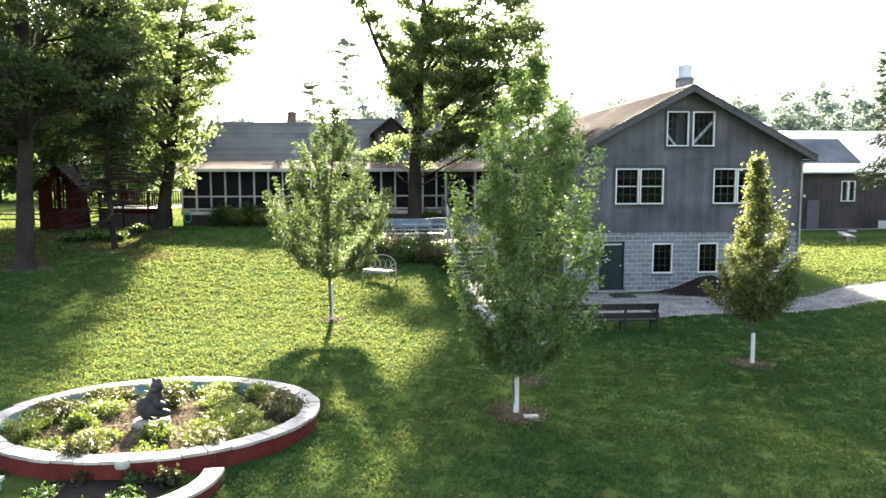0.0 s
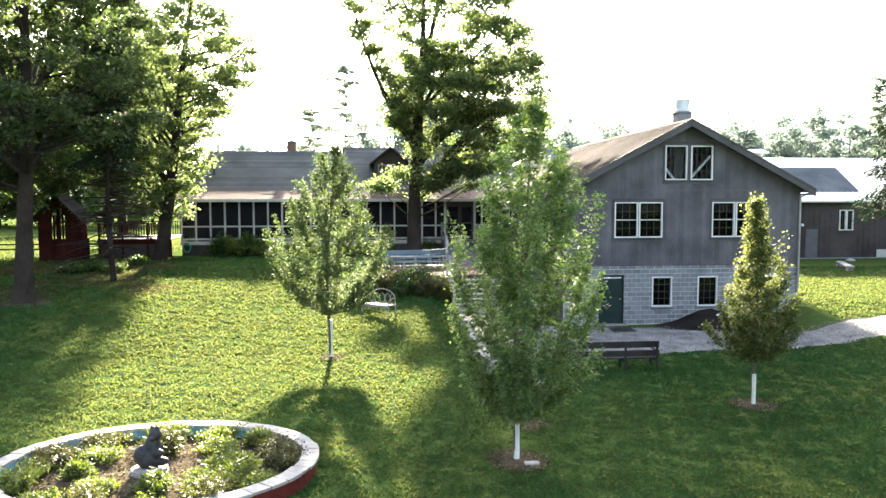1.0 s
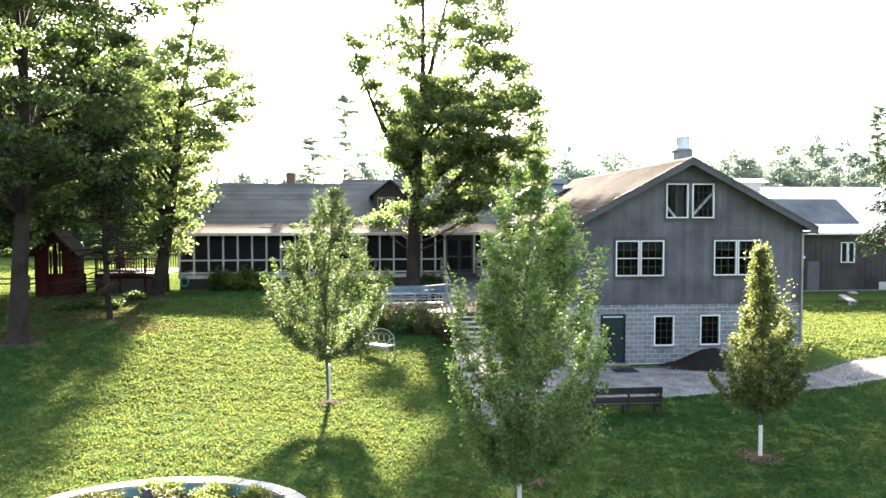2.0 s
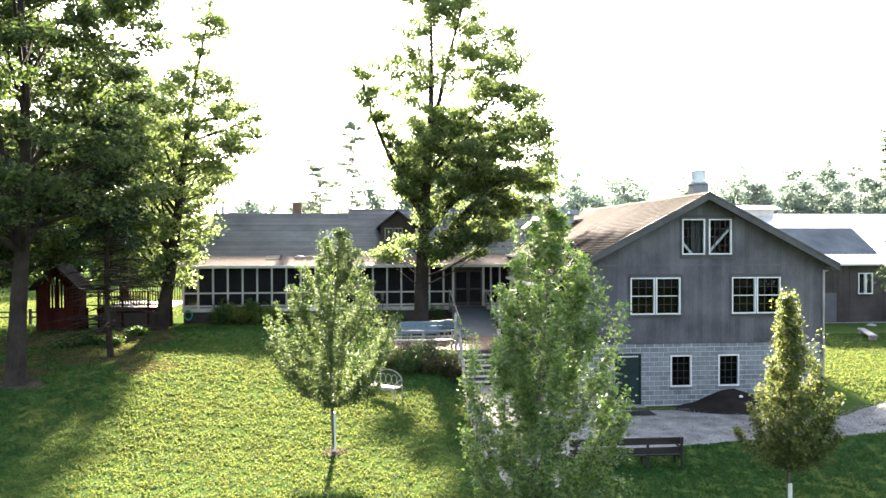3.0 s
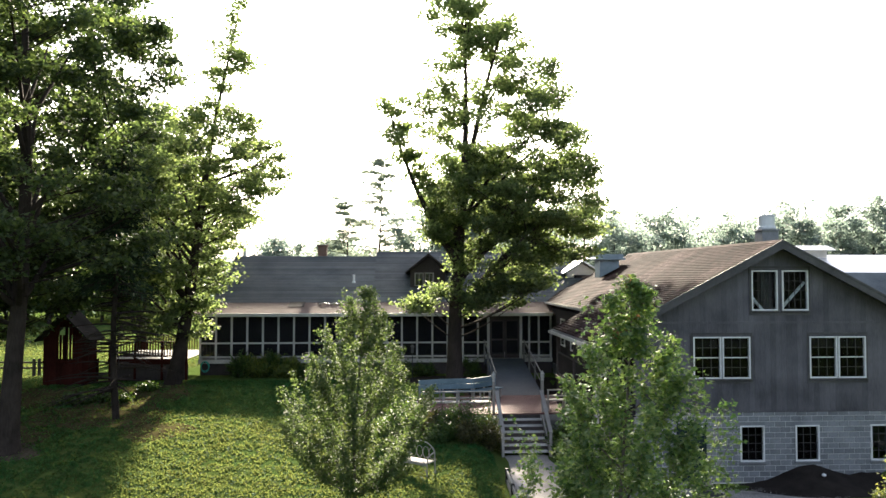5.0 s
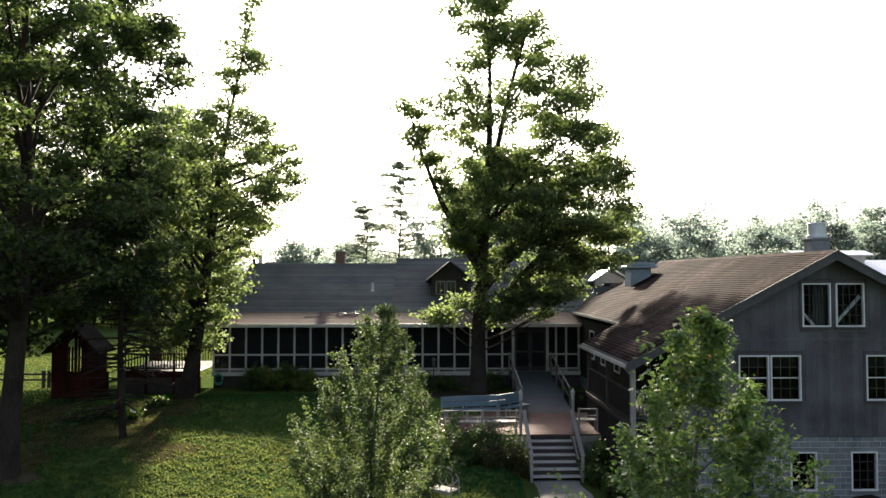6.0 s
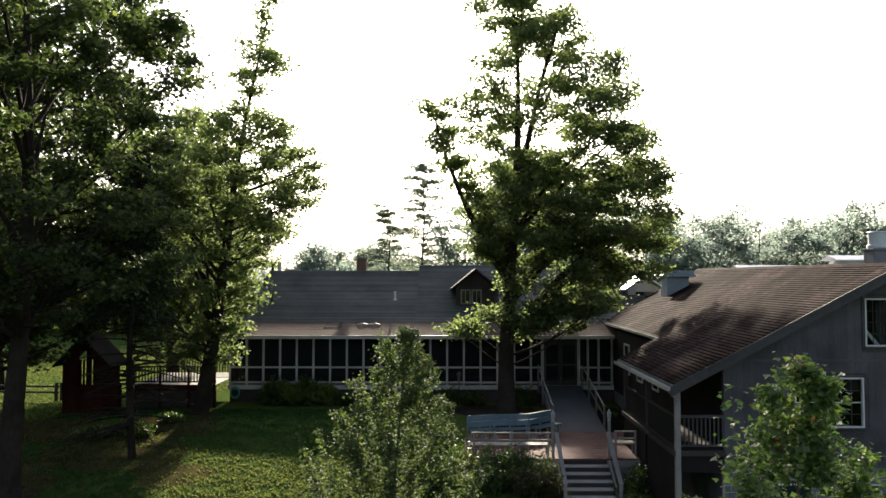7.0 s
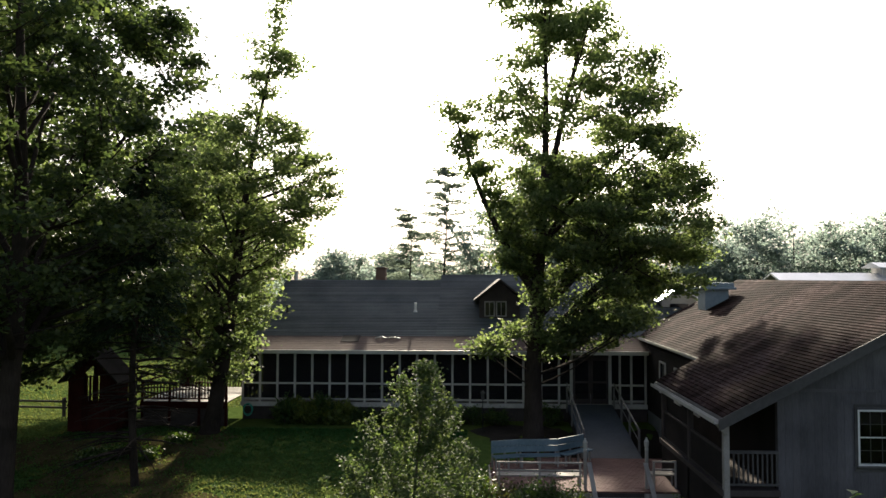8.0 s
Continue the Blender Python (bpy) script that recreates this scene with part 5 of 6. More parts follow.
# conifers beyond the roofs and by the drive
conifer("spruce_tree", 25.6, 36.5, 13.6, 0.25, lambda f: 3.0 * (1 - 0.8 * f), 4.8, 17, 8, 170, 0.24, "dark spruce with drooping branches by the drive", 31, 0.3)
conifer("pine_tree", -4.9, 84.0, 20.0, 0.2, lambda f: 6.2 * (1 - 0.72 * f), 6.5, 20, 4, 90, 0.44, "tall open pine beyond the lodge roof", 32, -0.12, spread=0.22, material=HAZED_NEEDLE)
conifer("pine_tree", -8.6, 86.0, 15.5, 0.18, lambda f: 6.0 * (1 - 0.68 * f), 5.0, 15, 4, 90, 0.44, "tall open pine beyond the lodge roof", 33, -0.12, spread=0.22, material=HAZED_NEEDLE)


conifer("pine_tree", 69.0, 99.0, 22.0, 0.24, lambda f: 4.2 * (1 - 0.7 * f), 6.0, 26, 4, 60, 0.5, "tall hazy pine in the far woods", 34, -0.12, spread=0.22, material=HAZED_NEEDLE)


def far_wood(name, spots, label):
    """Distant broadleaf trees; each one a tree of its own."""
    for i, (x, y, top, r) in enumerate(spots):
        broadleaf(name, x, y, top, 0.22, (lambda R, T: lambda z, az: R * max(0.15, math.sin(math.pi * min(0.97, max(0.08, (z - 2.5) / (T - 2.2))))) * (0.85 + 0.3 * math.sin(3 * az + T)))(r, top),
                  3.2 + 0.8 * (i % 3), 70, 0.9, 8000, 0.4, HAZED_LEAF, BARK, label, 100 + i, limbs=6, sides=6, taper=1.2)


wr = np.random.default_rng(5)
# Second and third trees hide behind the maple, added to shade the deck
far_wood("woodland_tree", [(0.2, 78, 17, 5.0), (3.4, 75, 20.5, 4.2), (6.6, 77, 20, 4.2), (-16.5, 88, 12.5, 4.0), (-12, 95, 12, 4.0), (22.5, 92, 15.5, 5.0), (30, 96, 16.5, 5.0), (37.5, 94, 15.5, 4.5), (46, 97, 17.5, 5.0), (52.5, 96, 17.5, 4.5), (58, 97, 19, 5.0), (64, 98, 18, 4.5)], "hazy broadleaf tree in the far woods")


def woods(name, spots, n, leaf, label, seed, material=None):
    """A belt of distant trees that nobody could count."""
    rng = np.random.default_rng(seed)
    verts, faces, pos = [], [], []
    for x, y, top, r in spots:
        z0 = float(height(x, y)) - 0.2
        tube(verts, faces, [(x, y, z0), (x + 0.2, y, z0 + 0.5 * (top - z0)), (x, y, top - 1)], [0.26, 0.18, 0.04], 5)
        for k in range(16):
            u = rng.random()
            az = rng.uniform(0, 6.283)
            R = r * (0.25 + 0.9 * math.sin(math.pi * (0.12 + 0.8 * u))) * rng.uniform(0.3, 1.0)
            c = np.array([x + R * math.cos(az), y + R * math.sin(az), z0 + 1.8 + (top - z0 - 2.2) * u])
            tube(verts, faces, [(x, y, c[2] - 0.3 * R), tuple(c)], [0.06, 0.02], 3)
            m = n // 16
            pos.append(c + rng.normal(size=(m, 3)) * np.array([1.0, 1.0, 0.7]) * rng.uniform(0.7, 1.4))
    pos = np.concatenate(pos)
    t = thing(name, spots[0][0], spots[0][1], 0.0, label, "woods", kind="stuff")
    part("trunk", None, None, t, me=raw_mesh("trunk", verts, faces, BARK))
    part("foliage", None, None, t, me=leaf_mesh("foliage", pos, leaf * rng.uniform(0.6, 1.3, len(pos)), rng, material or HAZED_LEAF, DIAMOND, 0.3))


row = lambda n, x0, dx, y, dy, lo, hi: [(x0 + dx * i + wr.uniform(-1.4, 1.4), y + wr.uniform(-dy, dy), wr.uniform(lo, hi), wr.uniform(2.6, 4.2)) for i in range(n)]
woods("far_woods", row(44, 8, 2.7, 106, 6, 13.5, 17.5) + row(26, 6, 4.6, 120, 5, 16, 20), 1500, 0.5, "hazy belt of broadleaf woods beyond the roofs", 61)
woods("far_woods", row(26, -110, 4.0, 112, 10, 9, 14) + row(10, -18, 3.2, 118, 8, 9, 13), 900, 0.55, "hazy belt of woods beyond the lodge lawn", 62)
# Unseen belt, added behind the camera to darken reflections and front walls
woods("far_woods", row(44, -75, 3.6, -30, 8, 15, 21) + row(14, -70, 0.6, 10, 34, 14, 20) + row(14, 62, 0.6, 14, 34, 13, 19), 420, 0.95, "unseen belt of woods added behind the camera to cut sky light", 63)
woods("wood_edge", row(20, -84, 2.8, 97, 3, 12, 16) + row(14, -84, 4.0, 107, 4, 14, 19), 1100, 0.75, "dark edge of the woods beyond the playhouse lawn", 64, WOOD_EDGE)


# ---- shrubs and beds ----
def shrub(name, x, y, r, h, material, n, leaf, label, seed, group="", category="shrub", stretch=1.0, blades=False, z=None):
    """A low plant: stems from one root and leaves round their ends."""
    rng = np.random.default_rng(seed)
    z0 = (float(height(x, y)) if z is None else z) - 0.03
    t = thing(name, x, y, z0, label, category, group)
    verts, faces = [], []
    tips = []
    m = 26 if blades else 16
    for i in range(m):
        az, u = rng.uniform(0, 6.283), rng.uniform(0.1, 1) ** 0.6
        e = np.array([x + math.cos(az) * r * u * stretch, y + math.sin(az) * r * u, z0 + h * rng.uniform(0.55, 1.0) * (1 - 0.45 * u * u)])
        a = np.array([x + 0.12 * r * math.cos(az) * stretch, y + 0.12 * r * math.sin(az), z0])
        tube(verts, faces, [a, (a + e) / 2 + np.array([0, 0, 0.1 * h]), e], [0.012, 0.008, 0.004], 4)
        tips.append((a, e))
    part("stems", None, None, t, me=raw_mesh("stems", verts, faces, BARK_YOUNG))
    k = n // m
    a = np.array([p[0] for p in tips])[:, None]
    e = np.array([p[1] for p in tips])[:, None]
    u = rng.beta(2.4, 1.0, size=(m, k, 1)) * 1.08
    pos = (a + (e - a) * u + rng.normal(size=(m, k, 3)) * np.array([0.2 * r * stretch, 0.2 * r, 0.13 * h])).reshape(-1, 3)
    pos[:, 2] = np.maximum(pos[:, 2], z0 + 0.03)
    along = np.repeat((e - a) / (np.linalg.norm(e - a, axis=2)[:, :, None] + 1e-6), k, 1).reshape(-1, 3)
    me = leaf_mesh("leaves", pos, leaf * rng.uniform(0.6, 1.3, len(pos)), rng, material, SPRAY if blades else DIAMOND, 0.4, 0.0, along if blades else None)
    part("leaves", None, None, t, me=me)
    return t


sr = np.random.default_rng(77)
for i, (x, y, r, h) in enumerate(((-1.4, 35.2, 0.7, 1.3), (-0.4, 35.3, 0.65, 1.15), (0.6, 35.1, 0.75, 1.5), (1.05, 34.5, 0.5, 1.3), (-2.3, 35.0, 0.7, 1.5), (-0.8, 34.4, 0.5, 0.8), (0.25, 34.2, 0.5, 0.9), (-2.9, 34.2, 0.55, 1.0))):
    shrub("bush", x, y, r, h, SHRUB_LEAF if i % 3 else DRY_HERB, 2600, 0.085, "leafy dark green bush below the deck bench", 200 + i, "bushes below the deck")
for i, (x, y, r, h) in enumerate(((3.9, 34.9, 0.55, 1.2), (4.5, 35.3, 0.6, 1.4), (4.0, 33.8, 0.5, 0.9), (5.0, 34.2, 0.6, 1.1), (5.2, 33.0, 0.5, 0.9), (4.3, 32.6, 0.45, 0.8))):
    shrub("bush", x, y, r, h, SHRUB_LEAF, 2200, 0.085, "leafy green bush beside the stairs", 220 + i, "bushes beside the stairs")
for i in range(6):
    shrub("ornamental_grass", -11.2 + 0.55 * i, 45.9 + 0.2 * (i % 2), 0.55, 1.25 - 0.12 * (i % 3), HERB_LEAF if i % 3 else SHRUB_LEAF, 1500, 0.3, "tall ornamental grass against the porch skirt", 240 + i, "grasses along the porch", "grass clump", blades=True)
for i, (x, r, h) in enumerate(((-7.9, 0.5, 0.7), (-7.1, 0.55, 0.8), (-6.2, 0.5, 0.6), (-5.2, 0.6, 0.9), (-3.6, 0.6, 0.8), (-2.4, 0.7, 1.0), (-1.2, 0.6, 0.9), (1.3, 0.5, 1.0))):
    shrub("bush", x, 46.0, r, h, SHRUB_LEAF, 1500, 0.09, "low dark bush against the porch skirt", 250 + i, "bushes along the porch")
for i in range(5):
    shrub("fern", -17.6 + 0.75 * i + sr.uniform(-0.3, 0.3), 39.4 + 0.4 * i % 3 + sr.uniform(-1, 1), 0.5, 0.5, SHRUB_LEAF, 700, 0.14, "low woodland plant in the shade", 270 + i, "shade plants", "plant")


def soil_disc(name, x, y, r, label, material, lift=0.05):
    """A bare ring of soil round a trunk, higher at the middle."""
    bm = bmesh.new()
    rings = []
    for k, (f, z) in enumerate(((0.0, 1.0), (0.35, 0.9), (0.7, 0.55), (1.0, 0.0))):
        row = []
        for a in range(20):
            rr = r * f * (1 + 0.16 * math.sin(3 * a / 20 * 6.283 + x) + 0.08 * math.sin(7 * a / 20 * 6.283))
            px, py = x + rr * math.cos(a / 20 * 6.283), y + rr * math.sin(a / 20 * 6.283)
            row.append(bm.verts.new((px, py, float(height(px, py)) + 0.012 + lift * z - (0.03 if f == 1 else 0))))
        rings.append(row)
    for p, q in zip(rings[1:], rings[2:]):
        for a in range(20):
            bm.faces.new((p[a], p[(a + 1) % 20], q[(a + 1) % 20], q[a])).smooth = True
    bm.faces.new(rings[1])
    for v in rings[0]:
        bm.verts.remove(v)
    bmesh.ops.recalc_face_normals(bm, faces=bm.faces[:])
    return tagged(part(name, bm, material), label, "soil", kind="structure")


soil_disc("soil_ring", -3.55, 25.64, 0.42, "bare soil ring round a young tree", SOIL)
soil_disc("soil_ring", 1.0, 16.6, 0.66, "bare soil ring with wood chips round a young tree", SOIL)
soil_disc("soil_ring", 8.2, 19.9, 0.6, "bare reddish soil ring round a young tree", SOIL)
soil_disc("soil_ring", 1.75, 18.9, 0.45, "patch of bare soil and dry leaves in the lawn", SOIL, 0.02)
for lx, ly, lr in ((-15.2, 37.6, 3.4), (-18.4, 33.4, 3.0), (-14.4, 41.8, 2.6), (-19.6, 40.6, 2.6), (-12.2, 35.2, 1.6)):
    soil_disc("leaf_litter", lx, ly, lr, "brown needles and bare earth under the old trees", LITTER, 0.015)
soil_disc("soil_ring", 0.2, 42.2, 1.0, "bare soil round the old maple", SOIL)
# Mulch-dark discs paint the shade over the earth by the ramp
soil_disc("shade_bed", 0.3, 43.6, 2.9, "bare earth beside the ramp with shade painted in", MULCH_SHADE, 0.03)
soil_disc("shade_bed", 5.0, 43.4, 2.6, "bare earth between ramp and house with shade painted in", MULCH_SHADE, 0.02)
soil_disc("soil_ring", -16.3, 32.3, 1.2, "bare soil round the old maple", SOIL)
tagged(part("paving_stone", boxes((1.1, 1.42, 16.28, 16.44, -0.37, -0.29), bevel=0.012), CAPSTONE), "pale stone block lying by the trunk", "stone")


def mulch_heap():
    bm = bmesh.new()
    n, m = 26, 10
    rows = []
    for j in range(m):
        row = []
        for i in range(n):
            u, v = i / (n - 1), j / (m - 1)
            x = 9.6 + 5.6 * u
            y = 30.0 + 1.9 * v
            hump = (math.exp(-((x - 12.6) / 1.25) ** 2) * 0.62 + 0.2 * math.exp(-((x - 14.6) / 0.6) ** 2)) * v ** 0.8
            hump += 0.05 * noise.noise((x * 3, y * 3, 0)) * v
            row.append(bm.verts.new((x, y, float(height(x, y)) - 0.02 + hump + 0.06 * math.sin(math.pi * u) * min(1, v * 3))))
        rows.append(row)
    for p, q in zip(rows, rows[1:]):
        for i in range(n - 1):
            bm.faces.new((p[i], p[i + 1], q[i + 1], q[i])).smooth = True
    ob = tagged(part("mulch_bed", bm, MULCH_SHADE), "dark mulch heaped against the basement wall", "mulch")
    tagged(part("white_stone", lathe([(0.02, 0.33), (0.07, 0.34), (0.08, 0.38), (0.04, 0.42)], 12.6, 31.0, 9), WHITE), "small white stone on the mulch", "stone")
    return ob


mulch_heap()
tagged(part("door_mat", boxes((7.75, 8.75, 30.2, 30.95, -0.125, -0.1), bevel=0.006), BLACK), "black rubber mat before the basement door", "mat")


# ---- the round pond bed ----
PX, PYC, PRX, PRY, CAP_Z = -6.65, 16.45, 3.3, 2.65, 0.02


def ring_wall(bm, cx, cy, rx, ry, thick, z0, z1, a0=0.0, a1=6.28319, n=64):
    cols = []
    closed = a1 - a0 > 6.28
    for k in range(n if closed else n + 1):
        a = a0 + (a1 - a0) * k / n
        c, s = math.cos(a), math.sin(a)
        cols.append([bm.verts.new((cx + (rx + d) * c, cy + (ry + d) * s, z)) for d, z in ((0, z0), (0, z1), (-thick, z1), (-thick, z0))])
    m = len(cols)
    for k in range(m if closed else m - 1):
        p, q = cols[k], cols[(k + 1) % m]
        for i in range(4):
            bm.faces.new((p[i], p[(i + 1) % 4], q[(i + 1) % 4], q[i]))
    if not closed:
        bm.faces.new(cols[0]), bm.faces.new(cols[-1])
    bmesh.ops.recalc_face_normals(bm, faces=bm.faces[:])
    return bm


def pond():
    t = thing("planted_pond", PX, PYC, -0.45, "oval masonry pond, red outside, planted as a flower bed", "planter")
    part("outer_wall", ring_wall(bmesh.new(), PX, PYC, PRX - 0.03, PRY - 0.03, 0.16, -0.7, CAP_Z - 0.06), POND_RED, t, "oxide red painted outer wall")
    part("inner_wall", ring_wall(bmesh.new(), PX, PYC, PRX - 0.191, PRY - 0.191, 0.12, -0.7, CAP_Z - 0.061), POND_BLUE, t, "faded pool-blue inner wall")
    soil = bmesh.new()
    rows = []
    for f in (0.0001, 0.3, 0.6, 0.85, 1.0):
        rows.append([soil.verts.new((PX + (PRX - 0.25) * f * math.cos(a / 40 * 6.283), PYC + (PRY - 0.25) * f * math.sin(a / 40 * 6.283),
                                     -0.19 - 0.07 * f + 0.04 * noise.noise((f * 4, a * 0.6, 3)))) for a in range(40)])
    for p, q in zip(rows, rows[1:]):
        for a in range(40):
            soil.faces.new((p[a], p[(a + 1) % 40], q[(a + 1) % 40], q[a])).smooth = True
    bmesh.ops.recalc_face_normals(soil, faces=soil.faces[:])
    part("soil", soil, SOIL, t, "crumbly pale brown soil")
    for k in range(46):
        a0 = 6.28319 * k / 46
        part("coping_stone", ring_wall(bmesh.new(), PX, PYC, PRX + 0.04 + 0.015 * math.sin(k * 2.3), PRY + 0.04 + 0.015 * math.sin(k * 2.3), 0.36, CAP_Z - 0.058, CAP_Z + 0.006 * math.sin(k * 1.7), a0 + 0.004, a0 + 6.28319 / 46 - 0.004, 3), CAPSTONE, t)
    part("spout_stone", lathe([(0.02, -0.12), (0.12, -0.1), (0.14, 0.0), (0.12, 0.05), (0.03, 0.06)], PX + 0.15, PYC - PRY - 0.02, 14), CAPSTONE, t, "rounded pale spout stone in the rim")
    return t


pond()


def lower_basin():
    t = thing("lower_basin", -6.8, 12.9, -0.5, "lower curved basin wall, red outside and blue inside", "planter")
    part("outer_wall", ring_wall(bmesh.new(), -6.75, 13.55, 1.95, 1.75, 0.16, -0.8, -0.19, 3.05, 6.36, 40), POND_RED, t)
    part("inner_wall", ring_wall(bmesh.new(), -6.75, 13.55, 1.79, 1.59, 0.06, -0.8, -0.191, 3.05, 6.36, 40), POND_BLUE, t)
    for k in range(14):
        a0 = 3.05 + 3.31 * k / 14
        part("coping_stone", ring_wall(bmesh.new(), -6.75, 13.55, 2.0, 1.8, 0.34, -0.188, -0.13, a0 + 0.004, a0 + 3.31 / 14 - 0.004, 3), CAPSTONE, t)
    return t


lower_basin()
soil_disc("soil_ring", -6.75, 13.25, 1.3, "dark damp soil in the lower basin", MULCH_SHADE, 0.03)
for i, (x, y, r) in enumerate(((-7.6, 13.2, 0.3), (-6.9, 12.6, 0.28), (-6.2, 13.0, 0.3), (-7.2, 13.9, 0.26), (-6.3, 13.7, 0.24))):
    shrub("perennial", x, y, r, 0.26, DRY_HERB if i % 2 else SHRUB_LEAF, 700, 0.06, "low dark plant in the lower basin", 350 + i, "basin plants", "plant")
kinds = ((HERB_LEAF, "bright lime-green perennial clump in the pond bed", 0.42, 0.3), (DRY_HERB, "dark flowering perennial clump in the pond bed", 0.48, 0.4), (HERB_LEAF, "yellow-green daylily clump in the pond bed", 0.36, 0.34))
pr = np.random.default_rng(9)
spots = [(0.08, 0.42), (0.9, 0.5), (1.7, 0.45), (2.5, 0.5), (3.3, 0.45), (4.1, 0.48), (4.9, 0.42), (5.6, 0.5),
         (0.35, 0.78), (0.02, 0.8), (0.75, 0.8), (1.2, 0.8), (1.7, 0.78), (2.2, 0.8), (2.75, 0.78), (3.1, 0.8), (3.5, 0.78), (3.95, 0.75), (4.4, 0.78), (4.85, 0.75), (5.3, 0.78), (5.8, 0.76), (6.1, 0.55)]
for i, (a, f) in enumerate(spots):
    dark = i in (9, 8, 13, 14, 18, 20, 2)
    mt, lb, r, h = kinds[1] if dark else kinds[0 if i % 2 else 2]
    r, h = r * pr.uniform(0.8, 1.2), h * pr.uniform(0.8, 1.25)
    shrub("perennial", PX + PRX * f * math.cos(a), PYC + PRY * f * math.sin(a), r, h, mt, 2200, 0.055 if i % 2 else 0.12, lb, 300 + i, "pond bed plants", "plant", blades=(i % 2 == 0), z=-0.23)
for i, x in enumerate((-5.55, -5.75)):
    shrub("perennial", x, 13.6, 0.16, 0.4, DRY_HERB, 300, 0.07, "dry seed stalks against the red pond wall", 340 + i, "pond bed plants", "plant", z=-0.4)


def statue():
    """A crouching figure in dark stone, one plain mesh."""
    bm = bmesh.new()
    for x, y, z, r, sx, sy, sz in ((0, 0, 0.2, 0.24, 1.1, 1.0, 0.95), (-0.1, -0.05, 0.3, 0.18, 1, 1, 1.1), (0.08, 0, 0.46, 0.19, 0.9, 0.85, 1.15), (0.14, -0.02, 0.7, 0.13, 1, 1, 1.05),
                                   (0.19, -0.03, 0.83, 0.05, 1, 1, 1.1), (0.08, 0.0, 0.83, 0.05, 1, 1, 1.1), (0.2, -0.13, 0.34, 0.09, 1.6, 1, 1), (0.26, -0.05, 0.14, 0.1, 1.5, 1, 0.9), (-0.2, 0.02, 0.25, 0.12, 1, 1, 1.6), (0.12, -0.15, 0.66, 0.06, 1, 1.2, 0.8)):
        g = bmesh.ops.create_uvsphere(bm, u_segments=14, v_segments=9, radius=r)
        for v in g["verts"]:
            v.co = Vector((v.co.x * sx + x - 6.77, v.co.y * sy + y + 16.4, v.co.z * sz + z - 0.12))
    for f in bm.faces:
        f.smooth = True
    ob = tagged(part("statue", bm, BRONZE), "dark weathered stone animal figure on a round plinth", "statue")
    rm = ob.modifiers.new("weld", "REMESH")
    rm.mode, rm.voxel_size, rm.use_smooth_shade = "VOXEL", 0.02, True
    tagged(part("plinth", lathe([(0.42, -0.3), (0.4, -0.2), (0.36, -0.17), (0.36, -0.12), (0.3, -0.1)], -6.77, 16.4, 24), CONCRETE), "round grey stone plinth under the statue", "plinth")


statue()


# ---- seats ----
def park_bench():
    b = thing("park_bench", 5.3, 23.7, -0.18, "long dark wooden park bench seen from behind", "bench")
    x0, x1, y = 3.55, 7.08, 23.75
    for k, (z, t) in enumerate(((0.66, 0.17), (0.38, 0.15))):
        part("back_slat", boxes((x0, x1, y + 0.02 - 0.02 * k, y + 0.06 - 0.02 * k, z - t / 2, z + t / 2 + 0.04), bevel=0.008), BENCH_DARK, b)
    for k in range(4):
        # Two far slats are pale to paint the light on the seat
        part("seat_slat", boxes((x0, x1, y + 0.1 + 0.12 * k, y + 0.2 + 0.12 * k, 0.2, 0.24), bevel=0.006), OLDWOOD if k > 1 else BENCH_DARK, b)
    for x in (3.75, 4.85, 5.95, 7.0):
        part("bench_leg", boxes((x - 0.035, x + 0.035, y - 0.03, y + 0.015, -0.22, 0.76), (x - 0.035, x + 0.035, y + 0.5, y + 0.56, -0.22, 0.19), (x - 0.03, x + 0.03, y + 0.02, y + 0.5, 0.12, 0.19), bevel=0.005), BENCH_DARK, b)
        part("armrest", boxes((x - 0.03, x + 0.03, y + 0.06, y + 0.56, 0.46, 0.5)), BENCH_DARK, b) if x in (3.75, 7.0) else None
    return b


park_bench()


def bow(bm, pts, r, n=6):
    verts, faces = [], []
    tube(verts, faces, pts, [r] * len(pts), n)
    vs = [bm.verts.new(tuple(v)) for v in verts]
    for f in faces:
        bm.faces.new([vs[i] for i in f])
    return bm


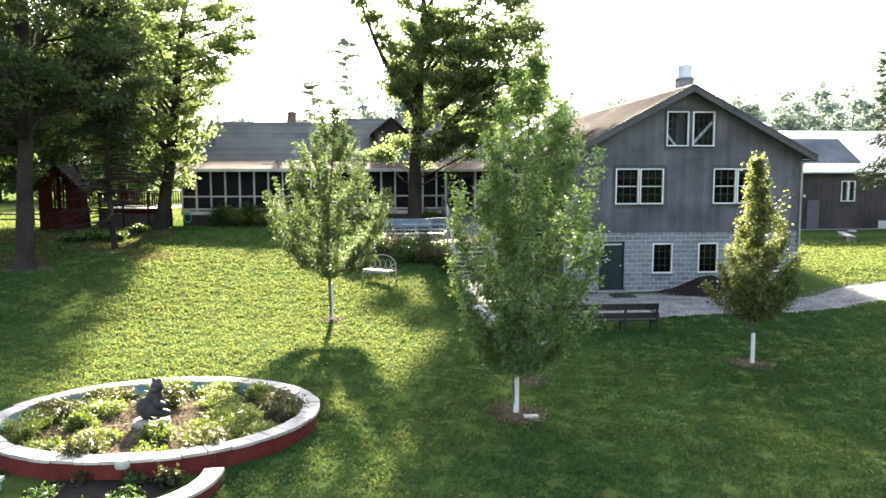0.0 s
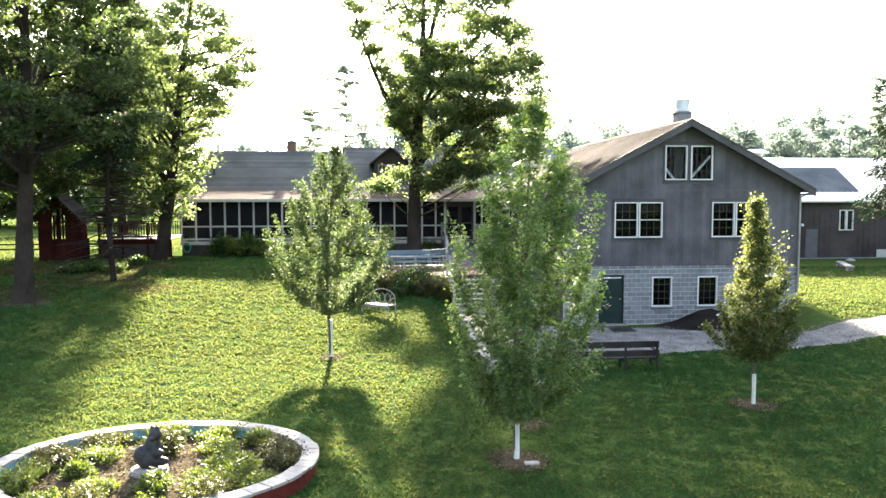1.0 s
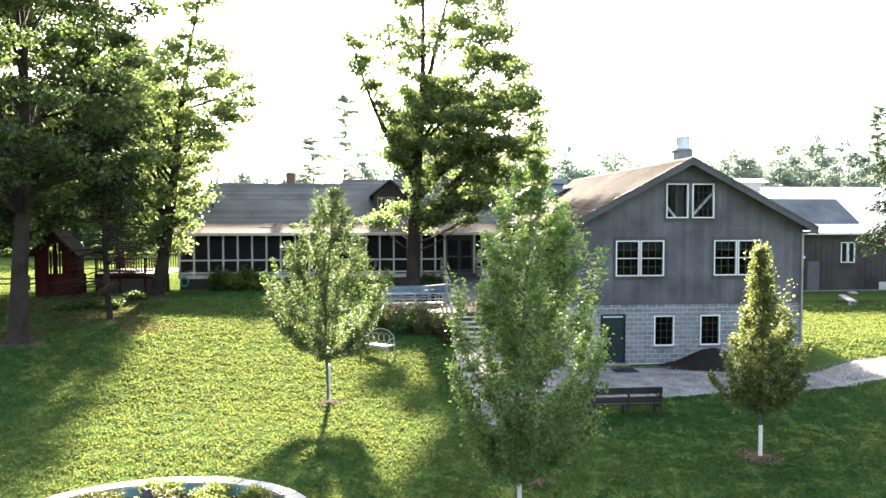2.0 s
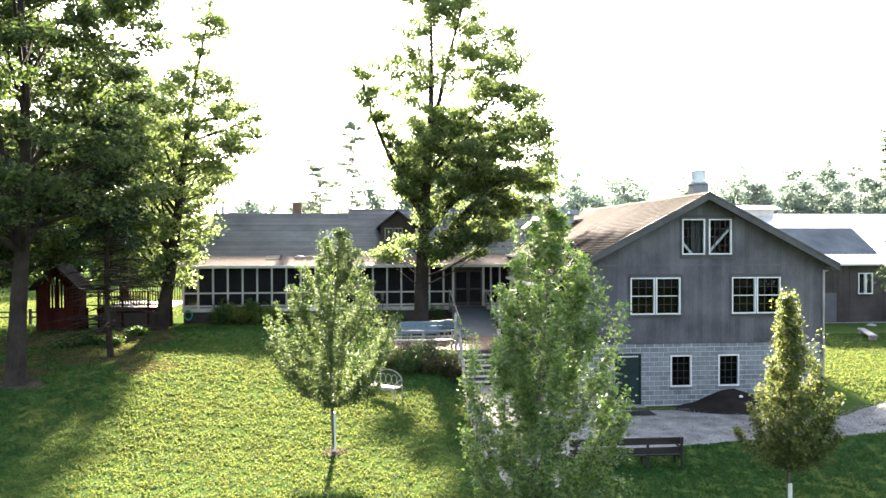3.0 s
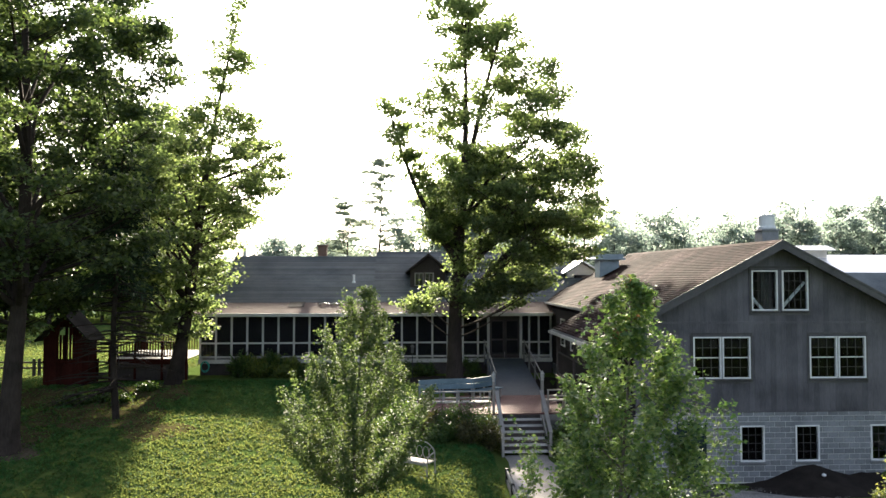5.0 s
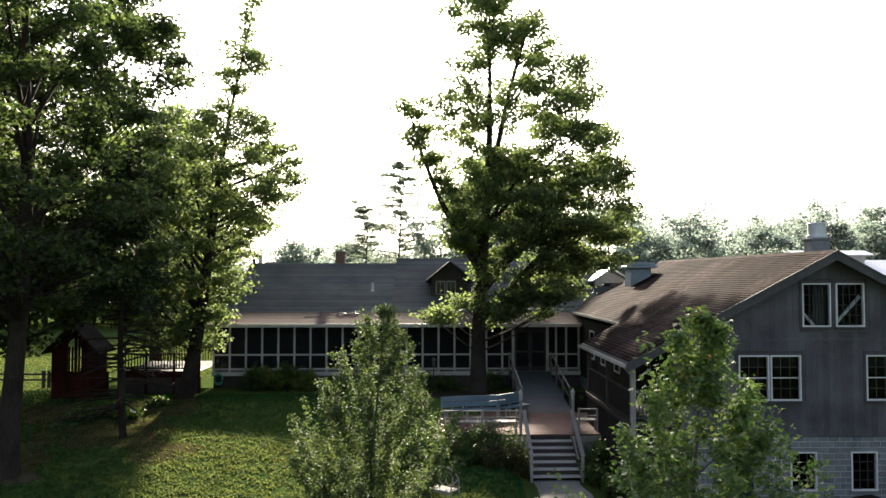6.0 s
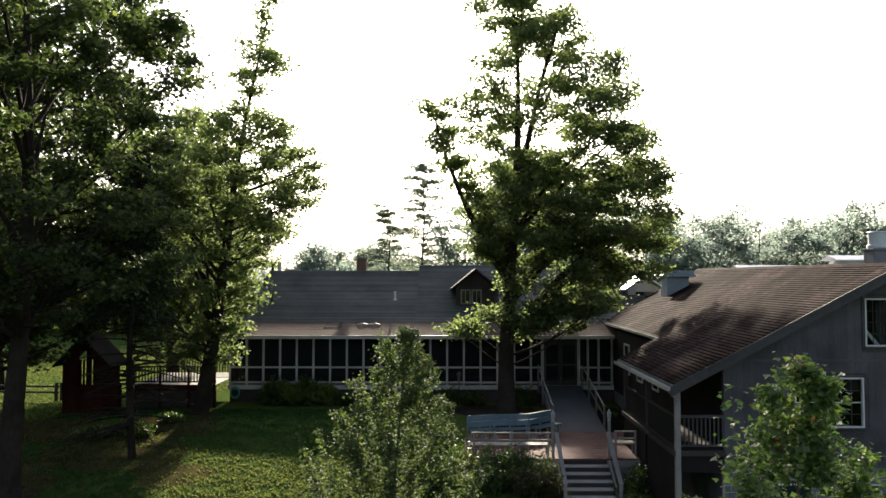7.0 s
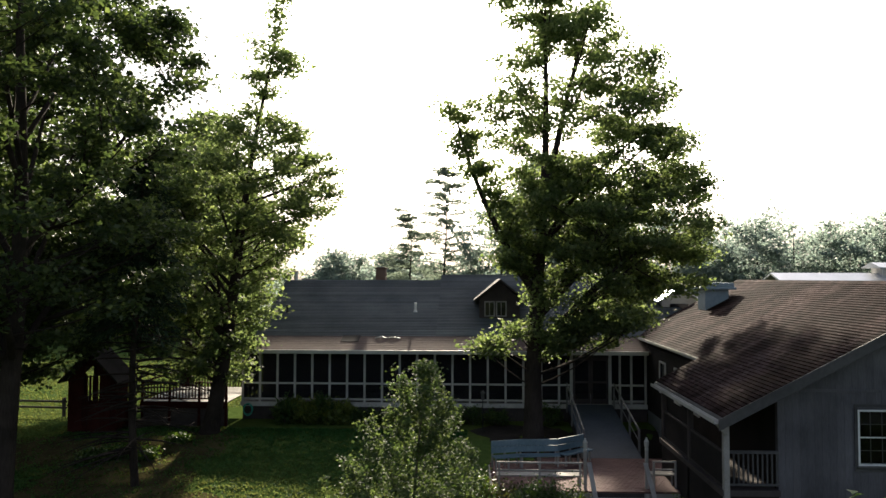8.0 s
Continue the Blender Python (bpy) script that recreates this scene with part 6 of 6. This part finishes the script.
def garden_seat():
    x, y, z = -1.9, 31.3, float(height(-1.9, 31.3))
    s = thing("garden_bench", x, y, z, "weathered pale bentwood garden bench with an arched back", "bench")
    w = 0.68
    arch = [(x + w * math.cos(a), y + 0.22 + 0.06 * math.sin(a), z + 0.45 + 0.58 * math.sin(a) ** 0.7) for a in np.linspace(0.02, math.pi - 0.02, 16)]
    part("back_arch", bow(bmesh.new(), arch, 0.018), OLDWOOD, s)
    for i in range(5):
        c = x - w + 2 * w * (i + 0.5) / 5
        loop = [(c + 0.13 * math.cos(a), y + 0.25, z + 0.66 + 0.2 * math.sin(a)) for a in np.linspace(0, 2 * math.pi, 14)]
        part("back_loop", bow(bmesh.new(), loop, 0.009, 5), OLDWOOD, s)
    for k in range(5):
        part("seat_slat", boxes((x - w, x + w, y - 0.25 + 0.095 * k, y - 0.17 + 0.095 * k, z + 0.4, z + 0.43), bevel=0.006), OLDWOOD, s)
    for sx in (-1, 1):
        part("front_leg", bow(bmesh.new(), [(x + sx * w, y - 0.24, z - 0.03), (x + sx * w, y - 0.24, z + 0.42)], 0.028), OLDWOOD, s)
        part("back_leg", bow(bmesh.new(), [(x + sx * w, y + 0.24, z - 0.03), (x + sx * w, y + 0.22, z + 0.47)], 0.028), OLDWOOD, s)
        part("armrest", bow(bmesh.new(), [(x + sx * w, y - 0.24, z + 0.42), (x + sx * (w + 0.03), y - 0.22, z + 0.62), (x + sx * w, y, z + 0.68), (x + sx * (w - 0.02), y + 0.22, z + 0.72)], 0.022), OLDWOOD, s)
        part("brace", bow(bmesh.new(), [(x + sx * w, y - 0.22, z + 0.08), (x + sx * (w - 0.3), y - 0.22, z + 0.38)], 0.016), OLDWOOD, s)
    part("apron", boxes((x - w, x + w, y - 0.27, y - 0.252, z + 0.33, z + 0.41)), OLDWOOD, s)
    s.rotation_euler = (0, 0, radians(-38))
    return s


garden_seat()


# ---- low rail along the walk ----
def walk_rail():
    r = thing("walk_rail", 1.25, 27, 0.0, "low weathered white timber rail along the walk", "rail")
    ys = [31.0, 29.5, 28.1, 26.8, 25.5, 24.2]
    xs = [1.28, 1.26, 1.22, 1.2, 1.2, 1.22]
    g = [float(height(1.6, y)) for y in ys]
    for x, y, z in zip(xs, ys, g):
        part("rail_post", boxes((x - 0.06, x + 0.06, y - 0.06, y + 0.06, z - 0.2, z + 0.62), bevel=0.008), BENCH_DARK, r, "dark square post")
        part("post_arm", boxes((x + 0.06, x + 0.5, y - 0.04, y + 0.04, z + 0.36, z + 0.44)), OLDWOOD, r)
    for i in range(5):
        a, b = (xs[i], ys[i], g[i] + 0.5), (xs[i + 1], ys[i + 1], g[i + 1] + 0.5)
        part("rail_board", beams([(a, b, 0.05, 0.16)]), OLDWOOD, r, "pale worn board")
        part("kick_board", beams([((xs[i], ys[i], g[i] + 0.14), (xs[i + 1], ys[i + 1], g[i + 1] + 0.14), 0.05, 0.24)]), OLDWOOD, r)
        part("seat_board", beams([((xs[i] + 0.28, ys[i], g[i] + 0.46), (xs[i + 1] + 0.28, ys[i + 1], g[i + 1] + 0.46), 0.34, 0.045)]), OLDWOOD, r, "pale worn board")
    return r


walk_rail()


# ---- playhouse, side deck and what stands by the porch ----
def playhouse():
    x0, x1, y0, y1, zg = -20.4, -18.3, 43.3, 44.6, 1.9
    h = thing("playhouse", -19.25, 43.3, zg, "small dark red board playhouse with a steep gable", "playhouse")
    x = x0
    i = 0
    while x < x1 - 0.02:
        mid = (x0 + x1) / 2
        top = 4.25 + max(0, 1.05 - abs(x + 0.08 - mid) * 0.98)
        if abs(x + 0.08 - mid) < 0.42:
            part("wall_board", boxes((x, x + 0.15, y0, y0 + 0.03, zg - 0.1, 3.0)), REDWOOD, h)
            part("wall_board", boxes((x, x + 0.1, y0, y0 + 0.03, 3.002, 4.45)), REDWOOD, h)
            low = 4.45 if abs(x + 0.08 - mid) > 0.2 else 4.85
            part("wall_board", boxes((x, x + 0.15, y0, y0 + 0.03, low + 0.002, max(low + 0.1, top))), REDWOOD, h)
        else:
            part("wall_board", boxes((x, x + 0.15, y0, y0 + 0.03, zg - 0.1, top)), REDWOOD, h)
        part("wall_board", boxes((x, x + 0.15, y1, y1 + 0.03, zg - 0.1, 3.1 if i % 3 else top)), REDWOOD, h)
        x += 0.158
        i += 1
    y = y0 + 0.04
    while y < y1 - 0.05:
        for xx in (x0, x1 - 0.03):
            part("wall_board", boxes((xx, xx + 0.03, y, y + 0.13, zg - 0.1, 4.25)), REDWOOD, h)
        y += 0.165
    for s in (-1, 1):
        m = (x0 + x1) / 2
        part("roof", prism([(m, 5.6), (m + s * 1.36, 4.2), (m + s * 1.36, 4.12), (m, 5.5)], "y", y0 - 0.35, y1 + 0.3), NEAR_BLACK, h, "dark shingled gable roof")
    part("floor", boxes((x0, x1, y0 + 0.03, y1, zg, zg + 0.12)), DARKWOOD, h)
    part("sill_beam", boxes((x0 - 0.02, x1 + 0.02, y0 - 0.035, y0 - 0.002, 3.08, 3.16)), REDWOOD, h)
    return h


playhouse()


def side_deck():
    d = thing("side_deck", -15.5, 46, 3.05, "raised brown wooden deck with a balustrade beside the porch", "deck")
    x0, x1, y0, y1, z = -17.85, -13.75, 45.0, 49.5, 3.05
    y = y0
    while y < y1:
        part("deck_board", boxes((x0, x1, y, y + 0.135, z - 0.04, z)), OLDWOOD, d)
        y += 0.142
    part("rim_board", boxes((x0, x1, y0 - 0.05, y0 - 0.002, z - 0.3, z - 0.01), (x0 - 0.05, x0 - 0.002, y0, y1, z - 0.3, z - 0.01)), REDWOOD, d)
    part("skirt", boxes((x0, x1, y0 + 0.05, y0 + 0.08, 1.6, z - 0.3)), DARKWOOD, d)
    for x in (x0 + 0.05, -16.5, -15.1, x1 - 0.08):
        part("rail_post", boxes((x - 0.05, x + 0.05, y0 - 0.03, y0 + 0.07, 1.5, 3.98)), REDWOOD, d)
    part("top_rail", boxes((x0, x1, y0 - 0.05, y0 + 0.09, 3.9, 3.95), (x0 - 0.05, x0 + 0.09, y0 + 0.09, y1, 3.9, 3.95), (x0, x1, y1 - 0.05, y1 + 0.09, 3.9, 3.95)), REDWOOD, d)
    part("bottom_rail", boxes((x0, x1, y0, y0 + 0.05, 3.15, 3.21)), REDWOOD, d)
    x = x0 + 0.14
    while x < x1 - 0.05:
        part("baluster", boxes((x, x + 0.045, y0 + 0.002, y0 + 0.045, 3.21, 3.9)), REDWOOD, d)
        part("baluster", boxes((x, x + 0.045, y1 + 0.002, y1 + 0.045, 3.06, 3.9)), REDWOOD, d)
        x += 0.15
    return d


side_deck()


def hose_coil():
    bm = bmesh.new()
    pts = []
    for k in range(130):
        a = k / 130 * 6.283 * 5
        r = 0.27 + 0.03 * math.sin(k * 0.37)
        pts.append((-13.32 + r * math.cos(a) * 0.8, 46.72 - 0.03 * math.sin(k * 0.11), 2.4 + 0.4 / 0.3 * r * 0.75 * math.sin(a)))
    bow(bm, pts, 0.022, 5)
    return tagged(part("garden_hose", bm, HOSE), "coiled green garden hose hanging on the porch skirt", "hose")


hose_coil()
tagged(part("hose_bracket", boxes((-13.4, -13.24, 46.7, 47.0, 2.6, 2.66), bevel=0.01), BLACK), "black bracket that holds the hose", "bracket")


def feeder():
    f = thing("bird_feeder", -1.9, 44.0, 2.0, "grey bird feeder on a black pole", "bird feeder")
    part("pole", lathe([(0.02, 1.85), (0.018, 3.4)], -1.9, 44.0, 8), BLACK, f)
    part("feeder_tube", lathe([(0.09, 3.4), (0.07, 3.43), (0.07, 3.68), (0.12, 3.7), (0.02, 3.82)], -1.9, 44.0, 12), FASCIA, f)


feeder()


def low_things():
    b = thing("bench_log", 26.6, 43.0, 0.95, "rough weathered plank bench lying on the far lawn", "bench")
    part("plank", beams([((27.4, 44.9, 1.28), (25.9, 41.6, 1.26), 0.4, 0.12)], 0.02), OLDWOOD, b)
    for q in ((27.2, 44.5), (26.1, 42.0)):
        part("block", boxes((q[0] - 0.16, q[0] + 0.16, q[1] - 0.16, q[1] + 0.16, 0.8, 1.2), bevel=0.03), OLDWOOD, b)
    tagged(part("stone", lathe([(0.2, 0.9), (0.34, 1.0), (0.28, 1.14), (0.08, 1.2)], 30.4, 48.2, 9), CAPSTONE), "pale field stone by the shed", "stone")
    for i, (x0, y0, x1, y1) in enumerate(((-30, 47.5, -22.5, 47.0), (-22.4, 47.0, -20.7, 47.2))):
        f = thing("rail_fence", x0, y0, 2.0, "low dark split-rail fence behind the playhouse", "fence", "fences behind the playhouse")
        for z in (2.35, 2.65):
            part("rail", beams([((x0, y0, z), (x1, y1, z), 0.08, 0.1)], 0.015), DARKWOOD, f)
        for t in (0.02, 0.5, 0.98):
            x, y = x0 + (x1 - x0) * t, y0 + (y1 - y0) * t
            part("fence_post", boxes((x - 0.07, x + 0.07, y - 0.07, y + 0.07, 1.7, 2.85), bevel=0.015), DARKWOOD, f)


low_things()


# ---- turf ----
def turf():
    rng = np.random.default_rng(3)
    n = 720000
    y = 9.5 + 35 * rng.random(n) ** 1.08
    x = -2.1 + 0.06 * (y - 1) + (rng.random(n) - 0.5) * (1.42 * (y - 1) + 4)
    clump = np.sin(x * 3.1 + 1.7 * np.sin(y * 2.3)) * np.sin(y * 3.7 + 1.3 * np.sin(x * 2.9)) + 0.6 * np.sin(x * 9.1 + y * 4.3) * np.sin(y * 8.3 - x * 3.1)
    keep = rng.random(n) < 0.55 + 0.4 * clump
    keep &= ((x - PX) / (PRX + 0.02)) ** 2 + ((y - PYC) / (PRY + 0.02)) ** 2 > 1
    keep &= ((x + 6.75) / 2.0) ** 2 + ((y - 13.55) / 1.8) ** 2 > 1
    for cx, cy, r in ((-3.55, 25.64, 0.28), (1.0, 16.6, 0.48), (8.2, 19.9, 0.44), (1.75, 18.9, 0.3)):
        keep &= (x - cx) ** 2 + (y - cy) ** 2 > r * r
    keep &= ~((x > 1.1) & (x < 3.4) & (y > 22.3))
    keep &= ~((x > 3.0) & (y > np.interp(x, [3, 6, 8, 10, 14, 18, 24], [25.0, 25.5, 26.0, 26.4, 26.6, 26.8, 28])) & (y < np.interp(x, [3, 6, 12, 14, 18, 24], [40, 40, 31, 29.0, 29.2, 31.2])))
    keep &= ~((x > 4) & (x < 17) & (y > 29.0))
    keep &= ~((x > -2.6) & (x < 17) & (y > 33.9))
    for cx, cy, r in ((-15.2, 37.6, 3.3), (-18.4, 33.4, 2.9), (-14.4, 41.8, 2.5), (-19.6, 40.6, 2.5), (-12.2, 35.2, 1.5)):
        q = np.sqrt((x - cx) ** 2 + (y - cy) ** 2) / r
        keep &= (q > 1) | (rng.random(n) < 0.3 + 0.6 * q ** 4)
    x, y = x[keep], y[keep]
    clump = clump[keep]
    # coarser blades on the sunny lawn past the houses
    m = 30000
    fx, fy = rng.uniform(-48, -13.5, m), 44 + 30 * rng.random(m)
    out = ~((fx > -21) & (fy < 50) | (fx > -14.2))
    # the turf thins out behind the camera and to the sides
    k = 46000
    bx, by = rng.normal(-2, 8.5, k), 9.6 - 20 * rng.random(k) ** 1.6
    ey = 9.5 + 24 * rng.random(k) ** 1.3
    side = np.where(rng.random(k) < 0.5, -1, 1)
    ex = -2.1 + 0.06 * (ey - 1) + side * (0.5 * (1.42 * (ey - 1) + 4) - 0.2 + rng.exponential(2.2, k))
    past = (side < 0) | (ey < 25.0)
    x = np.concatenate([x, fx[out], bx, ex[past]])
    y = np.concatenate([y, fy[out], by, ey[past]])
    clump = np.concatenate([clump, np.zeros(len(x) - len(clump))])
    z = height(x, y) + 0.012 + 0.03 * rng.random(len(x)) + 0.012 * clump
    size = (0.052 + 0.026 * rng.random(len(x))) * np.minimum(0.8 + 0.024 * (y - 9), 1.8)
    # upright blades, and clover leaves that lie flatter
    p, flat = np.stack([x, y, z], 1), rng.random(len(x)) < 0.3
    blades = leaf_mesh("grass", p[~flat], size[~flat], rng, BLADE, DIAMOND, droop=-1.0, facing=(0, -0.8, 0.6))
    tagged(new("grass", blades), "short green blades of grass in the lawn", "grass", kind="stuff")
    me = leaf_mesh("grass", p[flat] + np.array([0, 0, 0.02]), size[flat], rng, BLADE, DIAMOND, 0.9)
    tagged(new("grass", me), "small green clover leaves in the lawn", "grass", kind="stuff")


turf()


# ---- loose chips and stones ----
def scatter(name, x, y, z, size, material, label, category, seed, shape=DIAMOND, upward=1.6):
    rng = np.random.default_rng(seed)
    me = leaf_mesh(name, np.stack([x, y, z], 1), size * rng.uniform(0.5, 1.5, len(x)), rng, material, shape, upward)
    return tagged(new(name, me), label, category, kind="stuff")


def chips():
    rng = np.random.default_rng(41)
    xs, ys = [], []
    for cx, cy, r, n in ((-3.55, 25.64, 0.42, 260), (1.0, 16.6, 0.66, 900), (8.2, 19.9, 0.6, 700), (1.75, 18.9, 0.45, 300)):
        q, az = r * 1.08 * np.sqrt(rng.random(n)), rng.uniform(0, 6.283, n)
        xs.append(cx + q * np.cos(az)), ys.append(cy + q * np.sin(az))
    x, y = np.concatenate(xs), np.concatenate(ys)
    scatter("wood_chips", x, y, height(x, y) + 0.06, 0.06, CHIP, "straw and wood chips on the bare soil rings", "wood chips", 42)
    n = 3200
    q, az = np.sqrt(rng.random(n)) * 0.97, rng.uniform(0, 6.283, n)
    x, y = PX + (PRX - 0.3) * q * np.cos(az), PYC + (PRY - 0.3) * q * np.sin(az)
    scatter("wood_chips", x, y, -0.17 - 0.07 * q + 0.02 * rng.random(n), 0.055, CHIP, "dry straw litter on the pond bed", "straw", 43)
    n = 15000
    x = rng.uniform(2.5, 26, n)
    lo = np.interp(x, [2.5, 6, 8, 10, 14, 18, 26], [25.6, 25.9, 26.3, 26.6, 26.8, 27.0, 28.6])
    hi = np.interp(x, [2.5, 6, 12, 14, 18, 26], [28, 31.7, 31, 29.0, 29.2, 31.4])
    y = lo + (hi - lo) * rng.random(n)
    scatter("gravel_stones", x, y, height(x, y) + 0.04, 0.045, PEBBLE, "loose pale stones on the gravel drive", "gravel", 44)


chips()


# ---- concrete blocks of the basement wall ----
def lay_blocks():
    shapes = {}
    def shape(w):
        k = round(w, 3)
        if k not in shapes:
            shapes[k] = mesh_of("block", boxes((0.01, k - 0.01, 0, 0.03, 0.01, 0.19), bevel=0.004), BLOCK)
        return shapes[k]
    gaps = CELLAR + [DOOR_HOLE]
    for row in range(13):
        z = -0.11 + 0.2 * row
        x = 6.1 - (0.2 if row % 2 else 0.0)
        while x < 16.7:
            spans = [(max(x, 6.1), min(x + 0.4, 16.7))]
            for g in gaps:
                if g[2] < z + 0.15 and g[3] > z + 0.05:
                    spans = [q for a, b in spans for q in ((a, min(b, g[0])), (max(a, g[1]), b)) if q[1] - q[0] > 0.04]
            for a, b in spans:
                piece("block", shape(b - a), block_wall, Matrix.Translation((a, GY - 0.004, z)))
            x += 0.4


lay_blocks()
# cut blocks above and below the basement openings
for g in CELLAR + [DOOR_HOLE]:
    above = -0.11 + 0.2 * math.ceil((g[3] + 0.06) / 0.2)
    below = -0.11 + 0.2 * math.ceil((g[2] - 0.04) / 0.2)
    for z0, z1 in ((g[3] + 0.006, above - 0.006), (below + 0.006, g[2] - 0.066)):
        if z1 - z0 > 0.02:
            part("cut_block", boxes((g[0] - 0.04, g[1] + 0.04, GY - 0.005, GY + 0.026, z0, z1)), BLOCK, block_wall)


def lay_pavers():
    """Square pavers of the landing, too small to pick apart: one joined mesh."""
    bm = bmesh.new()
    y = 36.02
    row = 0
    while y < 40.5:
        x = -1.7 + (0.1 if row % 2 else 0)
        while x < 5.2:
            box(bm, x + 0.004, x + 0.196, y + 0.004, y + 0.196, DECK_Z - 0.06, DECK_Z - 0.004 + 0.004 * random.random())
            x += 0.2
        y += 0.2
        row += 1
    ob = part("paver", bm, PAVER, landing, "faded red square pavers")
    tagged(ob, kind="stuff")


lay_pavers()
